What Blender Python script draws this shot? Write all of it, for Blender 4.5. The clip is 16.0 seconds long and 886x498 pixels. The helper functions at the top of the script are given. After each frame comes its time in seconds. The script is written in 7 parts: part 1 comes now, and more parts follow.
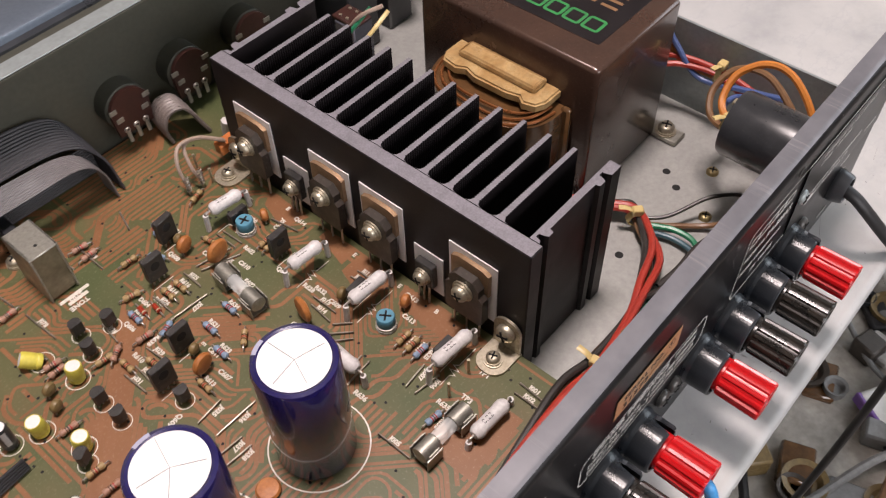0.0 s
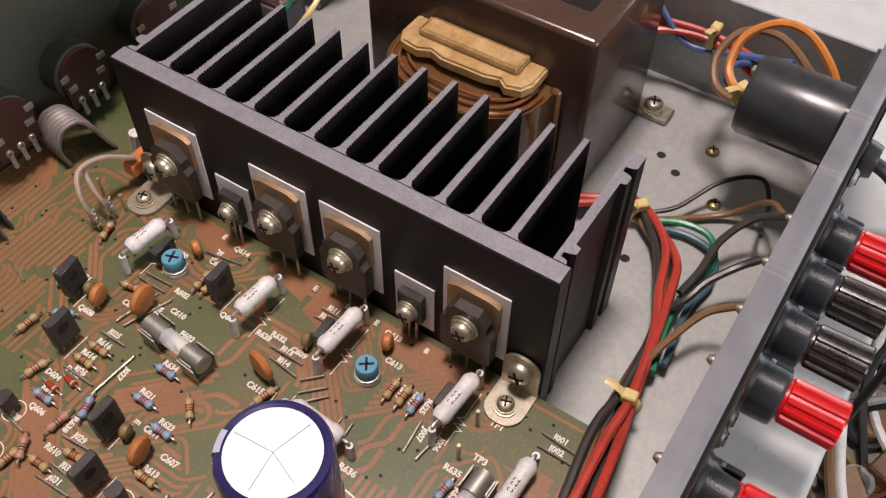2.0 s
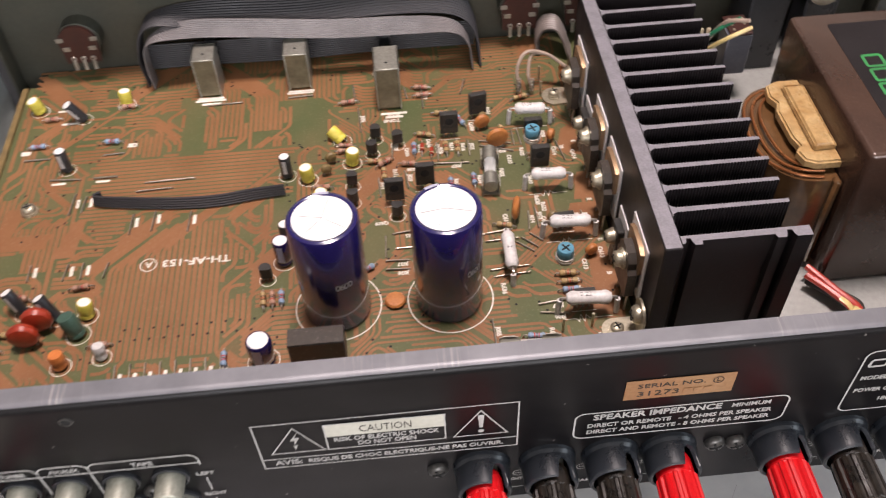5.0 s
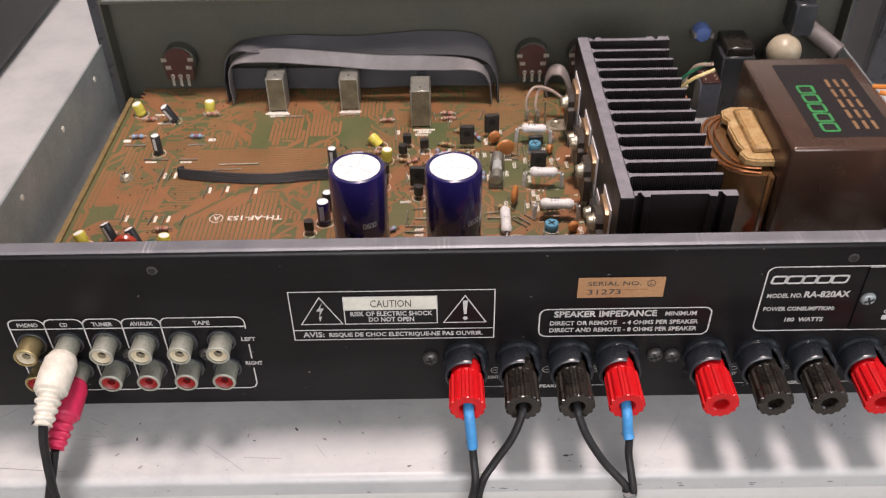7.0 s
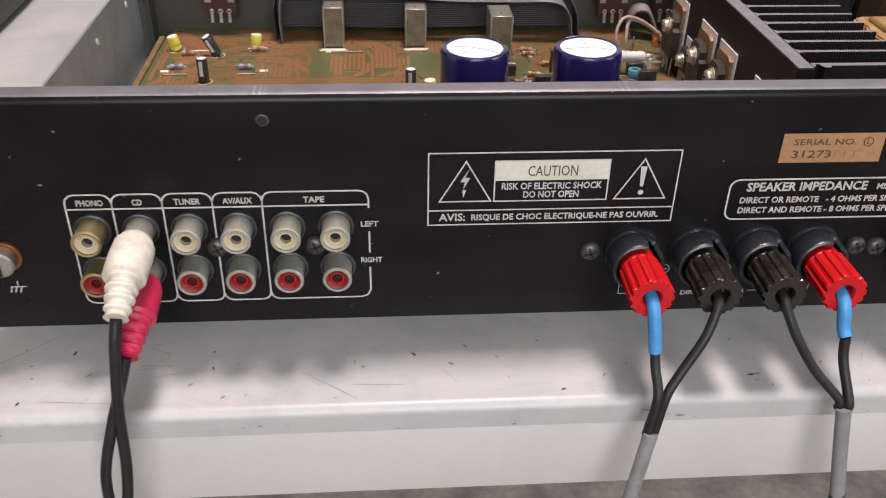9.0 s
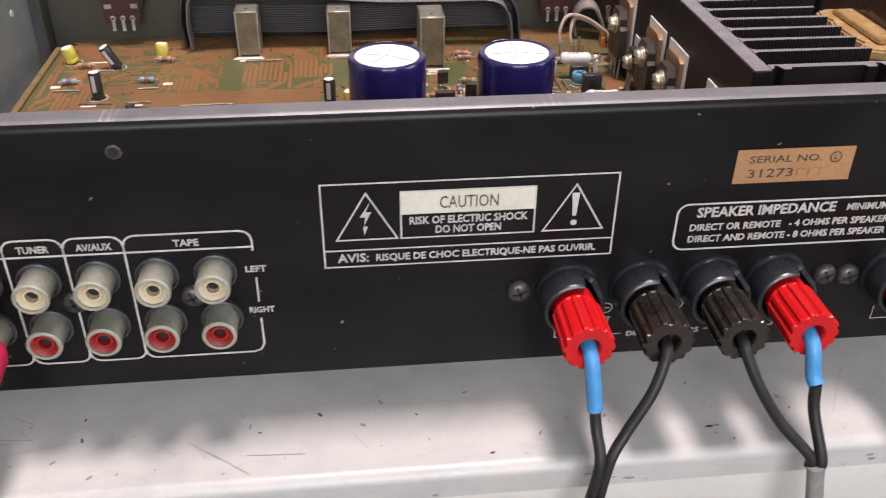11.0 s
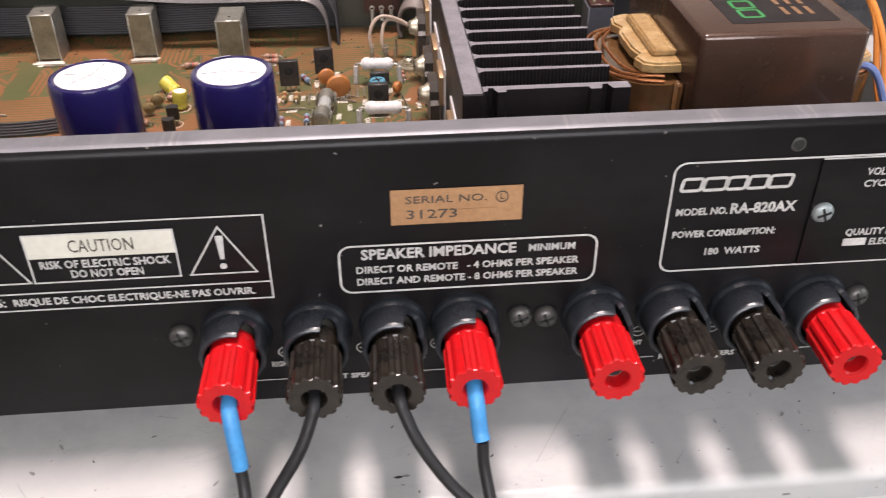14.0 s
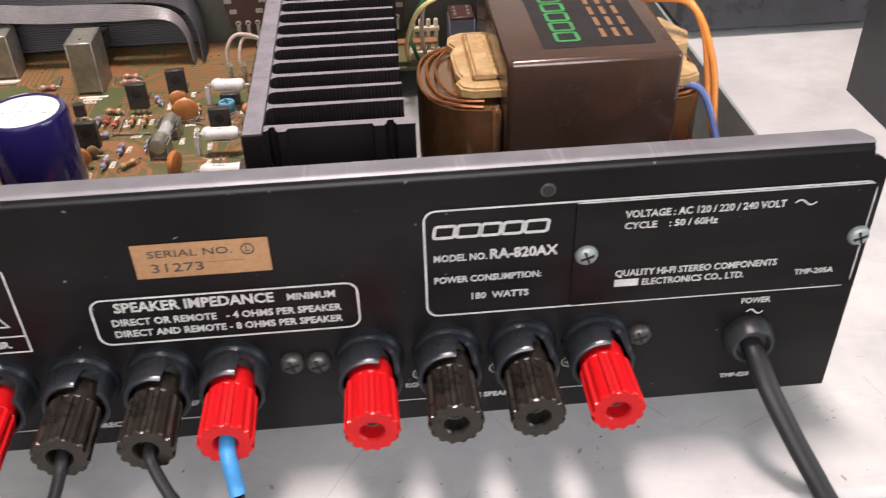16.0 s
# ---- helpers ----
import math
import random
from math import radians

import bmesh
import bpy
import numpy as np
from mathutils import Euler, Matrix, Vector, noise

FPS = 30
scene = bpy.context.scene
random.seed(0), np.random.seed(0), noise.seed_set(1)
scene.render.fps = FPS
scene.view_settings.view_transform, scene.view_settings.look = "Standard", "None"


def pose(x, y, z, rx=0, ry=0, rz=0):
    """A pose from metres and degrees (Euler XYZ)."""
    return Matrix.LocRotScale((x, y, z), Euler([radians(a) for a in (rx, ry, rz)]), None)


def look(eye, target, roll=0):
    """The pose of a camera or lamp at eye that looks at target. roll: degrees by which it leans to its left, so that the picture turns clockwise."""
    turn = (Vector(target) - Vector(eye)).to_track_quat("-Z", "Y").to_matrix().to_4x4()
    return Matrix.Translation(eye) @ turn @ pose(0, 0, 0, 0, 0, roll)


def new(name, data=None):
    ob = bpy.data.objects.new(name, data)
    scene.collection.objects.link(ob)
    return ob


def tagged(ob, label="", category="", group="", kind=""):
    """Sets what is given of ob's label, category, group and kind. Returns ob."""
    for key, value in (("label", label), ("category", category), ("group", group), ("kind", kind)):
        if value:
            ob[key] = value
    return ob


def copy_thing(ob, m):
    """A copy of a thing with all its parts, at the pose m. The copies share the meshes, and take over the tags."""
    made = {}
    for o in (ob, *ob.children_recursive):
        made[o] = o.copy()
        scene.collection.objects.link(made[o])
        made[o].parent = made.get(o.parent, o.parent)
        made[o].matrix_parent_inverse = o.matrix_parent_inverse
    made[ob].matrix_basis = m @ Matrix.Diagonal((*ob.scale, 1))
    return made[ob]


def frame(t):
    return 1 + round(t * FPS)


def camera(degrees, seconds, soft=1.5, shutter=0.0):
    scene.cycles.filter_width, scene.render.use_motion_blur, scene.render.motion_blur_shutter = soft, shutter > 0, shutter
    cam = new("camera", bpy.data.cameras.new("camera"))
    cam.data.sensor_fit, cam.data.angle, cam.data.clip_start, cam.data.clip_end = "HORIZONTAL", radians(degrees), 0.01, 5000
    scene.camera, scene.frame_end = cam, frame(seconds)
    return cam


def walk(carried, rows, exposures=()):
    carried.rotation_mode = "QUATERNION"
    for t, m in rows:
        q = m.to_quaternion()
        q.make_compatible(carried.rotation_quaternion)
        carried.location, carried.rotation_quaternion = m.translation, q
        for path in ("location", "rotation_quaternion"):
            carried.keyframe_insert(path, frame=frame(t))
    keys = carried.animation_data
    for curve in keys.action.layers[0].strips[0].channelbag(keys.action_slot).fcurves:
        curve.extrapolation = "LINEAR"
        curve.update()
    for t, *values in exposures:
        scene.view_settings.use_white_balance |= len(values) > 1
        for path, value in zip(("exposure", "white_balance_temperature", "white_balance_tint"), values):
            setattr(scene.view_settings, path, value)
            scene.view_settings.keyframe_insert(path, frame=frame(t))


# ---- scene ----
cam = camera(52.42, 16.0, soft=1.15, shutter=0.45)
PATH = [
    (0, (-0.00827, -0.04651, 0.28708), (0.46436, 0.38133, -0.48335), -1.818),
    (0.5, (-0.01155, -0.02519, 0.27542), (0.49953, 0.35213, -0.49686), 0.028),
    (1, (0.00152, -0.01354, 0.26634), (0.52519, 0.33877, -0.50933), 0.744),
    (1.5, (0.01081, -0.00329, 0.25965), (0.53573, 0.34218, -0.51824), 0.626),
    (2, (0.01322, 0.00183, 0.24916), (0.53783, 0.33745, -0.53324), 0.743),
    (2.5, (0.01563, 0.00669, 0.24154), (0.53798, 0.32955, -0.54770), 0.944),
    (3, (0.01705, 0.00640, 0.24184), (0.52261, 0.34050, -0.55364), -0.817),
    (3.5, (0.01336, -0.00725, 0.25212), (0.49026, 0.35531, -0.54858), -2.575),
    (4, (0.02639, -0.04911, 0.27009), (0.33724, 0.46635, -0.52845), -2.273),
    (4.5, (0.05030, -0.10320, 0.28788), (0.16314, 0.51347, -0.49121), -2.660),
    (5, (0.05048, -0.13659, 0.30073), (0.08633, 0.51960, -0.45301), -2.739),
    (5.2, (0.04666, -0.14587, 0.30471), (0.06344, 0.51448, -0.44606), -2.390),
    (7.3, (0.06055, -0.26739, 0.29657), (0.05700, 0.53914, -0.29461), -1.044),
    (7.5, (0.05075, -0.27350, 0.27330), (0.04872, 0.55137, -0.29201), -1.172),
    (8, (0.00831, -0.26815, 0.22850), (0.02200, 0.56512, -0.32419), -0.590),
    (8.2, (-0.01498, -0.26430, 0.22059), (0.01106, 0.56897, -0.33166), 0.003),
    (10.3, (-0.01208, -0.21029, 0.18159), (0.08701, 0.63148, -0.34908), 1.047),
    (10.5, (-0.00490, -0.20829, 0.18170), (0.09065, 0.63099, -0.35353), 0.749),
    (11, (0.00904, -0.20178, 0.18478), (0.10249, 0.63135, -0.36035), 0.589),
    (11.5, (0.02712, -0.19996, 0.18718), (0.11425, 0.63145, -0.36161), 0.311),
    (12, (0.03869, -0.19828, 0.18926), (0.12159, 0.62988, -0.36507), 0.252),
    (12.5, (0.05010, -0.19764, 0.18987), (0.12669, 0.62981, -0.36643), 0.082),
    (13, (0.06749, -0.19196, 0.19344), (0.13823, 0.63132, -0.36977), -0.006),
    (13.5, (0.08892, -0.18928, 0.19081), (0.15487, 0.63172, -0.37630), -0.300),
    (14, (0.10594, -0.18655, 0.19124), (0.17566, 0.63112, -0.38021), -0.194),
    (14.5, (0.12318, -0.18420, 0.19423), (0.19217, 0.62934, -0.38317), -0.307),
    (15, (0.13840, -0.18165, 0.19601), (0.20656, 0.62903, -0.38550), -0.411),
    (15.5, (0.15209, -0.18019, 0.19828), (0.21577, 0.62656, -0.38917), -0.939),
    (16, (0.17053, -0.17847, 0.20255), (0.22902, 0.62575, -0.38889), -1.684),
]
walk(cam, [(t, look(eye, target, roll)) for t, eye, target, roll in PATH],
     exposures=[(0.0, -0.22), (3.3, -0.22), (4.4, -0.03), (5.2, 0.03), (7.3, -0.08), (8.2, -0.12), (10.3, 0.0), (12.5, 0.17), (14.0, 0.23), (16.0, 0.24)])

# ---- world and lights ----
world = bpy.data.worlds.new("sky")
world.use_nodes = True
scene.world = world
wn = world.node_tree
sky = wn.nodes.new("ShaderNodeTexSky")
sky.sky_type, sky.sun_disc = "NISHITA", False
sky.sun_elevation, sky.sun_rotation = radians(35), radians(180)
wn.links.new(sky.outputs[0], wn.nodes["Background"].inputs[0])
wn.nodes["Background"].inputs[1].default_value = 0.1


def area_lamp(name, m, sx, sy, watts, colour):
    data = bpy.data.lights.new(name, "AREA")
    data.shape, data.size, data.size_y, data.energy, data.color = "RECTANGLE", sx, sy, watts, colour
    ob = new(name, data)
    ob.matrix_world = m
    return ob


area_lamp("window_daylight", look((0.1, -1.85, 0.75), (0.1, 0.1, 0.0)), 1.5, 1.1, 44, (0.965, 0.94, 0.975))
area_lamp("side_window_daylight", look((2.28, -0.75, 0.75), (0.1, 0.0, 0.0)), 1.3, 1.0, 18, (0.86, 0.93, 1.0))
area_lamp("ceiling_lamp_light", look((0.12, 0.17, 1.55), (0.12, 0.169, 0.0)), 0.26, 0.26, 36, (1.0, 0.848, 0.825))


# ---- materials ----
def node_material(name):
    m = bpy.data.materials.new(name)
    m.use_nodes = True
    t = m.node_tree
    return m, t, t.nodes["Principled BSDF"]


def link(t, a, b):
    t.links.new(a, b)


def coords(t, scale, generated=False):
    tc = t.nodes.new("ShaderNodeTexCoord")
    mp = t.nodes.new("ShaderNodeMapping")
    mp.inputs["Scale"].default_value = (scale, scale, scale) if isinstance(scale, (int, float)) else scale
    link(t, tc.outputs["Object"], mp.inputs["Vector"])
    return mp.outputs[0]


def noise_tex(t, vec, scale, detail=4.0, rough=0.55):
    n = t.nodes.new("ShaderNodeTexNoise")
    n.inputs["Scale"].default_value, n.inputs["Detail"].default_value, n.inputs["Roughness"].default_value = scale, detail, rough
    link(t, vec, n.inputs["Vector"])
    return n.outputs["Fac"]


def ramp(t, fac, stops):
    r = t.nodes.new("ShaderNodeValToRGB")
    e = r.color_ramp.elements
    while len(e) < len(stops):
        e.new(0.5)
    for el, (p, c) in zip(e, stops):
        el.position, el.color = p, (*c, 1)
    link(t, fac, r.inputs[0])
    return r.outputs[0]


def mix(t, fac, a, b, mode="MIX"):
    m = t.nodes.new("ShaderNodeMix")
    m.data_type, m.blend_type = "RGBA", mode
    for sock, v in ((m.inputs[0], fac), (m.inputs[6], a), (m.inputs[7], b)):
        if isinstance(v, tuple):
            sock.default_value = (*v, 1)
        elif isinstance(v, (int, float)):
            sock.default_value = v
        else:
            link(t, v, sock)
    return m.outputs[2]


def bump(t, p, height, strength, dist):
    b = t.nodes.new("ShaderNodeBump")
    b.inputs["Strength"].default_value, b.inputs["Distance"].default_value = strength, dist
    link(t, height, b.inputs["Height"])
    link(t, b.outputs[0], p.inputs["Normal"])


def worn(name, base, dark, rough=0.5, metal=0.0, grain=900, blotch=60, amount=0.5, bump_d=0.00005, spec=0.5, dust=0.0, coat=0.0):
    """A two-scale worn surface: fine grain, larger blotches, optional pale dust."""
    m, t, p = node_material(name)
    v = coords(t, 1)
    fine, big = noise_tex(t, v, grain, 3), noise_tex(t, v, blotch, 5, 0.6)
    f1 = ramp(t, big, [(0.35, (0, 0, 0)), (0.68, (1, 1, 1))])
    c = mix(t, f1, dark, base)
    c = mix(t, ramp(t, fine, [(0.3, (1 - amount * 0.5,) * 3), (0.7, (1, 1, 1))]), (0, 0, 0), c, "MIX") if amount else c
    if dust:
        d = ramp(t, noise_tex(t, v, 700, 8, 0.75), [(0.58, (0, 0, 0)), (0.75, (dust,) * 3)])
        c = mix(t, d, c, (0.55, 0.5, 0.43))
    link(t, c, p.inputs["Base Color"])
    r = ramp(t, big, [(0.3, (rough * 1.2,) * 3), (0.7, (rough * 0.85,) * 3)])
    link(t, r, p.inputs["Roughness"])
    p.inputs["Metallic"].default_value = metal
    p.inputs["Specular IOR Level"].default_value = spec
    p.inputs["Coat Weight"].default_value = coat
    bump(t, p, fine, 0.4, bump_d)
    return m


def marble_material():
    m, t, p = node_material("marble")
    v = coords(t, 1)
    big = noise_tex(t, v, 7, 8, 0.6)
    cloud = noise_tex(t, v, 28, 6, 0.65)
    fine = noise_tex(t, v, 420, 5, 0.7)
    c = ramp(t, cloud, [(0.3, (0.3, 0.302, 0.302)), (0.5, (0.385, 0.382, 0.374)), (0.7, (0.46, 0.452, 0.432))])
    c = mix(t, ramp(t, big, [(0.4, (0, 0, 0)), (0.62, (0.5,) * 3)]), c, (0.33, 0.33, 0.338))
    # thin grey veins and scratches
    mp = coords(t, (5, 11, 8))
    w = noise_tex(t, mp, 3.2, 6, 0.6)
    ln = ramp(t, w, [(0.485, (0, 0, 0)), (0.5, (1, 1, 1)), (0.515, (0, 0, 0))])
    c = mix(t, mix(t, 0.72, ln, (0, 0, 0)), c, (0.3, 0.3, 0.32))
    spots = ramp(t, noise_tex(t, v, 95, 3, 0.5), [(0.72, (0, 0, 0)), (0.8, (0.6,) * 3)])
    c = mix(t, spots, c, (0.2, 0.19, 0.18))
    c = mix(t, ramp(t, fine, [(0.62, (0, 0, 0)), (0.75, (0.3,) * 3)]), c, (0.36, 0.34, 0.32))
    link(t, c, p.inputs["Base Color"])
    link(t, ramp(t, cloud, [(0.3, (0.34,) * 3), (0.7, (0.48,) * 3)]), p.inputs["Roughness"])
    p.inputs["Specular IOR Level"].default_value = 0.4
    bump(t, p, fine, 0.25, 0.0001)
    return m


def board_material():
    m, t, p = node_material("solder_mask")
    v = coords(t, 1)
    big, fine = noise_tex(t, v, 30, 5), noise_tex(t, v, 900, 6, 0.7)
    c = ramp(t, big, [(0.35, (0.07, 0.084, 0.033)), (0.6, (0.104, 0.097, 0.042)), (0.75, (0.135, 0.09, 0.04))])
    c = mix(t, ramp(t, fine, [(0.56, (0, 0, 0)), (0.72, (0.4,) * 3)]), c, (0.3, 0.26, 0.18))
    link(t, c, p.inputs["Base Color"])
    p.inputs["Roughness"].default_value = 0.36
    bump(t, p, fine, 0.25, 0.00005)
    return m


def trace_material():
    m, t, p = node_material("copper_under_mask")
    v = coords(t, 1)
    g = t.nodes.new("ShaderNodeNewGeometry")
    big, fine = noise_tex(t, v, 26, 5), noise_tex(t, v, 900, 6, 0.7)
    c = ramp(t, big, [(0.35, (0.19, 0.084, 0.037)), (0.65, (0.25, 0.115, 0.053))])
    c = mix(t, ramp(t, g.outputs["Random Per Island"], [(0.0, (0, 0, 0)), (1.0, (0.35,) * 3)]), c, (0.2, 0.088, 0.034))
    c = mix(t, ramp(t, fine, [(0.56, (0, 0, 0)), (0.72, (0.35,) * 3)]), c, (0.4, 0.33, 0.22))
    link(t, c, p.inputs["Base Color"])
    p.inputs["Roughness"].default_value = 0.36
    bump(t, p, fine, 0.2, 0.00005)
    return m


def glass_material():
    m, t, p = node_material("fuse_glass")
    p.inputs["Base Color"].default_value = (0.95, 0.97, 0.95, 1)
    p.inputs["Alpha"].default_value = 0.32
    p.inputs["Roughness"].default_value = 0.08
    return m


def slab_paint(name, base, edge):
    """Black enamel with scuffs and small bare scratches."""
    m, t, p = node_material(name)
    v = coords(t, 1)
    big = noise_tex(t, v, 20, 5)
    c = mix(t, ramp(t, big, [(0.35, (0, 0, 0)), (0.7, (1, 1, 1))]), base, edge)
    scr = noise_tex(t, coords(t, (60, 400, 60)), 6, 6, 0.75)
    c = mix(t, ramp(t, scr, [(0.66, (0, 0, 0)), (0.78, (0.35,) * 3)]), c, (0.2, 0.18, 0.17))
    haze = noise_tex(t, coords(t, (9, 40, 22)), 1.6, 7, 0.68)
    c = mix(t, ramp(t, haze, [(0.42, (0, 0, 0)), (0.75, (0.04,) * 3)]), c, (0.16, 0.15, 0.155))
    speck = noise_tex(t, v, 420, 2, 0.4)
    c = mix(t, ramp(t, speck, [(0.74, (0, 0, 0)), (0.8, (0.7,) * 3)]), c, (0.25, 0.23, 0.22))
    link(t, c, p.inputs["Base Color"])
    link(t, ramp(t, big, [(0.3, (0.36,) * 3), (0.7, (0.27,) * 3)]), p.inputs["Roughness"])
    p.inputs["Specular IOR Level"].default_value = 0.17
    bump(t, p, noise_tex(t, v, 1600, 2), 0.25, 0.00004)
    return m


MARBLE = marble_material()
BOARD, TRACE = board_material(), trace_material()
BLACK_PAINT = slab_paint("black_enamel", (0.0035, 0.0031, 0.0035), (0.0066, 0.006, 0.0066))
def scuffed_edge():
    """Dark paint rubbed through to pale metal in short strokes across the edge."""
    m, t, p = node_material("scuffed_lit_edge")
    v = coords(t, 1)
    # bluish grey base holds window light caught by the fold; strokes are wear
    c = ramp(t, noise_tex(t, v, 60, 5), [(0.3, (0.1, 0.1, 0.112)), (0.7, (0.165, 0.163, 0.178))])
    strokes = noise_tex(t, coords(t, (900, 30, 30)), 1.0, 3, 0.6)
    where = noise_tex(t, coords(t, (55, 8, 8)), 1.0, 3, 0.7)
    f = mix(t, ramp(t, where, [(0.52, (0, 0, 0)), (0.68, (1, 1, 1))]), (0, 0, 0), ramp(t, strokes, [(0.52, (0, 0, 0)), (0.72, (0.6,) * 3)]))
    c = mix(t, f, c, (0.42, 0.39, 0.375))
    link(t, c, p.inputs["Base Color"])
    p.inputs["Metallic"].default_value, p.inputs["Roughness"].default_value = 0.25, 0.46
    return m


FLANGE_PAINT = scuffed_edge()
STEEL = worn("zinc_plated_steel", (0.43, 0.43, 0.41), (0.35, 0.352, 0.335), 0.45, 0.35, 500, 35, 0.3, dust=0.25)
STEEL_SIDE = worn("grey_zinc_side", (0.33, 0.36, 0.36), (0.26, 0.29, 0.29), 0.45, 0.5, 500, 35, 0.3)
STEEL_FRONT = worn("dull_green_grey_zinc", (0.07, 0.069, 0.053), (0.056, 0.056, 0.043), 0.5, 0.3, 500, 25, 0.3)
FACE = worn("blue_grey_aluminium_face", (0.11, 0.135, 0.17), (0.09, 0.11, 0.14), 0.4, 0.4, 700, 30, 0.3)
PLASTIC_BLACK = worn("black_plastic", (0.02, 0.021, 0.024), (0.034, 0.036, 0.041), 0.3, 0, 1200, 90, 0.3, dust=0.06)
ANODISED = worn("black_anodised", (0.011, 0.0085, 0.0095), (0.0145, 0.0115, 0.0125), 0.42, 0.0, 900, 60, 0.4, spec=0.22, dust=0.05)
SAWN = worn("sawn_aluminium", (0.29, 0.272, 0.305), (0.21, 0.198, 0.22), 0.45, 0.45, 1500, 120, 0.5)
SILK = worn("white_silkscreen", (0.55, 0.535, 0.515), (0.4, 0.39, 0.375), 0.6, 0, 900, 120, 0.5)
BOARD_SILK = worn("board_silkscreen", (0.8, 0.77, 0.7), (0.66, 0.62, 0.54), 0.6, 0, 900, 120, 0.5)
CREAM_LABEL = worn("cream_label", (0.56, 0.54, 0.47), (0.47, 0.45, 0.38), 0.6, 0, 500, 60, 0.2)
BRASS_LABEL = worn("copper_toned_label", (0.42, 0.24, 0.12), (0.34, 0.18, 0.085), 0.4, 0.25, 700, 70, 0.4)
INK = worn("dark_ink", (0.03, 0.025, 0.02), (0.05, 0.04, 0.035), 0.6, 0, 900, 100, 0.3)
RED_PLASTIC = worn("red_plastic", (0.5, 0.005, 0.008), (0.41, 0.004, 0.007), 0.31, 0, 900, 80, 0.3, spec=0.4)
COLLAR = worn("black_collar_plastic", (0.012, 0.014, 0.018), (0.018, 0.021, 0.026), 0.3, 0, 1200, 90, 0.3, dust=0.05)
SCRATCH = worn("grey_scratch", (0.27, 0.26, 0.25), (0.18, 0.172, 0.165), 0.6, 0, 900, 90, 0.3)
SOCKET_METAL = worn("pale_matt_nickel", (0.4, 0.4, 0.34), (0.3, 0.3, 0.25), 0.42, 0.45, 900, 260, 0.4)
KNOB_BLACK = worn("smoky_black_plastic", (0.005, 0.0042, 0.0036), (0.02, 0.015, 0.011), 0.29, 0, 900, 260, 0.5, spec=0.6, dust=0.025)
BLUE_SLEEVE = worn("blue_sleeve", (0.05, 0.26, 0.55), (0.04, 0.2, 0.45), 0.45, 0, 700, 200, 0.3)
CABLE_BLACK = worn("black_rubber_cable", (0.01, 0.0095, 0.0105), (0.016, 0.015, 0.016), 0.45, 0, 900, 200, 0.3, spec=0.3)
CABLE_GREY = worn("grey_cable_sheath", (0.22, 0.22, 0.22), (0.17, 0.17, 0.17), 0.45, 0, 700, 150, 0.3)
NICKEL = worn("dull_nickel", (0.5, 0.48, 0.42), (0.34, 0.33, 0.29), 0.42, 0.8, 900, 160, 0.4)
GOLD_DULL = worn("tarnished_gold", (0.5, 0.4, 0.2), (0.38, 0.3, 0.15), 0.38, 0.8, 900, 160, 0.4)
SCREW = worn("plated_screw", (0.62, 0.56, 0.44), (0.45, 0.4, 0.3), 0.4, 0.8, 900, 400, 0.5)
SCREW_BLACK = worn("blackened_screw", (0.09, 0.085, 0.08), (0.05, 0.048, 0.046), 0.4, 0.5, 900, 300, 0.3)
CREAM = worn("ivory_plastic", (0.56, 0.48, 0.34), (0.46, 0.39, 0.27), 0.4, 0, 900, 200, 0.3)
WHITE_RUBBER = worn("grubby_white_rubber", (0.62, 0.58, 0.51), (0.47, 0.43, 0.36), 0.5, 0, 500, 160, 0.3, dust=0.3)
PINK_RUBBER = worn("raspberry_rubber", (0.52, 0.02, 0.075), (0.42, 0.015, 0.06), 0.42, 0, 700, 150, 0.3)
CAP_BLUE = worn("dark_blue_sleeve", (0.016, 0.011, 0.082), (0.011, 0.008, 0.06), 0.2, 0, 700, 40, 0.2, coat=0.6)
CAP_WHITE = worn("white_cap_disc", (0.78, 0.77, 0.76), (0.66, 0.65, 0.63), 0.45, 0, 600, 50, 0.15)
CAP_GREY = worn("pale_lilac_stripe", (0.42, 0.42, 0.55), (0.36, 0.36, 0.48), 0.35, 0, 700, 60, 0.2)
CERAMIC = worn("grey_ceramic", (0.66, 0.64, 0.63), (0.55, 0.53, 0.52), 0.42, 0, 800, 200, 0.3, dust=0.3)
EPOXY = worn("black_epoxy", (0.018, 0.017, 0.017), (0.035, 0.032, 0.03), 0.42, 0, 1500, 300, 0.4, dust=0.3)
EPOXY_BROWN = worn("dark_brown_epoxy", (0.05, 0.038, 0.03), (0.035, 0.028, 0.023), 0.42, 0, 1500, 200, 0.4, dust=0.25)
TAB = worn("copper_tab", (0.5, 0.33, 0.2), (0.38, 0.25, 0.15), 0.4, 0.7, 900, 200, 0.4)
INSULATOR = worn("white_silicone_sheet", (0.86, 0.83, 0.84), (0.76, 0.73, 0.73), 0.55, 0, 900, 100, 0.15)
TIN = worn("tinned_wire", (0.55, 0.53, 0.5), (0.38, 0.33, 0.28), 0.35, 0.8, 1500, 300, 0.4)
JUMPER = worn("dull_jumper_wire", (0.42, 0.38, 0.32), (0.26, 0.22, 0.17), 0.42, 0.7, 1500, 300, 0.4)
DISC_BROWN = worn("brown_ceramic_disc", (0.48, 0.185, 0.05), (0.37, 0.13, 0.035), 0.45, 0, 900, 200, 0.4, dust=0.2)
OLIVE = worn("olive_dipped", (0.22, 0.15, 0.06), (0.16, 0.11, 0.045), 0.45, 0, 900, 200, 0.4)
YELLOW = worn("yellow_sleeve", (0.68, 0.6, 0.09), (0.58, 0.5, 0.08), 0.4, 0, 900, 150, 0.3, dust=0.15)
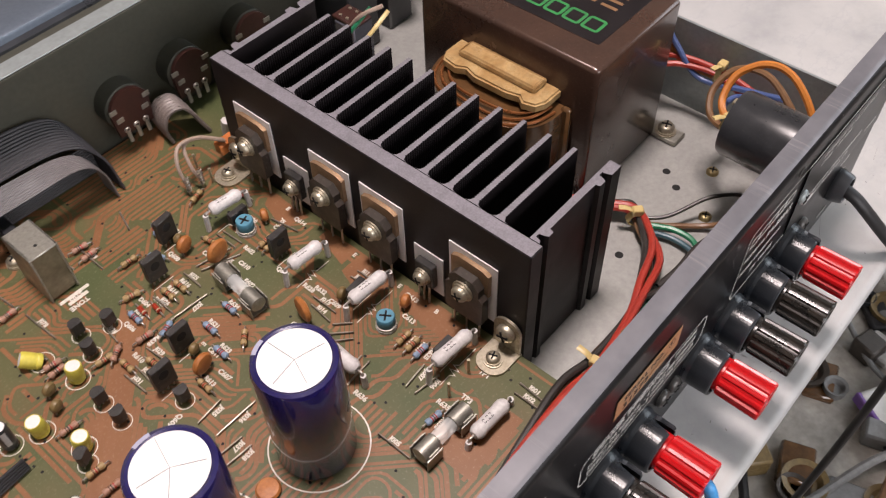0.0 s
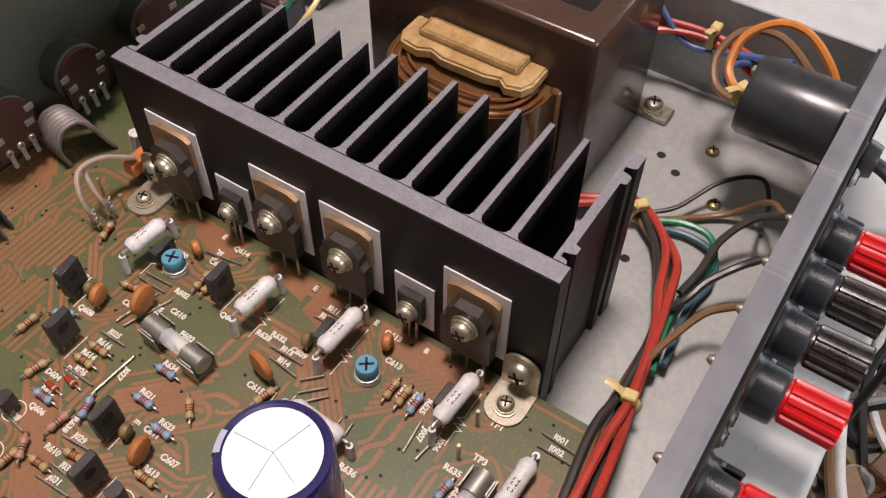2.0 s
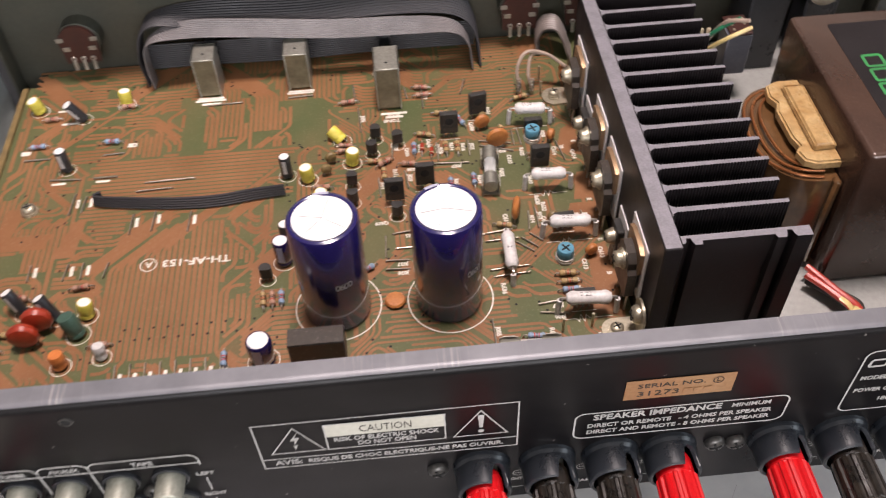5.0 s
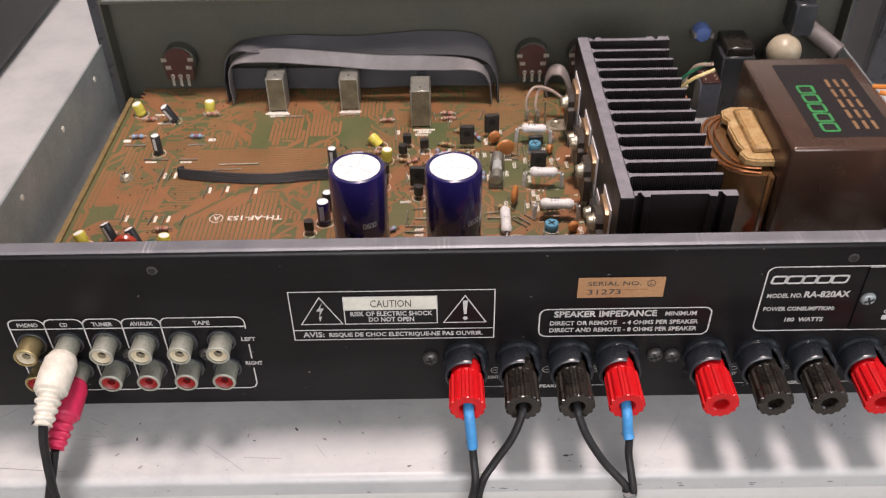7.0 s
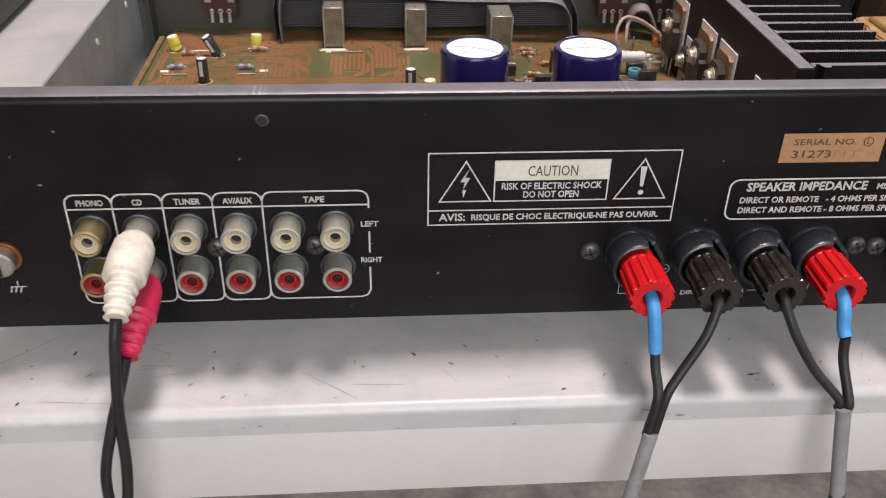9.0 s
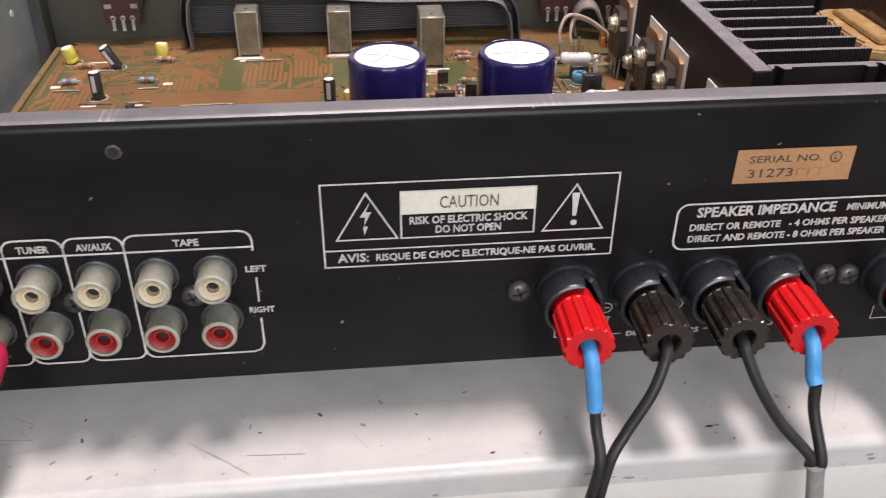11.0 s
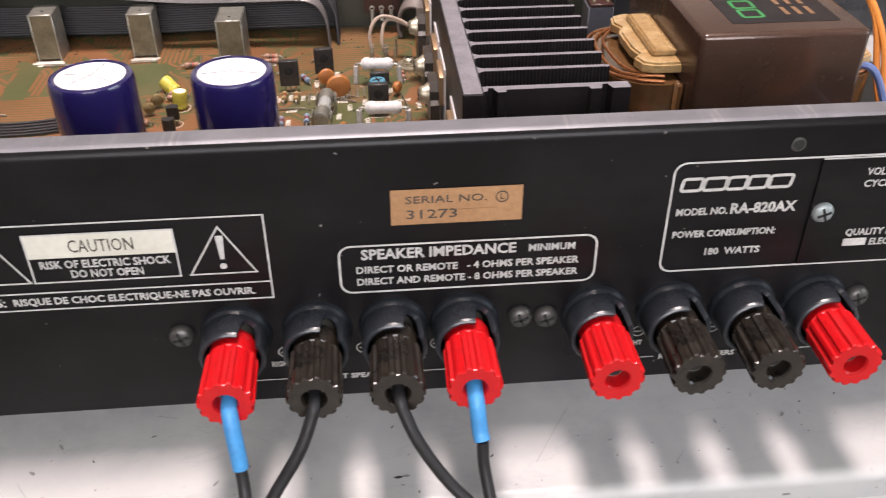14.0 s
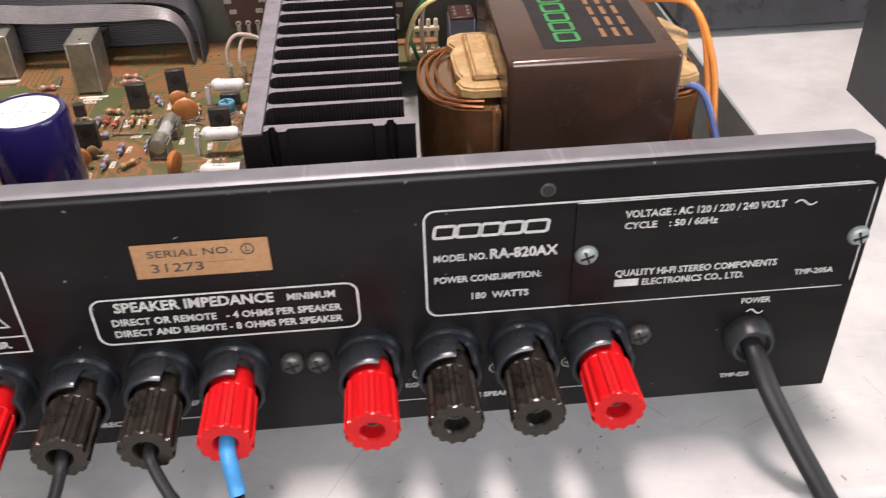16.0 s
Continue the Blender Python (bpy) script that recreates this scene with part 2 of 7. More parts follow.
TRIM_BLUE = worn("blue_trimmer", (0.1, 0.3, 0.42), (0.08, 0.24, 0.34), 0.45, 0, 900, 200, 0.4, dust=0.2)
BEIGE = worn("beige_resistor", (0.42, 0.3, 0.14), (0.34, 0.23, 0.1), 0.45, 0, 1500, 300, 0.4, dust=0.3)
PALE_BLUE = worn("pale_blue_resistor", (0.24, 0.33, 0.45), (0.19, 0.27, 0.38), 0.45, 0, 1500, 300, 0.4, dust=0.3)
PINKISH = worn("pinkish_resistor", (0.42, 0.24, 0.17), (0.34, 0.19, 0.13), 0.45, 0, 1500, 300, 0.4, dust=0.3)
BAND_RED = worn("red_band", (0.4, 0.03, 0.02), (0.3, 0.02, 0.015), 0.45, 0, 1500, 300, 0.3)
BAND_BROWN = worn("brown_band", (0.12, 0.05, 0.02), (0.09, 0.04, 0.015), 0.45, 0, 1500, 300, 0.3)
FILM_RED = worn("dark_red_film_dip", (0.38, 0.04, 0.015), (0.28, 0.028, 0.012), 0.3, 0, 900, 120, 0.3, coat=0.3)
GREEN_FILM = worn("dark_green_film", (0.06, 0.12, 0.09), (0.05, 0.09, 0.07), 0.35, 0, 900, 120, 0.3)
ORANGE = worn("orange_cap", (0.6, 0.2, 0.05), (0.5, 0.15, 0.04), 0.4, 0, 900, 120, 0.3)
COPPER_WIRE = worn("enamelled_copper", (0.34, 0.13, 0.045), (0.24, 0.085, 0.028), 0.3, 0.6, 900, 150, 0.3)
TF_BROWN = worn("brown_varnished_iron", (0.075, 0.04, 0.028), (0.052, 0.028, 0.02), 0.24, 0.25, 900, 35, 0.35, dust=0.1, coat=0.25)
VARNISH = worn("amber_varnish_tape", (0.15, 0.075, 0.03), (0.085, 0.042, 0.018), 0.18, 0.1, 400, 60, 0.4, coat=0.5)
BOBBIN = worn("amber_bobbin", (0.5, 0.345, 0.165), (0.36, 0.21, 0.08), 0.28, 0, 500, 140, 0.6, coat=0.4)
GREEN_PRINT = worn("green_print", (0.03, 0.24, 0.06), (0.02, 0.15, 0.04), 0.5, 0, 900, 90, 0.2)
WIRE_RED = worn("red_wire", (0.44, 0.05, 0.032), (0.34, 0.036, 0.024), 0.4, 0, 900, 150, 0.3)
WIRE_GREEN = worn("green_wire", (0.03, 0.22, 0.11), (0.02, 0.17, 0.08), 0.4, 0, 900, 150, 0.3)
WIRE_BLUE = worn("blue_wire", (0.09, 0.14, 0.34), (0.07, 0.11, 0.27), 0.4, 0, 900, 150, 0.3)
WIRE_TEAL = worn("teal_wire", (0.05, 0.12, 0.15), (0.04, 0.09, 0.115), 0.45, 0, 900, 150, 0.3)
WIRE_ORANGE = worn("orange_wire", (0.6, 0.22, 0.04), (0.5, 0.17, 0.03), 0.4, 0, 900, 150, 0.3)
WIRE_BROWN = worn("brown_wire", (0.22, 0.12, 0.06), (0.17, 0.09, 0.04), 0.4, 0, 900, 150, 0.3)
WIRE_BLACK = worn("black_wire", (0.03, 0.027, 0.025), (0.045, 0.04, 0.036), 0.4, 0, 900, 150, 0.3)
WIRE_GREY = worn("greyish_pink_wire", (0.4, 0.31, 0.25), (0.32, 0.24, 0.19), 0.45, 0, 900, 150, 0.3)
TIE = worn("yellowed_nylon_tie", (0.66, 0.52, 0.24), (0.56, 0.43, 0.18), 0.35, 0, 900, 200, 0.2)
RIBBON = worn("dark_grey_ribbon", (0.018, 0.017, 0.02), (0.028, 0.026, 0.029), 0.6, 0, 800, 80, 0.3)
PHENOLIC = worn("dark_red_phenolic", (0.05, 0.016, 0.012), (0.035, 0.012, 0.009), 0.4, 0, 900, 150, 0.3)
SPEAKER_BLACK = worn("black_vinyl_cabinet", (0.025, 0.025, 0.028), (0.035, 0.035, 0.038), 0.5, 0, 700, 20, 0.4)
WOOD = worn("worn_chipboard_edge", (0.3, 0.18, 0.09), (0.2, 0.12, 0.06), 0.55, 0, 300, 40, 0.5)
WALL = worn("off_white_wall", (0.62, 0.6, 0.56), (0.56, 0.54, 0.5), 0.7, 0, 60, 3, 0.2)
FLOOR = worn("grey_cement_floor", (0.5, 0.46, 0.41), (0.26, 0.24, 0.215), 0.6, 0, 90, 14, 0.5)
APRON = worn("white_painted_apron", (0.48, 0.47, 0.45), (0.43, 0.42, 0.4), 0.42, 0, 300, 9, 0.08)
# near-black, painted in for the shade inside bores, slots and drilled holes
HOLE_SHADE = worn("hole_shade", (0.006, 0.006, 0.006), (0.008, 0.008, 0.008), 0.8, 0, 900, 100, 0.2)
GLASS = glass_material()


# ---- mesh helpers ----
def box(bm, a, b, bevel=0.0, seg=1, m=None):
    r = bmesh.ops.create_cube(bm, size=1)
    vs = r["verts"]
    for v in vs:
        v.co = Vector(((a[i] + b[i]) / 2 + v.co[i] * (b[i] - a[i])) for i in range(3))
    if bevel:
        es = list({e for v in vs for e in v.link_edges})
        r2 = bmesh.ops.bevel(bm, geom=es, offset=bevel, segments=seg, affect="EDGES", profile=0.5)
        vs = list({v for f in r2["faces"] for v in f.verts} | {v for v in vs if v.is_valid})
    if m is not None:
        bmesh.ops.transform(bm, matrix=m, verts=vs)
    return bm


def lathe(bm, profile, seg=20, m=None, cap=True):
    """Turns (radius, z) pairs round z."""
    rings = []
    for r, z in profile:
        rings.append([bm.verts.new((r * math.cos(2 * math.pi * k / seg), r * math.sin(2 * math.pi * k / seg), z)) for k in range(seg)])
    for a, b in zip(rings, rings[1:]):
        for k in range(seg):
            bm.faces.new((a[k], a[(k + 1) % seg], b[(k + 1) % seg], b[k]))
    if cap:
        if profile[0][0] > 1e-6:
            bm.faces.new(list(reversed(rings[0])))
        if profile[-1][0] > 1e-6:
            bm.faces.new(rings[-1])
    if m is not None:
        bmesh.ops.transform(bm, matrix=m, verts=[v for r in rings for v in r])
    return bm


def smooth_path(points, n=8):
    """Points along a Catmull-Rom line through the given ones."""
    p = [Vector(q) for q in points]
    if len(p) < 3:
        return p
    p = [2 * p[0] - p[1]] + p + [2 * p[-1] - p[-2]]
    out = []
    for a, b, c, d in zip(p, p[1:], p[2:], p[3:]):
        for k in range(n):
            t = k / n
            out.append(0.5 * (2 * b + (c - a) * t + (2 * a - 5 * b + 4 * c - d) * t * t + (3 * b - a - 3 * c + d) * t ** 3))
    out.append(p[-2])
    return out


def tube(bm, points, r, seg=8, n=8, flat=1.0, raw=False):
    """A round (or flattened) tube along a smooth line."""
    pts = [Vector(q) for q in points] if raw else smooth_path(points, n)
    rings, side = [], None
    for k, q in enumerate(pts):
        d = (pts[min(k + 1, len(pts) - 1)] - pts[max(k - 1, 0)]).normalized()
        if side is None:
            side = d.orthogonal().normalized() if abs(d.z) > 0.95 else d.cross(Vector((0, 0, 1))).normalized()
        side = (side - d * side.dot(d)).normalized()
        up = d.cross(side)
        rings.append([bm.verts.new(q + r * (side * math.cos(2 * math.pi * j / seg) + up * flat * math.sin(2 * math.pi * j / seg))) for j in range(seg)])
    for a, b in zip(rings, rings[1:]):
        for j in range(seg):
            bm.faces.new((a[j], a[(j + 1) % seg], b[(j + 1) % seg], b[j]))
    bm.faces.new(list(reversed(rings[0])))
    bm.faces.new(rings[-1])
    return bm


def prism(bm, outline, z0, z1, m=None):
    """A flat outline (x, y) raised from z0 to z1."""
    lo = [bm.verts.new((x, y, z0)) for x, y in outline]
    hi = [bm.verts.new((x, y, z1)) for x, y in outline]
    bm.faces.new(list(reversed(lo)))
    bm.faces.new(hi)
    for k in range(len(lo)):
        bm.faces.new((lo[k], lo[(k + 1) % len(lo)], hi[(k + 1) % len(lo)], hi[k]))
    if m is not None:
        bmesh.ops.transform(bm, matrix=m, verts=lo + hi)
    return bm


def B():
    return bmesh.new()


def mesh_of(name, bm, material, smooth=True, up_material=None):
    bmesh.ops.recalc_face_normals(bm, faces=bm.faces)
    me = bpy.data.meshes.new(name)
    if up_material:
        for f in bm.faces:
            f.material_index = 1 if f.normal.z > 0.9 else 0
    bm.to_mesh(me)
    bm.free()
    me.materials.append(material)
    if up_material:
        me.materials.append(up_material)
    if smooth:
        me.shade_smooth()
        me.set_sharp_from_angle(angle=radians(38))
    return me


def part(name, bm, material, parent, label="", smooth=True, up_material=None):
    ob = new(name, mesh_of(name, bm, material, smooth, up_material))
    ob.parent = parent
    if label:
        ob["label"] = label
    return ob


def thing(name, label, category, m=None, group="", kind=""):
    ob = new(name)
    ob.empty_display_size = 0.01
    if m is not None:
        ob.matrix_world = m
    return tagged(ob, label, category, group, kind)


def solid(name, bm, material, label, category, m=None, group="", kind="", smooth=True):
    ob = new(name, mesh_of(name, bm, material, smooth))
    if m is not None:
        ob.matrix_world = m
    return tagged(ob, label, category, group, kind)


def lettering(name, body, size, material, parent, m, width=None, bold=0.0, label="", shear=0.0, align="LEFT"):
    """Words in the built-in font as a thin mesh; width fits the line to a length."""
    cu = bpy.data.curves.new(name, "FONT")
    cu.body, cu.size, cu.extrude, cu.offset, cu.shear = body, size, 0.00004, bold, shear
    cu.resolution_u, cu.align_x = 2, align
    tmp = bpy.data.objects.new("tmp", cu)
    scene.collection.objects.link(tmp)
    bpy.context.view_layer.update()
    me = bpy.data.meshes.new_from_object(tmp.evaluated_get(bpy.context.evaluated_depsgraph_get()))
    bpy.data.objects.remove(tmp)
    bpy.data.curves.remove(cu)
    if width and len(me.vertices):
        xs = [v.co.x for v in me.vertices]
        s = width / (max(xs) - min(xs))
        for v in me.vertices:
            v.co.x *= s
    me.materials.clear()
    me.materials.append(material)
    ob = new(name, me)
    ob.parent = parent
    ob.matrix_basis = m
    if label:
        ob["label"] = label
    return ob


def line_strip(bm, pts, w, z0=0.0, z1=0.00008, closed=False):
    """A flat painted line of width w along (x, y) points."""
    p = [Vector((*q, 0)) for q in pts]
    n = len(p)
    left, right = [], []
    for k in range(n):
        a = p[k - 1] if (k > 0 or closed) else None
        b = p[(k + 1) % n] if (k < n - 1 or closed) else None
        d1 = (p[k] - a).normalized() if a is not None else (b - p[k]).normalized()
        d2 = (b - p[k]).normalized() if b is not None else d1
        t = (d1 + d2).normalized() if (d1 + d2).length > 1e-6 else d1
        nrm = Vector((-t.y, t.x, 0))
        k2 = w / 2 / max(0.35, nrm.dot(Vector((-d1.y, d1.x, 0))))
        left.append(bm.verts.new(p[k] + nrm * k2 + Vector((0, 0, z1))))
        right.append(bm.verts.new(p[k] - nrm * k2 + Vector((0, 0, z1))))
    for k in range(n if closed else n - 1):
        j = (k + 1) % n
        bm.faces.new((left[k], right[k], right[j], left[j]))
    return bm


def rounded(x0, y0, x1, y1, r, seg=5, corners=(1, 1, 1, 1)):
    """Outline of a rounded rectangle; corners: lower left, lower right, upper right, upper left."""
    out = []
    for (cx, cy, a0), on in zip(((x0 + r, y0 + r, 180), (x1 - r, y0 + r, 270), (x1 - r, y1 - r, 0), (x0 + r, y1 - r, 90)), corners):
        if on:
            out += [(cx + r * math.cos(radians(a0 + 90 * k / seg)), cy + r * math.sin(radians(a0 + 90 * k / seg))) for k in range(seg + 1)]
        else:
            out.append({180: (x0, y0), 270: (x1, y0), 0: (x1, y1), 90: (x0, y1)}[a0])
    return out


PANEL = pose(0, -0.0003, 0, 90)      # paint on the rear panel: x, y of the drawing become x, z


# ---- room and table ----
def structure(name, bm, material, label, category="wall"):
    return solid(name, bm, material, label, category, kind="structure")


structure("floor", box(B(), (-2.2, -2.2, -0.86), (2.4, 1.9, -0.8)), FLOOR, "worn grey cement floor under the table", "floor")
structure("wall_north", box(B(), (-2.2, 1.8, -0.8), (2.4, 1.9, 1.7)), WALL, "plain off-white painted wall behind the table")
bm = B()
box(bm, (2.3, -2.1, -0.8), (2.4, -1.42, 1.7))
box(bm, (2.3, -0.08, -0.8), (2.4, 1.8, 1.7))
box(bm, (2.3, -1.42, -0.8), (2.4, -0.08, 0.2))
box(bm, (2.3, -1.42, 1.3), (2.4, -0.08, 1.7))
structure("wall_east", bm, WALL, "plain off-white side wall with a window opening")
structure("wall_west", box(B(), (-2.2, -2.1, -0.8), (-2.1, 1.8, 1.7)), WALL, "plain off-white painted side wall")
bm = B()
box(bm, (-2.2, -2.2, -0.8), (-0.7, -2.1, 1.7))
box(bm, (0.9, -2.2, -0.8), (2.4, -2.1, 1.7))
box(bm, (-0.7, -2.2, -0.8), (0.9, -2.1, 0.2))
box(bm, (-0.7, -2.2, 1.35), (0.9, -2.1, 1.7))
structure("wall_south", bm, WALL, "plain off-white wall with a window opening")
structure("ceiling", box(B(), (-2.2, -2.2, 1.7), (2.4, 1.9, 1.76)), WALL, "plain off-white ceiling", "ceiling")
lamp = thing("ceiling_lamp", "plain square ceiling lamp over the table", "lamp", pose(0.12, 0.17, 1.56))
part("housing", box(B(), (-0.13, -0.13, 0.0), (0.13, 0.13, 0.14), 0.01, 2), WALL, lamp)

table = thing("marble_table", "white marble slab table with a rounded front edge", "table", kind="structure")
slab = B()
edge = [(-0.0305 + 0.0035 - 0.0035 * math.cos(radians(a)), -0.0035 + 0.0035 * math.sin(radians(a))) for a in range(0, 91, 15)]
edge = [(-0.0290, -0.0113), (-0.0305, -0.0098)] + edge + [(0.9, 0.0), (0.9, -0.0113)]
prism(slab, edge, -1.0, 1.2, Matrix(((0, 0, 1, 0), (1, 0, 0, 0), (0, 1, 0, 0), (0, 0, 0, 1))))
part("slab", slab, MARBLE, table)
# knife scratches and dark specks along the worn front strip
mrng = random.Random(11)
for k in range(18):
    x, y, a, l = mrng.uniform(-0.2, 0.34), mrng.uniform(-0.021, 0.03), mrng.uniform(0, 3.14), mrng.uniform(0.002, 0.012)
    mid = (x + l / 2 * math.cos(a) + mrng.uniform(-0.0002, 0.0002), min(0.08, y + l / 2 * math.sin(a)))
    part("scratch", line_strip(B(), [(x, y), mid, (x + l * math.cos(a), y + l * math.sin(a))], mrng.uniform(0.00008, 0.00018), z1=0.00005 + k * 2e-6), SCRATCH, table, smooth=False)
for k in range(13):
    x, y, a, l = mrng.uniform(-0.16, 0.30), mrng.uniform(-0.024, 0.004), mrng.choice((0.1, 0.3, -0.6, 0.9, 2.3)) + mrng.uniform(-0.2, 0.2), mrng.uniform(0.004, 0.03)
    pts = [(x + l * u * math.cos(a) + mrng.uniform(-0.0003, 0.0003), min(0.05, max(-0.0262, y + l * u * math.sin(a)))) for u in (0, 0.3, 0.6, 1)]
    part("scratch", line_strip(B(), pts, mrng.uniform(0.00008, 0.0002), z1=0.00014 + k * 2e-6), SCRATCH, table, smooth=False)
for k in range(110):
    x, y, r = mrng.uniform(-0.2, 0.34), mrng.uniform(-0.026, 0.004), mrng.choice((0.00018, 0.00025, 0.0003, 0.0004, 0.0007))
    a = mrng.uniform(0, 3.14)
    pts = []
    for q in np.linspace(0, 6.28, 8, False):
        u, v = r * mrng.uniform(0.7, 2.2) * math.cos(q), r * mrng.uniform(0.3, 0.8) * math.sin(q)
        pts.append((x + u * math.cos(a) - v * math.sin(a), max(-0.0268, y + u * math.sin(a) + v * math.cos(a))))
    part("speck", prism(B(), pts, 0.0, 0.00006 + k * 1e-6), SCRATCH if k % 3 else INK, table, smooth=False)
for k in range(30):
    x, z, r = mrng.uniform(-0.2, 0.34), mrng.uniform(-0.0095, -0.0045), mrng.choice((0.0003, 0.0005, 0.0009))
    part("speck", prism(B(), [(x + r * mrng.uniform(0.8, 2.4) * math.cos(q), z + r * mrng.uniform(0.3, 0.7) * math.sin(q)) for q in np.linspace(0, 6.28, 8, False)], 0.0, 0.00006 + k * 1e-6, pose(0, -0.0305, 0, 90)), SCRATCH if k % 2 else CABLE_GREY, table, smooth=False)
part("apron", box(B(), (-1.0, -0.0275, -0.0415), (1.2, -0.0095, -0.0115), 0.0012, 2), APRON, table)
for sx in (-0.95, 1.1):
    part("leg", box(B(), (sx, 0.1, -0.8), (sx + 0.06, 0.16, -0.0115), 0.004), APRON, table)
    part("leg", box(B(), (sx, 0.78, -0.8), (sx + 0.06, 0.84, -0.0115), 0.004), APRON, table)


# ---- amplifier chassis ----
X0, X1 = -0.139, 0.2925
amp = thing("amplifier", "black hi-fi amplifier with its cover off, on a marble slab", "amplifier")
bm = B()
box(bm, (X0 + 0.001, 0.0012, 0.0140), (X1 - 0.001, 0.238, 0.0152))
part("bottom_plate", bm, STEEL, amp, "pale zinc-plated steel bottom plate")
bm = B()
# rear plate with a rolled top edge and clipped corners
ZB = 0.0128


def bend(radius, a0, a1):
    return [(0.0028 - radius * math.cos(radians(a)), 0.0906 + radius * math.sin(radians(a))) for a in range(a0, a1 + 1, 9)]


prof = [(0.0, ZB), (0.0, 0.0900)] + bend(0.0028, 0, 54)
inner = [(0.0012, ZB), (0.0012, 0.0900)] + bend(0.0016, 0, 54)


def bent_plate(bm, prof, inner, x0, x1):
    loop = prof + list(reversed(inner))
    ends = []
    for x in (x0, x1):
        ends.append([bm.verts.new((x, y, z)) for y, z in loop])
    n = len(loop)
    for k in range(n):
        bm.faces.new((ends[0][k], ends[0][(k + 1) % n], ends[1][(k + 1) % n], ends[1][k]))
    m = len(prof)
    for e in ends:
        for k in range(m - 1):
            bm.faces.new((e[k], e[k + 1], e[n - 2 - k], e[n - 1 - k]))


bent_plate(bm, prof, inner, -0.126, 0.2885)
prism(bm, [(X0 - 0.0015, ZB), (-0.126, ZB), (-0.126, 0.0900), (-0.1275, 0.0899), (-0.1345, 0.0885), (-0.1385, 0.0880), (X0 - 0.0015, 0.0885)], -0.0012, 0, pose(0, 0, 0, 90))
prism(bm, [(0.2885, ZB), (X1 + 0.0008, ZB), (X1 + 0.0008, 0.0870), (0.2915, 0.0888), (0.2900, 0.0896), (0.2885, 0.0900)], -0.0012, 0, pose(0, 0, 0, 90))
rear = part("rear_panel", bm, BLACK_PAINT, amp, "black enamelled rear panel with white printing")
# upper bend and flange take the grey painted for light from above
bm = B()
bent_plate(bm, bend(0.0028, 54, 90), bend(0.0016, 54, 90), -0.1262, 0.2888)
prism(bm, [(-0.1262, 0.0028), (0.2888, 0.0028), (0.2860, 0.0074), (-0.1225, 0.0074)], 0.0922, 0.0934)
part("top_flange", bm, FLANGE_PAINT, rear, "scuffed folded top edge, painted grey for the light on it")
bm = B()
for x in (X0, X1 - 0.0012):
    box(bm, (x, 0.0014, 0.0145), (x + 0.0012, 0.228, 0.064 if x < 0 else 0.057))
    ob = part("side_wall", bm, STEEL_SIDE, amp, "grey zinc-plated side wall")
    bm = B()
# punched holes in the side wall: pale discs painted for light coming through
for y, z in ((0.205, 0.054), (0.15, 0.055), (0.09, 0.055), (0.035, 0.055)):
    part("hole_light_disc", lathe(B(), [(0.0016, 0), (0.0016, 0.0018)], 12, pose(X0 - 0.0002, y, z, 0, 90)), CREAM_LABEL, amp, "cream disc for the light seen through a punched hole")
bm = B()
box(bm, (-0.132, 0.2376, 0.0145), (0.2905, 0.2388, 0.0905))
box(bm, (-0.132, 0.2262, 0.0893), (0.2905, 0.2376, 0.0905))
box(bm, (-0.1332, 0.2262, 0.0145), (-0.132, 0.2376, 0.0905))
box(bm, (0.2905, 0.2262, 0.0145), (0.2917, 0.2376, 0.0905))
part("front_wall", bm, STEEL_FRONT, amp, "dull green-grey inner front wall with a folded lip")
bm = B()
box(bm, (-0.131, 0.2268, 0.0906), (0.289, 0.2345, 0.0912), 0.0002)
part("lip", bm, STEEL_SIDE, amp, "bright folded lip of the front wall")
bm = B()
box(bm, (-0.146, 0.2425, 0.006), (0.302, 0.264, 0.0945), 0.0015, 2)
part("faceplate", bm, FACE, amp, "thick blue-grey front fascia seen from behind")
# black sheet put in for the shadow between wall lip and fascia
bm = B()
box(bm, (-0.144, 0.2390, 0.008), (0.300, 0.2423, 0.0915))
part("gap_shade_filler", bm, PLASTIC_BLACK, amp, "black filler for the shade in the gap behind the fascia")
for x, y in ((-0.105, 0.05), (0.255, 0.05), (-0.105, 0.21), (0.255, 0.21)):
    part("foot", lathe(B(), [(0.013, 0), (0.014, 0.002), (0.0125, 0.0138)], 24, pose(x, y, 0)), PLASTIC_BLACK, amp, "round black foot")


def cross_screw(parent, m, r=0.0029, material=None, name="screw", washer=0.0):
    """A pan-head screw with a cross slot, axis +z."""
    bm = B()
    if washer:
        lathe(bm, [(washer, 0), (washer, 0.0006), (r, 0.0007)], 18)
        lathe(bm, [(r * 1.15, 0.0007), (r * 1.15, 0.0014)], 18)
    z = 0.0014 if washer else 0.0
    lathe(bm, [(r, z), (r, z + r * 0.35), (r * 0.8, z + r * 0.62), (r * 0.42, z + r * 0.74), (0, z + r * 0.76)], 18, cap=False)
    ob = part(name, bm, material or SCREW, parent)
    ob.matrix_basis = m
    bm = B()
    # cross slot: raised near-black bars paint the shade of a cut
    for a in (20, 110):
        box(bm, (-r * 0.62, -r * 0.11, z + r * 0.5), (r * 0.62, r * 0.11, z + r * 0.81), 0, 1, pose(0, 0, 0, 0, 0, a))
    part("slot", bm, HOLE_SHADE, ob)
    return ob


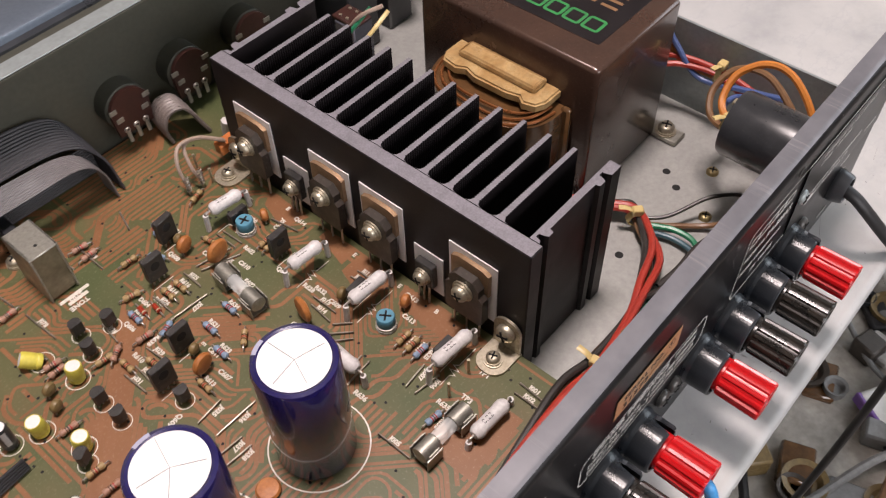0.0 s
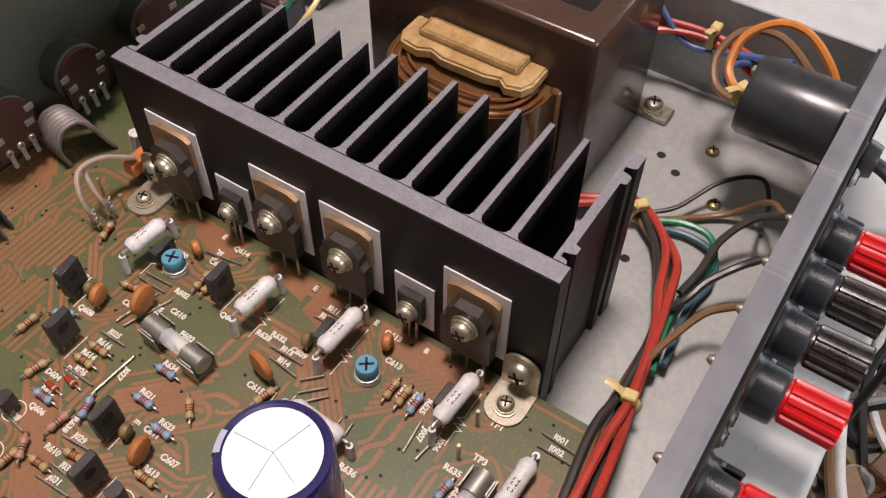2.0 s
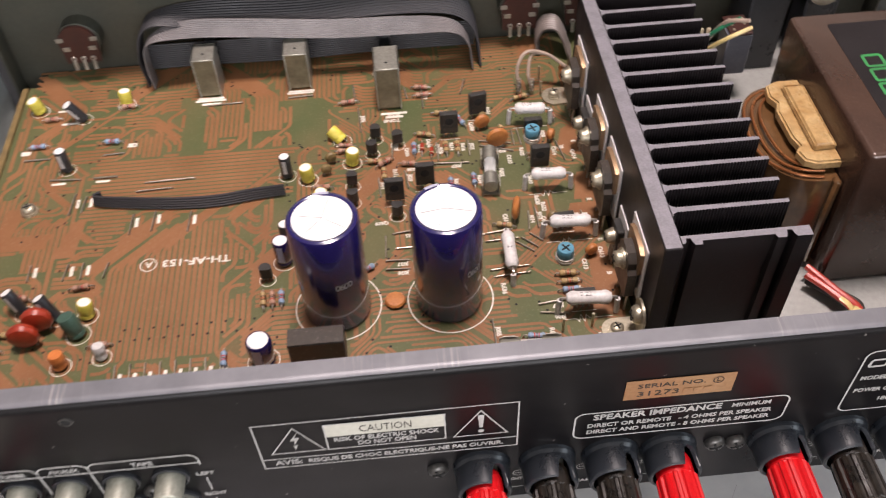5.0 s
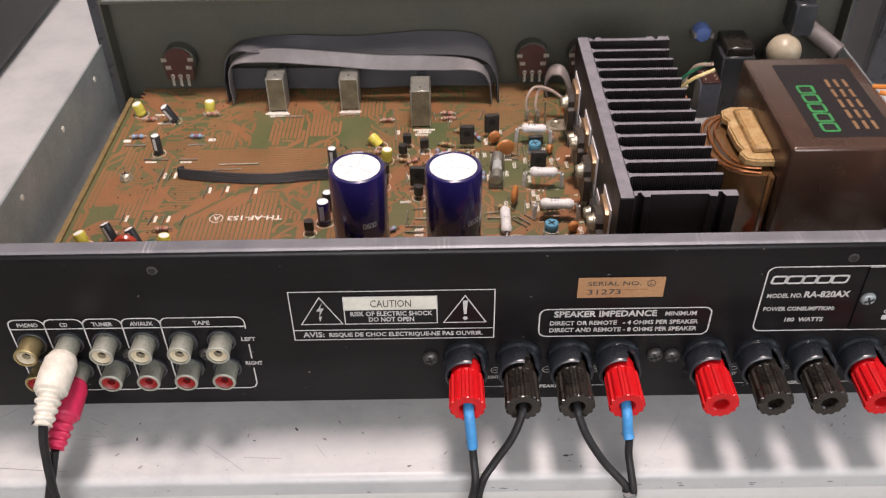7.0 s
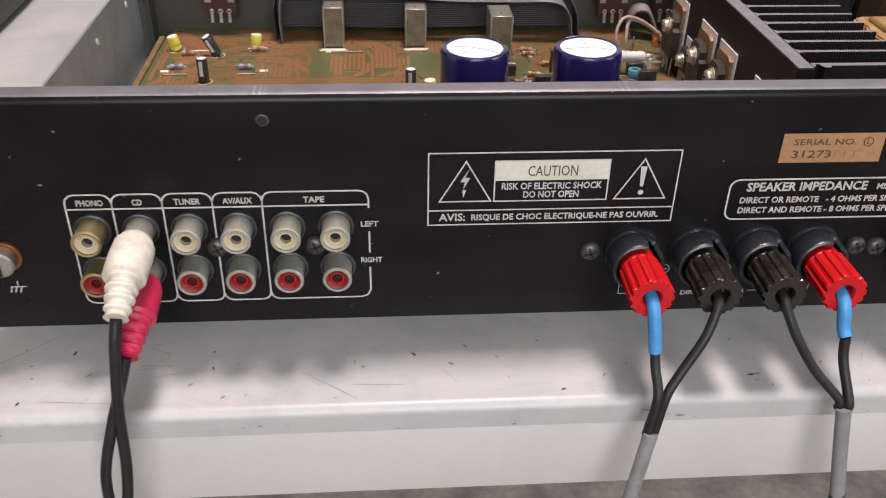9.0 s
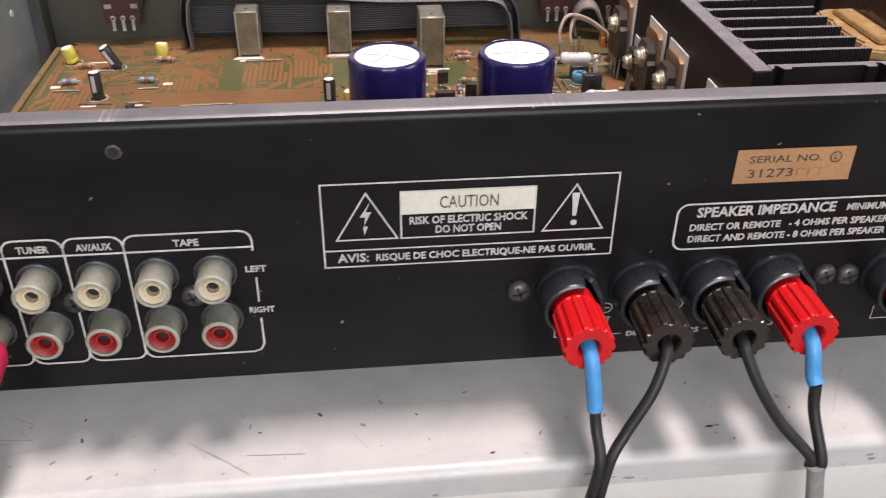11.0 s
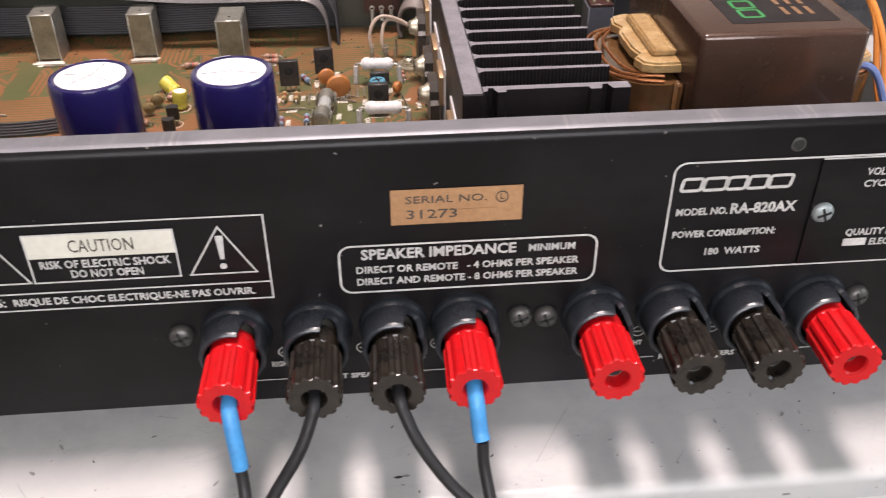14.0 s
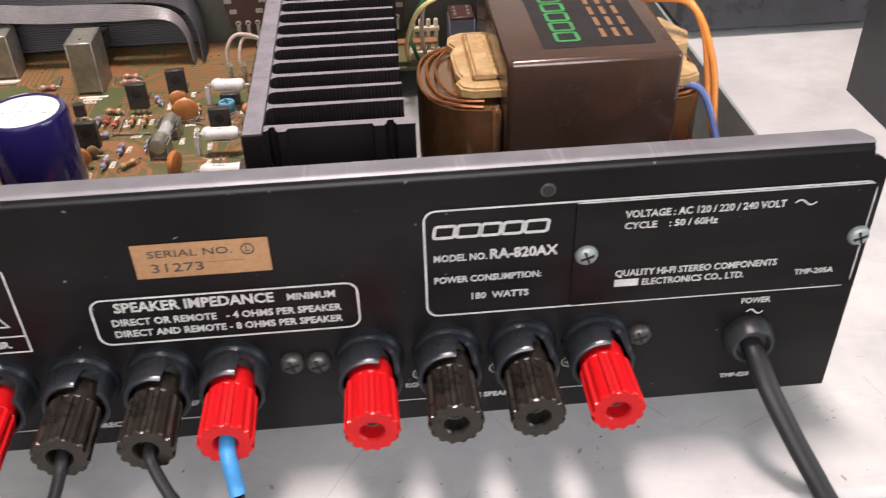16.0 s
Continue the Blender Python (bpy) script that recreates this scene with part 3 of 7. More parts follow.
REAR = pose(0, 0, 0, 90)
for x, z in ((0.053, 0.038), (0.1425, 0.038), (0.1495, 0.0375), (0.236, 0.0385), (-0.0355, 0.0425), (-0.066, 0.0425)):
    cross_screw(rear, pose(x, -0.0001, z, 90), 0.0033, SCREW_BLACK)
for x, z in ((0.2195, 0.0668), (0.290, 0.0668)):
    cross_screw(rear, pose(x, -0.0001, z, 90), 0.0029, STEEL_SIDE)
for x, z in ((-0.0485, 0.0855), (0.209, 0.0865)):
    part("screw_hole", lathe(B(), [(0.0020, 0), (0.0019, 0.0003), (0.0014, 0.0004), (0.0013, -0.001)], 16, pose(x, 0, z, 90), False), SCREW_BLACK, rear)
    part("bore", lathe(B(), [(0.0015, 0.0), (0.0015, 0.0001)], 12, pose(x, -0.0002, z, 90)), HOLE_SHADE, rear)
for x in (-0.113, -0.03, 0.05, 0.17, 0.271):
    cross_screw(amp, pose(x, 0.2305, 0.0912), 0.0027, NICKEL)


# ---- printing on the rear panel ----
def paint_lines(lines, w, closed=False, name="printed_line"):
    for pts in lines:
        ob = part(name, line_strip(B(), pts, w, closed=closed), SILK, rear, smooth=False)
        ob.matrix_basis = PANEL
    return ob


def words(body, x, z, size, width=None, bold=0.00006, material=None, shear=0.0, dy=0.0):
    return lettering("printed_text", body, size, material or SILK, rear, pose(x, -0.0003 - dy, z, 90), width, bold + 0.00001, shear=shear)


def bars(rows, material=None, dy=0.0, name="printed_bar"):
    bm = B()
    for x0, z0, x1, z1 in rows:
        box(bm, (x0, z0, 0), (x1, z1, 0.00008))
    ob = part(name, bm, material or SILK, rear, smooth=False)
    ob.matrix_basis = pose(0, -0.0003 - dy, 0, 90)
    return ob


# caution box
paint_lines([[(0, 0.0488), (0.078, 0.0488), (0.078, 0.074), (0, 0.074)], [(0.0035, 0.0572), (0.0195, 0.0572), (0.0115, 0.0711)], [(0.0585, 0.0572), (0.0748, 0.0572), (0.0668, 0.0711)],
             [(0.0205, 0.0571), (0.0560, 0.0571), (0.0560, 0.0711), (0.0205, 0.0711)]], 0.00045, True)
paint_lines([[(0, 0.0540), (0.078, 0.0540)]], 0.00045)
bars([(0.0207, 0.0643, 0.0558, 0.0709)], CREAM_LABEL, 0, "caution_label")
words("CAUTION", 0.0305, 0.0658, 0.0052, 0.0155, 0.0, INK, 0, 0.0001)
words("RISK OF ELECTRIC SHOCK", 0.0226, 0.0612, 0.0032, 0.0315)
words("DO NOT OPEN", 0.0295, 0.0582, 0.0032, 0.0175)
words("AVIS:", 0.0035, 0.0502, 0.0038, 0.0083)
words("RISQUE DE CHOC ELECTRIQUE-NE PAS OUVRIR.", 0.0135, 0.0503, 0.0030, 0.0600)
bm = B()
prism(bm, [(0.0126, 0.0686), (0.0098, 0.0640), (0.0112, 0.0640), (0.0108, 0.0614), (0.0128, 0.0655), (0.0113, 0.0655)], 0, 0.00008)
prism(bm, [(0.0106, 0.0612), (0.0118, 0.0612), (0.0108, 0.0585)], 0, 0.00008)
part("lightning_mark", bm, SILK, rear, smooth=False).matrix_basis = PANEL
bm = B()
prism(bm, [(0.0658, 0.0685), (0.0678, 0.0685), (0.0673, 0.0615), (0.0663, 0.0615)], 0, 0.00008)
prism(bm, [(0.0668 + 0.0009 * math.cos(k), 0.0594 + 0.0009 * math.sin(k)) for k in np.linspace(0, 6.28, 10, False)], 0, 0.00008)
part("exclamation_mark", bm, SILK, rear, smooth=False).matrix_basis = PANEL

# serial label
bm = B()
box(bm, (0.109, 0.0690, 0), (0.1415, 0.0790, 0.0001))
serial = part("serial_label", bm, BRASS_LABEL, rear, "worn copper-toned serial label")
serial.matrix_basis = PANEL
words("SERIAL NO.", 0.1125, 0.0751, 0.0029, 0.020, 0.0, INK, 0, 0.0002)
lettering("printed_text", "L", 0.0024, INK, rear, pose(0.1358, -0.0005, 0.0753, 90))
ob = part("ring", line_strip(B(), [(0.1364 + 0.0015 * math.cos(a), 0.0760 + 0.0015 * math.sin(a)) for a in np.linspace(0, 6.28, 14, False)], 0.0003, closed=True), INK, rear)
ob.matrix_basis = pose(0, -0.0005, 0, 90)
words("31273", 0.1125, 0.0707, 0.0036, 0.0125, 0.0, INK, 0, 0.0002)
bars([(0.1265, 0.0708, 0.1290, 0.0730), (0.1297, 0.0708, 0.1320, 0.0730), (0.1327, 0.0708, 0.1350, 0.0730)], BRASS_LABEL, 0.00025)

# speaker impedance frame
paint_lines([rounded(0.0955, 0.0488, 0.1615, 0.0632, 0.003)], 0.00055, True)
words("SPEAKER IMPEDANCE", 0.1010, 0.0590, 0.0043, 0.0395, 0.0001)
words("MINIMUM", 0.1437, 0.0591, 0.0030, 0.0120)
words("DIRECT OR REMOTE   - 4 OHMS PER SPEAKER", 0.0995, 0.0547, 0.0030, 0.0575)
words("DIRECT AND REMOTE - 8 OHMS PER SPEAKER", 0.0995, 0.0510, 0.0030, 0.0575)

# rating plate
paint_lines([rounded(0.1790, 0.0502, 0.2915, 0.0828, 0.003)], 0.00055, True)
paint_lines([[(0.2165, 0.0822), (0.2900, 0.0822)]], 0.0004)
bm = B()
box(bm, (0.2163, 0.0506, 0), (0.2912, 0.0820, 0.0004))
part("voltage_cover", bm, BLACK_PAINT, rear, "black cover plate").matrix_basis = PANEL
# the maker's mark, as plain slanted blocks
bm = B()
for k, (x0, x1) in enumerate(((0.1812, 0.1862), (0.1868, 0.1924), (0.1928, 0.1975), (0.1981, 0.2030), (0.2036, 0.2092))):
    outline = rounded(x0, 0.0748, x1, 0.0782, 0.0007, 3)
    line_strip(bm, [(x + 0.15 * (y - 0.0748), y) for x, y in outline], 0.00085, closed=True)
part("maker_mark", bm, SILK, rear, smooth=False).matrix_basis = PANEL
words("MODEL NO.", 0.1810, 0.0675, 0.0029, 0.0133)
words("RA-820AX", 0.1950, 0.0675, 0.0042, 0.0172, 0.00012)
words("POWER CONSUMPTION:", 0.1810, 0.0607, 0.0028, 0.0272)
words("180  WATTS", 0.1900, 0.0549, 0.0029, 0.0148)
words("VOLTAGE : AC 120 / 220 / 240 VOLT", 0.2285, 0.0772, 0.0030, 0.0405, dy=0.0004)
words("CYCLE    : 50 / 60Hz", 0.2285, 0.0738, 0.0028, 0.0235, dy=0.0004)
words("QUALITY HI-FI STEREO COMPONENTS", 0.2275, 0.0590, 0.0029, 0.0425, dy=0.0004)
bars([(0.2275, 0.0557, 0.2338, 0.0580)], None, 0.0004)
words("ELECTRONICS CO., LTD.", 0.2347, 0.0557, 0.0029, 0.0270, dy=0.0004)
words("TMP-205A", 0.2755, 0.0553, 0.0024, 0.0105, dy=0.0004)
words("POWER", 0.2630, 0.0462, 0.0027, 0.0080)
words("TMP-E28", 0.2615, 0.0190, 0.0022, 0.0085)
for x0, z0, w in ((0.2710, 0.0782, 0.0055), (0.2648, 0.0437, 0.0045)):
    wave = paint_lines([[(x0 + w * k / 12, z0 + 0.0008 * math.sin(2 * math.pi * k / 12)) for k in range(13)]], 0.00045)
    wave.matrix_basis = pose(0, -0.0008, 0, 90)

# input sockets frame
def tab_frame(x0, x1, right_open=False):
    z0, z1, r = 0.0218, 0.0618, 0.003
    pts = [(x0 + r, z0)] + [(x0 + r - r * math.sin(radians(a)), z0 + r - r * math.cos(radians(a))) for a in (0, 30, 60, 90)]
    pts += [(x0 + r - r * math.cos(radians(a)), z1 - r + r * math.sin(radians(a))) for a in (0, 30, 60, 90)]
    pts += [(x1 - r + r * math.sin(radians(a)), z1 - r + r * math.cos(radians(a))) for a in (0, 30, 60, 90)]
    return pts


LINE = 0.00055
for x0, x1 in ((-0.1098, -0.0960), (-0.0960, -0.0810), (-0.0810, -0.0660), (-0.0660, -0.0510), (-0.0510, -0.0185)):
    top = tab_frame(x0, x1)
    if x1 < -0.03:
        paint_lines([[(x1 - 0.0026 + 0.0026 * math.sin(radians(a)), 0.0244 - 0.0026 * math.cos(radians(a))) for a in (0, 30, 60, 90)]], LINE)
    paint_lines([top[1:] + ([(x1, 0.0555)] if x1 > -0.03 else [(x1, 0.0570)]), [(x0, 0.0568), (x1 - 0.0002, 0.0568)], [(x0 + 0.003, 0.0218), (x1 - 0.0025, 0.0218)]], LINE)
paint_lines([[(-0.0185, 0.0470), (-0.0185, 0.0390)], [(-0.0185, 0.0335), (-0.0185, 0.0245), (-0.0195, 0.0225), (-0.0215, 0.0218)]], LINE)
for body, x, w in (("PHONO", -0.1066, 0.0080), ("CD", -0.0900, 0.0030), ("TUNER", -0.0775, 0.0080), ("AV/AUX", -0.0628, 0.0090), ("TAPE", -0.0385, 0.0065)):
    words(body, x, 0.0579, 0.0029, w)
words("LEFT", -0.0212, 0.0488, 0.0027, 0.0055)
words("RIGHT", -0.0215, 0.0353, 0.0027, 0.0068)
words("GND", -0.1345, 0.0545, 0.0027, 0.0050)
paint_lines([[(-0.1325, 0.0290), (-0.1275, 0.0290)], [(-0.1300, 0.0290), (-0.1300, 0.0312)], [(-0.1320, 0.0290), (-0.1328, 0.0268)], [(-0.1305, 0.0290), (-0.1313, 0.0268)], [(-0.1290, 0.0290), (-0.1298, 0.0268)]], 0.0004)
# speaker terminal marks
for x0, body in ((0.0665, "DIRECT SPEAKERS"), (0.1635, "REMOTE SPEAKERS")):
    words(body, x0 + 0.0195, 0.0192, 0.0024, 0.0220)
    words("RIGHT", x0 + 0.0085, 0.0250, 0.0024, 0.0055)
    words("LEFT", x0 + 0.0460, 0.0250, 0.0024, 0.0048)
    paint_lines([[(x0 - 0.002, 0.0250), (x0 - 0.002, 0.0203), (x0 + 0.018, 0.0203)], [(x0 + 0.043, 0.0203), (x0 + 0.064, 0.0203), (x0 + 0.064, 0.0250)]], 0.0003)
    for k, dx in enumerate((-0.004, 0.0105, 0.0315, 0.0515)):
        cx = x0 + dx + 0.002
        paint_lines([[(cx + 0.0017 * math.cos(a), 0.0300 + 0.0017 * math.sin(a)) for a in np.linspace(0, 6.28, 14, False)]], 0.0003, True)
        paint_lines([[(cx - 0.0010, 0.0300), (cx + 0.0010, 0.0300)]] + ([[(cx, 0.0290), (cx, 0.0310)]] if k in (0, 3) else []), 0.0003)


# ---- rear connectors ----
def binding_post(material, label):
    post = thing("binding_post", label, "terminal", group="speaker terminals on the rear panel")
    # collar with a wire slot, axis +z out of the panel
    bm = B()
    seg = 64
    n0, n1 = 5, 11      # slot, in steps round the ring
    ro, ri, h, hs = 0.0087, 0.0072, 0.0104, 0.0052
    prof = [(ro + 0.0007, 0), (ro + 0.0005, 0.0012), (ro, 0.0024), (ro - 0.0002, h - 0.0009), (ro - 0.0004, h - 0.0003), (ro - 0.0009, h), (ri, h - 0.0002), (ri, 0.0015)]
    rings = []
    for r, z in prof:
        ring = []
        for k in range(seg):
            a = 2 * math.pi * k / seg
            low = hs - 0.0016 * math.sqrt(max(0.0, 1 - ((k - (n0 + n1) / 2) / ((n1 - n0) / 2)) ** 2)) if n0 <= k <= n1 else h
            zz = min(z, low)
            ring.append(bm.verts.new((r * math.cos(a), r * math.sin(a), zz)))
        rings.append(ring)
    for a, b in zip(rings, rings[1:]):
        for k in range(seg):
            bm.faces.new((a[k], a[(k + 1) % seg], b[(k + 1) % seg], b[k]))
    part("collar", bm, COLLAR, post, "black slotted collar", smooth=False)
    part("shaft", lathe(B(), [(0.0050, 0.0010), (0.0050, 0.0050), (0.0046, 0.0062)], 22), NICKEL, post, "dull metal shaft")
    # fluted screw cap
    bm = B()
    fl = 14
    seg = fl * 6
    prof = [(0.0052, 0.0040, 0), (0.0059, 0.0060, 0), (0.0060, 0.0113, 0), (0.0063, 0.0115, 0), (0.0066, 0.0117, 0.9), (0.0067, 0.0124, 1), (0.0069, 0.0240, 1), (0.0070, 0.0260, 1), (0.0067, 0.0265, 0.8), (0.0033, 0.0265, 0), (0.0029, 0.0259, 0), (0.0026, 0.0236, 0), (0.0025, 0.0215, 0)]
    rings = []
    for r, z, d in prof:
        ring = []
        for k in range(seg):
            a = 2 * math.pi * k / seg
            u = (k % 6) / 6
            rr = r - d * (0.0007 if k % 6 in (0, 1, 2) else 0.0)
            ring.append(bm.verts.new((rr * math.cos(a), rr * math.sin(a), z)))
        rings.append(ring)
    for a, b in zip(rings, rings[1:]):
        for k in range(seg):
            bm.faces.new((a[k], a[(k + 1) % seg], b[(k + 1) % seg], b[k]))
    part("screw_cap", bm, material, post, "fluted screw cap", smooth=False)
    part("contact", lathe(B(), [(0.0025, 0.0200), (0.0025, 0.0222), (0.0016, 0.0223), (0.0016, 0.020)], 16), NICKEL, post, "dull metal contact deep in the cap")
    # dark disc paints in the shade of the cap's deep hole
    part("bore", lathe(B(), [(0.0021, 0.0224), (0.0021, 0.0225)], 18), HOLE_SHADE, post, "near-black disc for the shade in the plug hole")
    return post


def at_rear(x, z, y=0.0, spin=0.0):
    return pose(x, y, z, 90) @ pose(0, 0, 0, 0, 0, spin)


red_post = binding_post(RED_PLASTIC, "red fluted binding post with a black slotted collar")
black_post = binding_post(KNOB_BLACK, "black fluted binding post with a black slotted collar")
red_post.matrix_basis = at_rear(0.0670, 0.0370, 0, 8)
black_post.matrix_basis = at_rear(0.0882, 0.0370, 0, 12)
for x, src, s in ((0.1082, black_post, 10), (0.1272, red_post, 14), (0.1627, red_post, 8), (0.1834, black_post, 15), (0.2038, black_post, 20), (0.2238, red_post, 16)):
    copy_thing(src, at_rear(x + 0.0003, 0.0370, 0, s - 4))


def rca_socket(shell, liner, label):
    so = thing("rca_socket", label, "socket", group="input sockets on the rear panel")
    part("washer", lathe(B(), [(0.0057, 0), (0.0057, 0.0012), (0.0051, 0.0014), (0.0050, 0.0006)], 24), PLASTIC_BLACK, so, "black insulating washer")
    part("shell", lathe(B(), [(0.0044, 0.0006), (0.0044, 0.0078), (0.0046, 0.0080), (0.0046, 0.0088), (0.0042, 0.0092), (0.0036, 0.0091), (0.0036, 0.003)], 28, None, False), shell, so)
    # dark disc stands for the shaded depth of the socket
    part("bore", lathe(B(), [(0.0017, 0.0058), (0.0017, 0.0059)], 14), HOLE_SHADE, so, "near-black disc for the shade in the centre hole")
    part("insulator", lathe(B(), [(0.0036, 0.0030), (0.0036, 0.0084), (0.0031, 0.0080), (0.0024, 0.0072), (0.0022, 0.0078), (0.0017, 0.0078), (0.0016, 0.0012), (0, 0.0012)], 24, None, False), liner, so, "moulded centre insulator")
    return so


cream_socket = rca_socket(SOCKET_METAL, CREAM, "dull nickel phono socket with an ivory centre")
SOCKET_RED = worn("dull_red_plastic", (0.3, 0.012, 0.012), (0.22, 0.009, 0.009), 0.4, 0, 900, 160, 0.4, dust=0.1)
red_socket = rca_socket(SOCKET_METAL, SOCKET_RED, "dull nickel phono socket with a red centre")
gold_socket = rca_socket(GOLD_DULL, CREAM, "tarnished gold phono socket with an ivory centre")
gold_red = rca_socket(GOLD_DULL, SOCKET_RED, "tarnished gold phono socket with a red centre")
RCA_TOP, RCA_LOW = 0.0495, 0.0345
gold_socket.matrix_basis = at_rear(-0.1030, RCA_TOP)
gold_red.matrix_basis = at_rear(-0.1030, RCA_LOW)
cream_socket.matrix_basis = at_rear(-0.0885, RCA_TOP)
red_socket.matrix_basis = at_rear(-0.0885, RCA_LOW)
for x in (-0.0738, -0.0588, -0.0438, -0.0288):
    copy_thing(cream_socket, at_rear(x, RCA_TOP))
    copy_thing(red_socket, at_rear(x, RCA_LOW))

ground = thing("ground_terminal", "bright slotted earth screw on the rear panel", "terminal", at_rear(-0.1315, 0.0405))
part("washer", lathe(B(), [(0.0052, 0), (0.0052, 0.001), (0.004, 0.0012)], 20), COPPER_WIRE, ground)
part("knob", lathe(B(), [(0.0040, 0.001), (0.0044, 0.002), (0.0044, 0.0055), (0.0038, 0.0062), (0, 0.0062)], 24, None, False), NICKEL, ground)
part("slot", box(B(), (-0.0005, -0.0036, 0.0058), (0.0005, 0.0036, 0.00635)), HOLE_SHADE, ground)


def phono_plug(name, material, label, tail_dir):
    """Moulded plug whose body bends from the socket axis down to its strain relief."""
    pl = thing(name, label, "plug", group="stereo lead in the inputs")
    pts = smooth_path([(0, 0, 0.009), (0, -0.0005, 0.016), *tail_dir], 9)
    bm = B()
    n = len(pts)
    rings, side = [], None
    for k, q in enumerate(pts):
        d = (pts[min(k + 1, n - 1)] - pts[max(k - 1, 0)]).normalized()
        if side is None:
            side = Vector((1, 0, 0))
        side = (side - d * side.dot(d)).normalized()
        up = d.cross(side)
        u = k / (n - 1)
        if u < 0.08:
            r = 0.0054
        elif u < 0.55:
            r = 0.0064 - 0.0008 * abs(u - 0.3)
        else:
            r = 0.0052 - 0.0016 * (u - 0.55) / 0.45
            if (k // 2) % 2:
                r *= 0.82
        rings.append([bm.verts.new(q + r * (side * math.cos(2 * math.pi * j / 18) + up * math.sin(2 * math.pi * j / 18))) for j in range(18)])
    for a, b in zip(rings, rings[1:]):
        for j in range(18):
            bm.faces.new((a[j], a[(j + 1) % 18], b[(j + 1) % 18], b[j]))
    bm.faces.new(list(reversed(rings[0])))
    bm.faces.new(rings[-1])
    part("body", bm, material, pl)
    grip = pts[len(pts) // 4]
    for k in range(6 if material is PINK_RUBBER else 0):
        part("grip_rib", box(B(), (-0.0028 + 0.0004 * abs(k - 2.5), -0.0003, -0.0002), (0.0028 - 0.0004 * abs(k - 2.5), 0.0003, 0.0004), 0.0001, 1, Matrix.Translation(grip) @ pose(0, 0.0062, -0.0028 + 0.0011 * k, -90)), material, pl)
    return pl, pts[-1]


pw, endw = phono_plug("phono_plug", WHITE_RUBBER, "grubby white moulded phono plug with a ribbed tail", [(-0.0002, -0.0018, 0.0235), (-0.0004, -0.0042, 0.0300), (-0.0008, -0.0075, 0.0360)])
pw.matrix_basis = at_rear(-0.0885, RCA_TOP)
pr, endr = phono_plug("phono_plug", PINK_RUBBER, "raspberry red moulded phono plug with a ribbed tail", [(0.0002, -0.0015, 0.0230), (0.0, -0.0038, 0.0295), (-0.0006, -0.0068, 0.0355)])
pr.matrix_basis = at_rear(-0.0885, RCA_LOW)
lead = thing("stereo_lead", "thin black twin stereo lead hanging over the table edge", "cable")
for plug, e, rows in ((pw, endw, [(-0.0905, -0.0388, 0.0330), (-0.0925, -0.0415, 0.0120), (-0.0935, -0.0430, -0.0100), (-0.0965, -0.0450, -0.0330), (-0.0985, -0.0470, -0.0560), (-0.0990, -0.050, -0.12), (-0.10, -0.05, -0.3), (-0.11, -0.02, -0.79)]),
                      (pr, endr, [(-0.0915, -0.0385, 0.0190), (-0.0955, -0.0420, 0.0060), (-0.1000, -0.0440, -0.0130), (-0.0995, -0.0460, -0.0340), (-0.0975, -0.0480, -0.0560), (-0.0985, -0.0520, -0.12), (-0.102, -0.046, -0.3), (-0.113, -0.015, -0.79)])):
    start = plug.matrix_basis @ e
    part("strand", tube(B(), [start, *rows], 0.0017, 10), CABLE_BLACK, lead)


# ---- speaker cables ----
def speaker_cable(xr, xb, join, low, label, ze=0.0202):
    c = thing("speaker_cable", label, "cable", group="speaker cables in the terminals")
    y = -0.0272
    s = 1 if xr < xb else -1
    jx, jy, jz = join
    sleeve = [(xr, y + 0.006, 0.0360), (xr, y + 0.0014, 0.0352), (xr + 0.0003, y - 0.0006, 0.0326), (xr + 0.0009, y - 0.0026, 0.0262), (xr + 0.0014, y - 0.0042, ze)]
    part("sleeve", tube(B(), sleeve, 0.0021, 12), BLUE_SLEEVE, c, "blue heat-shrink sleeve")
    part("strand", tube(B(), [sleeve[-1], (xr + 0.0018, y - 0.0062, 0.6 * ze + 0.4 * jz), (jx - 0.0016 * s, jy, jz), (low[0] - 0.0014 * s, low[1], low[2])], 0.0016, 10), CABLE_BLACK, c)
    part("strand", tube(B(), [(xb, y + 0.006, 0.0362), (xb - 0.0002 * s, y + 0.0010, 0.0352), (xb - 0.0012 * s, y - 0.0010, 0.0318), (xb - 0.0045 * s, y - 0.0042, 0.0245), (xb - 0.0112 * s, y - 0.0075, 0.0140), (jx + 0.0014 * s, jy + 0.0008, jz), (low[0] + 0.0012 * s, low[1] + 0.0008, low[2])], 0.0016, 10), CABLE_BLACK, c)
    u = Vector(low) + (Vector(low) - Vector(join)).normalized() * 0.034
    part("marker_tube", tube(B(), [tuple(Vector(low) + Vector((0, 0, 0.001))), tuple((Vector(low) + u) / 2), tuple(u)], 0.0031, 14, 6, 0.75), CABLE_GREY, c, "grey marker tube")
    part("twin_flex", tube(B(), [tuple(u), (u.x + (u.x - low[0]), u.y - 0.002, u.z - 0.045), (u.x, u.y, u.z - 0.2), (u.x + 0.01, u.y + 0.05, -0.79)], 0.0025, 10), CABLE_BLACK, c)
    return c


speaker_cable(0.0675, 0.0882, (0.0714, -0.0385, 0.0075), (0.0690, -0.0405, -0.0060), "black twin speaker cable with a blue sleeve on one core")
speaker_cable(0.1275, 0.1087, (0.1297, -0.0395, 0.0050), (0.1302, -0.0400, 0.0015), "black twin speaker cable with a blue sleeve on one core", 0.0240)

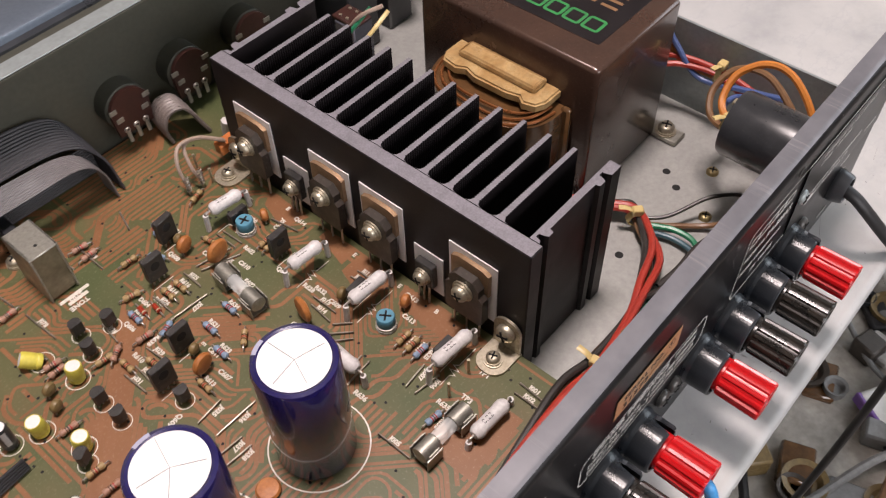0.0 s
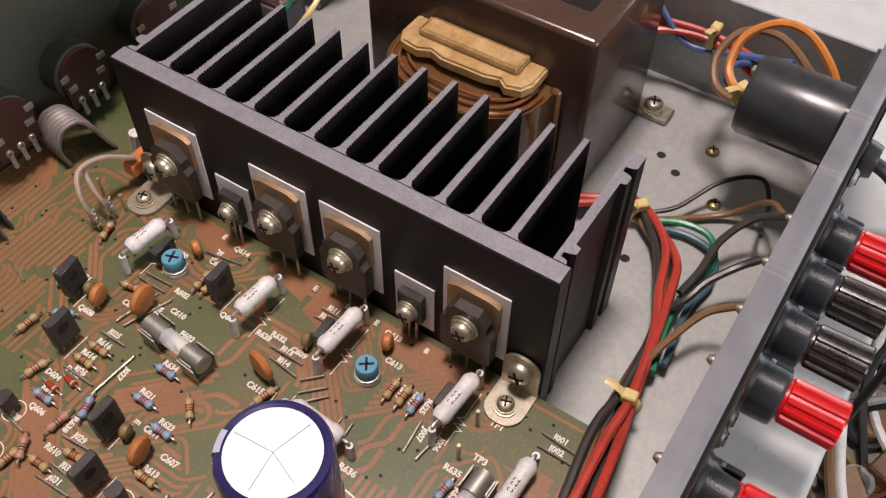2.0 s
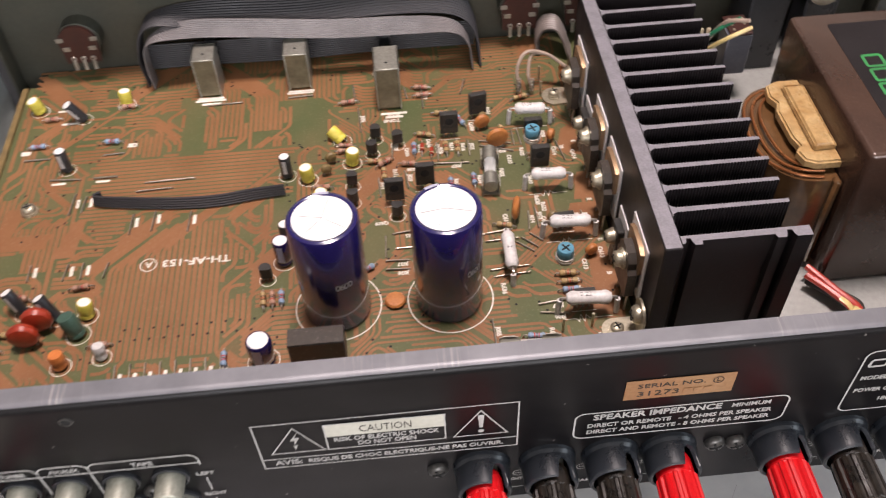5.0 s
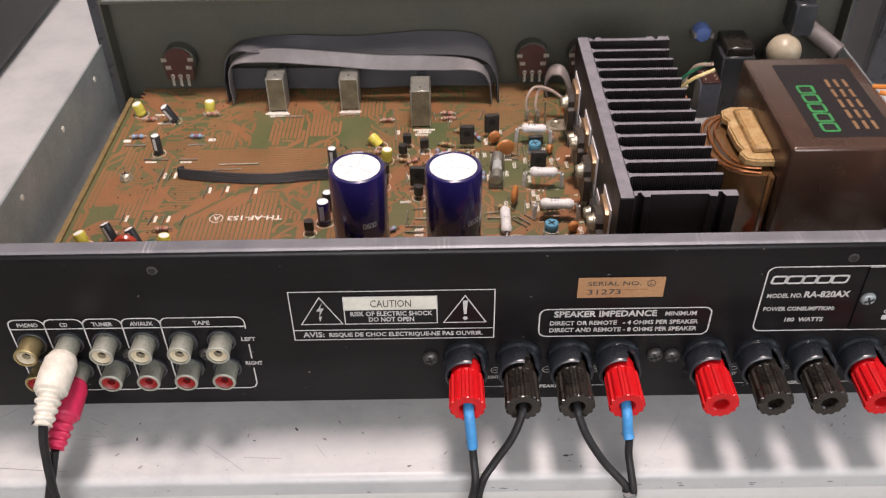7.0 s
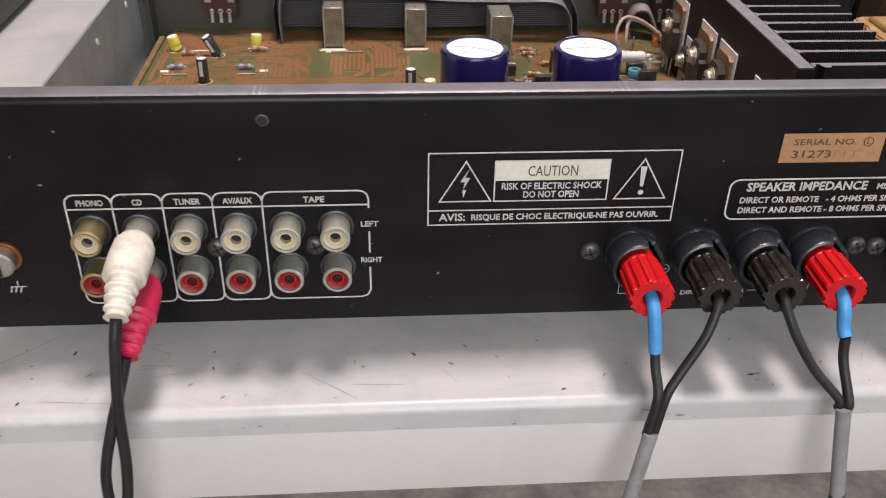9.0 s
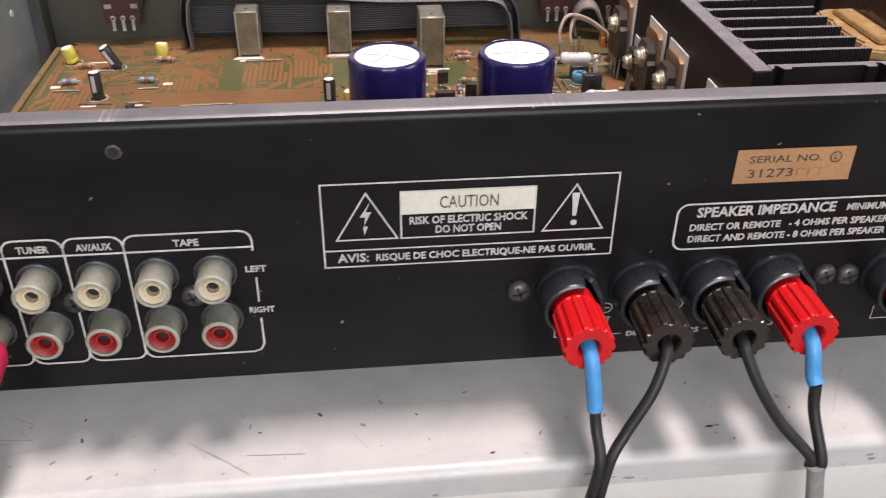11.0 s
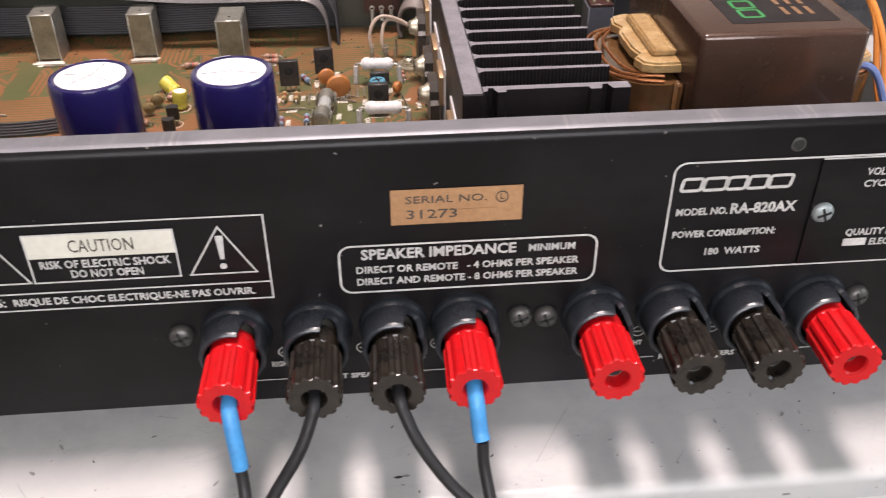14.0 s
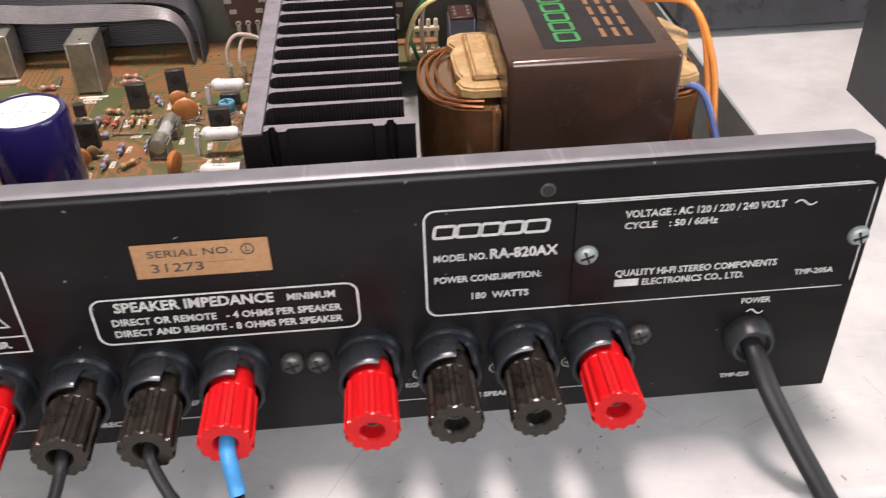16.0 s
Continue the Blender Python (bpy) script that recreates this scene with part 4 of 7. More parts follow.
cord = thing("mains_cable", "black mains cable with a strain relief in the rear panel", "cable")
part("strain_relief", lathe(B(), [(0.0066, 0), (0.0068, 0.0012), (0.0066, 0.0024), (0.0060, 0.0052), (0.0056, 0.0060), (0.0048, 0.0058), (0.0044, 0.0036)], 32, at_rear(0.2665, 0.0352)), PLASTIC_BLACK, cord, "round black strain relief")
part("flex", tube(B(), [(0.2665, 0.001, 0.0352), (0.2665, -0.004, 0.0348), (0.2672, -0.0095, 0.0325), (0.2692, -0.0150, 0.0270), (0.2755, -0.0230, 0.0150), (0.2830, -0.0310, 0.0020), (0.2950, -0.042, -0.020), (0.310, -0.055, -0.10), (0.31, -0.04, -0.4), (0.29, 0.0, -0.79)], 0.0030, 14, 8, 0.72), CABLE_BLACK, cord)


# ---- circuit board ----
PCB = 0.0300
board = thing("circuit_board", "olive green printed circuit board with copper tracks", "circuit board")
bm = B()
prism(bm, [(-0.1255, 0.022), (0.1310, 0.022), (0.1310, 0.195), (0.2000, 0.195), (0.2000, 0.2360), (-0.1190, 0.2360), (-0.1190, 0.2250), (-0.1255, 0.2250)], PCB - 0.0016, PCB)
part("substrate", bm, BOARD, board)
part("edge_rail", box(B(), (-0.1285, 0.024, PCB - 0.0012), (-0.1257, 0.224, PCB + 0.0012), 0.0003), OLIVE, board, "dull tan edge rail")
for x, y in ((-0.110, 0.03), (0.0, 0.03), (0.12, 0.03), (-0.11, 0.2), (0.0, 0.2), (0.12, 0.2)):
    part("standoff", lathe(B(), [(0.0032, 0.0152), (0.0032, PCB - 0.0016)], 12, pose(x, y, 0)), NICKEL, board)


# copper tracks: routed at random on a grid, with bundles that run side by side
GX, GY, CELL = 112, 94, 0.00224
used = np.zeros((GX + 1, GY + 1), bool)
rng = random.Random(5)
tracks = B()


def node(i, j):
    return (-0.1225 + i * CELL, 0.025 + j * CELL)


def free(i, j):
    return 0 <= i <= GX and 0 <= j <= GY and not used[i, j]


def clear(a, b):
    """A diagonal step may not cut between two cells in use."""
    return a[0] == b[0] or a[1] == b[1] or not (used[a[0], b[1]] and used[b[0], a[1]])


def lay(cells, w):
    cuts = [k for k in range(1, len(cells)) if max(abs(cells[k][0] - cells[k - 1][0]), abs(cells[k][1] - cells[k - 1][1])) > 1]
    if cuts:
        for a, b in zip([0] + cuts, cuts + [len(cells)]):
            if b - a > 2:
                lay(cells[a:b], w)
        return
    pts = [node(*c) for c in cells]
    short = [pts[0]]
    for a, b, c in zip(pts, pts[1:], pts[2:]):
        if abs((b[0] - a[0]) * (c[1] - b[1]) - (b[1] - a[1]) * (c[0] - b[0])) > 1e-12:
            short.append(b)
    short.append(pts[-1])
    if len(short) > 2:
        soft_pts = [short[0]]
        for p, q in zip(short, short[1:]):
            e = min(0.3, 0.0012 / max(math.dist(p, q), 1e-6))
            soft_pts += [(p[0] + (q[0] - p[0]) * e, p[1] + (q[1] - p[1]) * e), (q[0] - (q[0] - p[0]) * e, q[1] - (q[1] - p[1]) * e)]
        short = soft_pts + [short[-1]]
        short = [p for k, p in enumerate(short) if k == 0 or math.dist(p, short[k - 1]) > 1e-6]
    line_strip(tracks, short, w, z1=PCB + 0.00003 + rng.uniform(0, 0.00003))


# the wide bus of parallel tracks on the open side of the board
for k in range(20):
    if k in (5, 13):
        continue
    i0 = 24 + k
    top = 40 + (k * 7) % 9 + (6 if k > 9 else 0)
    cells = [(i0, j) for j in range(15, 36 + (k // 2))]
    bend = min(10 + k // 3, 14)
    cells += [(i0 + s, cells[-1][1] + s) for s in range(1, bend)] if k < 11 else [(i0, j) for j in range(cells[-1][1] + 1, 46)]
    cells = [c for c in cells if 0 <= c[0] <= GX and 0 <= c[1] <= GY]
    for c in cells:
        used[c] = True
    lay(cells, 0.0016)
for k in range(14):
    j0 = 50 + k
    cells = [(i, j0) for i in range(16 + k % 3, 46 + k)]
    cells += [(cells[-1][0] + s, j0 + s) for s in range(1, 9 - k // 3)]
    cells = [c for c in cells if 0 <= c[0] <= GX and 0 <= c[1] <= GY and not used[c]]
    if len(cells) > 4:
        for c in cells:
            used[c] = True
        lay(cells, 0.0016)
STEPS = [(1, 0), (1, 1), (0, 1), (-1, 1), (-1, 0), (-1, -1), (0, -1), (1, -1)]
starts = [(i, j) for i in range(GX + 1) for j in range(GY + 1)]
rng.shuffle(starts)


def route(i, j, length):
    """A wandering free path; it mostly runs straight and turns by 45 degrees."""
    d = rng.choice((0, 2, 4, 6, 0, 2, 4, 6, 1, 7))
    cells, first = [(i, j)], d
    for _ in range(length):
        opts = [d] * 22 + [(d + 1) % 8, (d - 1) % 8]
        rng.shuffle(opts)
        for o in opts:
            q = (cells[-1][0] + STEPS[o][0], cells[-1][1] + STEPS[o][1])
            if free(*q) and q not in cells and clear(cells[-1], q):
                cells.append(q)
                d = o
                break
        else:
            break
    return cells, first


# bare stretches of mask
for x0, y0, x1, y1 in ((-0.047, 0.150, -0.040, 0.205), (-0.010, 0.150, 0.004, 0.160), (0.004, 0.168, 0.016, 0.198), (-0.118, 0.105, -0.106, 0.114), (0.075, 0.145, 0.084, 0.160), (0.090, 0.130, 0.103, 0.150), (0.066, 0.100, 0.074, 0.112), (0.098, 0.170, 0.118, 0.176), (0.086, 0.108, 0.100, 0.122),
                       (0.110, 0.030, 0.126, 0.048), (0.034, 0.100, 0.042, 0.112), (0.090, 0.060, 0.103, 0.070), (-0.090, 0.040, -0.070, 0.046), (-0.004, 0.120, 0.004, 0.135), (0.112, 0.112, 0.122, 0.124), (0.052, 0.170, 0.060, 0.190)):
    for i in range(round((x0 + 0.1225) / CELL), round((x1 + 0.1225) / CELL) + 1):
        for j in range(round((y0 - 0.025) / CELL), round((y1 - 0.025) / CELL) + 1):
            if 0 <= i <= GX and 0 <= j <= GY:
                used[i, j] = True
# bundles first, then single tracks in what is left
for least, most, size in ((14, 70, 6), (9, 40, 4), (4, 24, 1)):
    for i, j in starts:
        if not free(i, j):
            continue
        cells, d = route(i, j, rng.randint(least, most))
        if len(cells) < least:
            continue
        side = STEPS[(d + 2) % 8] if d % 2 == 0 else STEPS[(d + 1) % 8]
        w = rng.choice((0.0015, 0.0016, 0.0017)) if node(i, j)[0] < 0.03 else rng.choice((0.0010, 0.0012, 0.0015))
        if node(i, j)[0] > 0.03 and (size == 1 and rng.random() < 0.35):
            continue
        for k in range(rng.randint(1, size)):
            row = [(p + k * side[0], q + k * side[1]) for p, q in cells]
            cut = next((n for n, c in enumerate(row) if not free(*c) or (n and not clear(row[n - 1], c))), len(row))
            row = row[:max(0, cut - rng.randint(0, 2))]
            if len(row) < 4:
                continue
            for c in row:
                used[c] = True
            lay(row, w)
traces = part("copper_layer", tracks, TRACE, board, "orange-brown copper tracks under the mask", smooth=False)
traces["kind"] = "stuff"
# broad copper areas
for poly in ([(-0.119, 0.118), (-0.098, 0.118), (-0.096, 0.126), (-0.113, 0.126), (-0.109, 0.142), (-0.117, 0.142)], [(-0.094, 0.112), (-0.085, 0.112), (-0.083, 0.132), (-0.088, 0.132)],
             [(0.085, 0.030), (0.112, 0.030), (0.112, 0.040), (0.100, 0.040), (0.092, 0.052), (0.085, 0.052)], [(0.112, 0.10), (0.128, 0.10), (0.128, 0.118), (0.118, 0.118)],
             [(0.120, 0.120), (0.1285, 0.120), (0.1285, 0.136), (0.124, 0.136)], [(0.114, 0.062), (0.128, 0.058), (0.128, 0.096), (0.120, 0.092), (0.119, 0.072)],
             [(0.118, 0.150), (0.1285, 0.146), (0.1285, 0.168), (0.122, 0.164)]):
    part("copper_area", prism(B(), poly, PCB + 0.00007, PCB + 0.00010), TRACE, board, smooth=False)


def silk(body, x, y, size=0.0030, turn=180.0, width=None):
    return lettering("printed_text", body, size, BOARD_SILK, board, pose(x, y, PCB + 0.00018, 0, 0, turn), width, 0.00011)


def silk_lines(lines, w=0.0003, closed=False):
    bm = B()
    for pts in lines:
        line_strip(bm, pts, w, z1=PCB + 0.00016, closed=closed)
    return part("printed_line", bm, BOARD_SILK, board, smooth=False)


def circle(cx, cy, r, n=40):
    return [(cx + r * math.cos(a), cy + r * math.sin(a)) for a in np.linspace(0, 2 * math.pi, n, False)]


for words, x, y, turn in (("J019", 0.1215, 0.1530, 180), ("C614", 0.1160, 0.1530, -90), ("Q614", 0.1240, 0.1500, -90), ("R631", 0.0905, 0.1830, -90), ("Q608", 0.0820, 0.1735, -90), ("C608", 0.0905, 0.1640, -90), ("C610", 0.0960, 0.1500, -90), ("R602", 0.1020, 0.1540, -90),
                          ("R628", 0.1040, 0.1240, -90), ("R632", 0.1060, 0.1200, -90), ("C609", 0.1050, 0.1120, -90), ("Q613", 0.1245, 0.0930, -90), ("B", 0.1255, 0.0800, -90), ("E", 0.1255, 0.0975, -90), ("E", 0.1255, 0.1200, -90), ("B", 0.1255, 0.1080, -90), ("E", 0.1255, 0.1560, -90), ("C613", 0.1170, 0.0875, -90),
                          ("R635", 0.0990, 0.0560, -90), ("J020", 0.1130, 0.1640, -90), ("C611", 0.0640, 0.1290, -90), ("Q610", 0.1030, 0.1370, -90), ("R610", 0.0460, 0.1470, -90), ("E", 0.0655, 0.1325, 180)):
    silk(words, x, y, 0.0025, turn)
silk("TH-AF-153", -0.0215, 0.1060, 0.0048, 180, 0.0270)
silk("A", -0.0525, 0.1058, 0.0042, 180)
silk_lines([circle(-0.0540, 0.1043, 0.0032, 24)], 0.0004, True)
silk_lines([circle(0.0215, 0.0750, 0.0162), circle(0.0640, 0.0740, 0.0162)], 0.0005, True)


# ---- big filter capacitors ----
def can_capacitor(x, y, turn):
    c = thing("filter_capacitor", "large dark blue electrolytic capacitor with a white scored top", "capacitor", pose(x, y, PCB, 0, 0, turn), group="filter capacitors on the board")
    part("sleeve", lathe(B(), [(0.0124, 0.0003), (0.0127, 0.001), (0.0127, 0.0475), (0.0122, 0.0489), (0.0112, 0.0493), (0.0104, 0.0490)], 56, None, False), CAP_BLUE, c, "glossy dark blue sleeve")
    part("top_disc", lathe(B(), [(0.0105, 0.0485), (0.0105, 0.0489), (0, 0.0490)], 48, None, False), CAP_WHITE, c, "white top disc")
    bm = B()
    for a, l in ((75, 0.0098), (168, 0.0092), (230, 0.0085), (325, 0.0095)):
        box(bm, (0, -0.00007, 0.0489), (l, 0.00007, 0.04910), 0, 1, pose(0, 0, 0, 0, 0, a))
    part("score_line", bm, CABLE_GREY, c)
    bm = B()
    n = 8
    lo, hi = [], []
    for k in range(n + 1):
        a = radians(78 + 26 * k / n)
        lo.append([bm.verts.new((r * math.cos(a), r * math.sin(a), z)) for r, z in ((0.01285, 0.001), (0.01285, 0.0476), (0.0123, 0.0491), (0.0108, 0.0495))])
    for p, q in zip(lo, lo[1:]):
        for k in range(3):
            bm.faces.new((p[k], q[k], q[k + 1], p[k + 1]))
    part("stripe", bm, CAP_GREY, c, "pale lilac polarity stripe")
    for k, body in enumerate(("0", "0", "9", "0")):
        a = radians(-52 - 7 * k)
        m = Matrix.Translation((0.01278 * math.cos(a), 0.01278 * math.sin(a), 0.027 - 0.0)) @ pose(0, 0, 0, 0, 0, math.degrees(a) + 90) @ pose(0, 0, 0, 90, 0, 0) @ pose(0, 0, 0, 0, 0, 180)
        lettering("printed_text", body, 0.0042, SILK, c, m)
    return c


can_capacitor(0.0213, 0.0753, 0)
can_capacitor(0.0636, 0.0747, 20)


# ---- heat sink ----
HX0, HY0, HY1, HZ0, HZ1 = 0.1314, 0.0452, 0.1915, 0.0152, 0.0818
sink = thing("heat_sink", "black anodised finned aluminium heat sink with sawn top edges", "heat sink")


part("back_plate", box(B(), (HX0, HY0, HZ0), (HX0 + 0.0062, HY1, HZ1), 0.0004), ANODISED, sink, "thick back plate with a pale sawn top", smooth=False, up_material=SAWN)
BASE, TIP = HX0 + 0.0062, 0.1776


def end_fin(o, s):
    """Outer fin with two screw bosses; o: its outer side, s: which way is inward."""
    tip, i = TIP + 0.0026, o + s * 0.0042
    pts = [(BASE, o + s * 0.0006), (BASE + 0.0012, o + s * 0.0012), (BASE + 0.0016, o + s * 0.0030), (BASE + 0.0030, o + s * 0.0030), (BASE + 0.0034, o + s * 0.0012), (BASE + 0.0040, o), (BASE + 0.0062, o), (BASE + 0.0068, o + s * 0.0016), (tip - 0.0122, o + s * 0.0016),
           (tip - 0.0116, o), (tip - 0.0088, o), (tip - 0.0082, o + s * 0.0012), (tip - 0.0078, o + s * 0.0030), (tip - 0.0062, o + s * 0.0030), (tip - 0.0058, o + s * 0.0012), (tip - 0.0052, o), (tip, o), (tip, i), (BASE, i)]
    return pts if s > 0 else list(reversed(pts))


def middle_fin():
    n, low, high = 72, [], []
    for q in range(n + 1):
        u = q / n
        x = BASE + 0.0016 + (TIP - BASE - 0.0016) * u
        half = 0.0013 - 0.0003 * u - (0.00040 if q % 2 else 0)
        low.append((x, -half))
        high.append((x, half))
    return [(BASE, -0.0034), (BASE + 0.0002, -0.0023), (BASE + 0.0007, -0.0016)] + low + list(reversed(high)) + [(BASE + 0.0007, 0.0016), (BASE + 0.0002, 0.0023), (BASE, 0.0034)]


for o, s in ((0.0463, 1), (0.1912, -1)):
    part("fin", prism(B(), end_fin(o, s), HZ0, HZ1 - 0.0001), ANODISED, sink, "outer fin with screw bosses", smooth=False, up_material=SAWN)
fin_mesh = mesh_of("fin", prism(B(), middle_fin(), HZ0, HZ1 - 0.0001), ANODISED, False, SAWN)
for k in range(12):
    fin = new("fin", fin_mesh)
    fin.parent = sink
    fin.location = (0, 0.0622 + 0.01035 * k, 0)


def foot_bracket(y):
    b = thing("sink_bracket", "plated angle bracket with two screws holding the heat sink", "bracket", pose(0.1310, y, PCB))
    bm = B()
    prism(bm, rounded(-0.0135, -0.0058, 0.0, 0.0058, 0.0052, 6, (1, 0, 0, 1)), 0.0002, 0.0012)
    prism(bm, rounded(-0.0045, -0.0055, 0.0115, 0.0055, 0.005, 6, (0, 1, 1, 0)), 0.0, 0.0010, pose(-0.0001, 0, 0.0045, 0, -90, 0))
    part("plate", bm, SCREW, b)
    cross_screw(b, pose(-0.0082, 0, 0.0012), 0.0025, None, washer=0.0034)
    cross_screw(b, pose(-0.0012, 0, 0.0100, 0, -90, 0), 0.0036, None)
    return b


foot_bracket(0.0512)
foot_bracket(0.1860)


# ---- power transistors on the heat sink (x points out of the face) ----
def power_transistor(big, label):
    t = thing("power_transistor", label, "transistor", group="power transistors on the heat sink")
    if big:
        w, zb, zt, th = 0.0156, 0.0395, 0.0565, 0.0048
        sheet = (0.0100, 0.0390, 0.0668)
        zs = 0.0535
    else:
        w, zb, zt, th = 0.0080, 0.0385, 0.0495, 0.0030
        sheet = (0.0065, 0.0340, 0.0535)
        zs = 0.0437
    part("insulator_sheet", box(B(), (-0.0006, -sheet[0], sheet[1]), (-0.0001, sheet[0], sheet[2])), INSULATOR, t, "white insulating sheet")
    if big:
        part("tab", prism(B(), [(-w / 2, zt - 0.004), (w / 2, zt - 0.004), (w / 2, zt + 0.0065), (w / 2 - 0.003, zt + 0.0078), (-w / 2 + 0.003, zt + 0.0078), (-w / 2, zt + 0.0065)], 0.0, 0.0016, pose(-0.0006, 0, 0, 90, 0, -90)), TAB, t, "copper mounting tab")
        bm = B()
        outline = [(-w / 2 + 0.0012, zb), (w / 2 - 0.0012, zb), (w / 2, zb + 0.0014), (w / 2, zt - 0.004), (w / 2 - 0.0016, zt - 0.0026), (w / 2 - 0.0016, zt + 0.0005), (w / 2 - 0.0042, zt + 0.0036), (-w / 2 + 0.0042, zt + 0.0036), (-w / 2 + 0.0016, zt + 0.0005), (-w / 2 + 0.0016, zt - 0.0026), (-w / 2, zt - 0.004), (-w / 2, zb + 0.0014)]
        prism(bm, outline, 0.0014, th, pose(-0.0006, 0, 0, 90, 0, -90))
    else:
        bm = B()
        box(bm, (-0.0006 - th, -w / 2, zb), (-0.0006, w / 2, zt), 0.0004)
    part("body", bm, EPOXY_BROWN if big else EPOXY, t, "black epoxy body")
    cross_screw(t, pose(-0.0006 - th, 0, zs, 0, -90, 0), 0.0030 if big else 0.0027, None, washer=0.0041 if big else 0.0034)
    for dy in ((-0.0054, 0, 0.0054) if big else (-0.0023, 0, 0.0023)):
        part("lead", tube(B(), [(-0.0030, dy, zb + 0.001), (-0.0034, dy, zb - 0.0035), (-0.0036, dy, PCB - 0.001)], 0.00045, 6, 3), TIN, t)
    return t


big_tr = power_transistor(True, "large black power transistor on a white sheet and copper tab")
small_tr = power_transistor(False, "small black transistor on a white insulating sheet")
big_tr.matrix_basis = pose(HX0, 0.0668, 0)
for y in (0.1072, 0.1322, 0.1722):
    copy_thing(big_tr, pose(HX0, y, 0))
small_tr.matrix_basis = pose(HX0, 0.0862, 0)
copy_thing(small_tr, pose(HX0, 0.1515, 0))


# ---- mains transformer ----
tf = thing("mains_transformer", "brown varnished mains transformer with an amber bobbin", "transformer")
bm = B()
box(bm, (0.2110, 0.0765, 0.0152), (0.2668, 0.1600, 0.0842), 0.0020, 3)
part("shroud", bm, TF_BROWN, tf, "dark brown metal shroud")
bm = B()
prism(bm, rounded(0.2235, 0.0850, 0.2600, 0.1520, 0.001), 0.0842, 0.08435)
part("maker_label", bm, ANODISED, tf, "black printed label on top")
bm = B()
for k in range(5):
    y0 = 0.0900 + k * 0.0085
    line_strip(bm, rounded(0.2290, y0, 0.2360, y0 + 0.0066, 0.001, 3), 0.0013, z1=0.08443, closed=True)
part("maker_mark", bm, GREEN_PRINT, tf, "green block mark", smooth=False)
for k in range(5):
    for q in range(3):
        part("printed_bar", box(B(), (0.2440 + q * 0.0042, 0.0915 + k * 0.0095, 0.08436), (0.2456 + q * 0.0042, 0.0985 + k * 0.0095, 0.08444)), WIRE_BROWN, tf, smooth=False)
for x, y in ((0.2690, 0.0725), (0.270, 0.166), (0.206, 0.166)):
    bm = B()
    box(bm, (x - 0.0045, y - 0.0075, 0.0153), (x + 0.0045, y + 0.0075, 0.0175), 0.0006)
    part("foot_lug", bm, NICKEL, tf, "plated mounting lug")
    cross_screw(tf, pose(x, y, 0.0175), 0.0036, None, washer=0.0046)
# coil sides, wrapped in varnished tape
for x, s in ((0.2110, -1), (0.2655, 1)):
    depth = 0.0262 if s < 0 else 0.0180
    bm = B()
    pts = []
    for a in np.linspace(-90, 90, 21):
        pts.append((x + s * (0.0005 + depth * max(0.0, math.cos(radians(a))) ** 0.6), 0.1150 + 0.0280 * math.sin(radians(a))))
    prism(bm, pts if s > 0 else list(reversed(pts)), 0.0180, 0.0626)
    part("winding", bm, VARNISH, tf, "coil wrapped in glossy amber tape")
    for k, z in enumerate((0.0630, 0.0637, 0.0644)):
        q = [(x + s * (0.001 + (depth - 0.0012 - 0.0030 * k) * max(0.0, math.cos(radians(a))) ** 0.6), 0.1150 + (0.0262 - 0.0022 * k) * math.sin(radians(a)), z + 0.0006 * math.sin(a * 0.07 + k)) for a in np.linspace(-86, 86, 15)]
        part("copper_turn", tube(B(), q, 0.0006, 6, 2), COPPER_WIRE, tf)
    part("tape_strip", box(B(), (min(x + s * 0.0005, x + s * 0.0035), 0.0845, 0.0180), (max(x + s * 0.0005, x + s * 0.0035), 0.0885, 0.0640), 0.001), VARNISH, tf, "amber tape at the coil edge")
    bm = B()
    lip = [(0.0, -0.0240), (0.0095, -0.0240), (0.0135, -0.0220), (0.0150, -0.0170), (0.0128, -0.0140), (0.0142, -0.0090), (0.0146, 0.0060), (0.0130, 0.0110), (0.0150, 0.0150), (0.0140, 0.0215), (0.0095, 0.0240), (0.0, 0.0240)]
    prism(bm, [(x + s * (a - 0.0005), 0.1150 + b * s * -1) for a, b in lip], 0.0654, 0.0688)
    box(bm, (min(x, x + s * 0.0088), 0.0970, 0.0687), (max(x, x + s * 0.0088), 0.1335, 0.0710), 0.0009)
    bmesh.ops.bevel(bm, geom=[e for e in bm.edges if e.is_valid and abs(e.verts[0].co.z - e.verts[1].co.z) < 1e-5 and max(v.co.z for v in e.verts) > 0.0680], offset=0.0008, segments=2, affect="EDGES")
    part("bobbin_flange", bm, BOBBIN, tf, "amber moulded bobbin flange")


# ---- parts on the board ----
def on_board(x, y, turn=0.0, dz=0.0):
    return pose(x, y, PCB + dz, 0, 0, turn)


def between(x0, y0, x1, y1, dz=0.0):
    return on_board((x0 + x1) / 2, (y0 + y1) / 2, math.degrees(math.atan2(y1 - y0, x1 - x0)), dz)


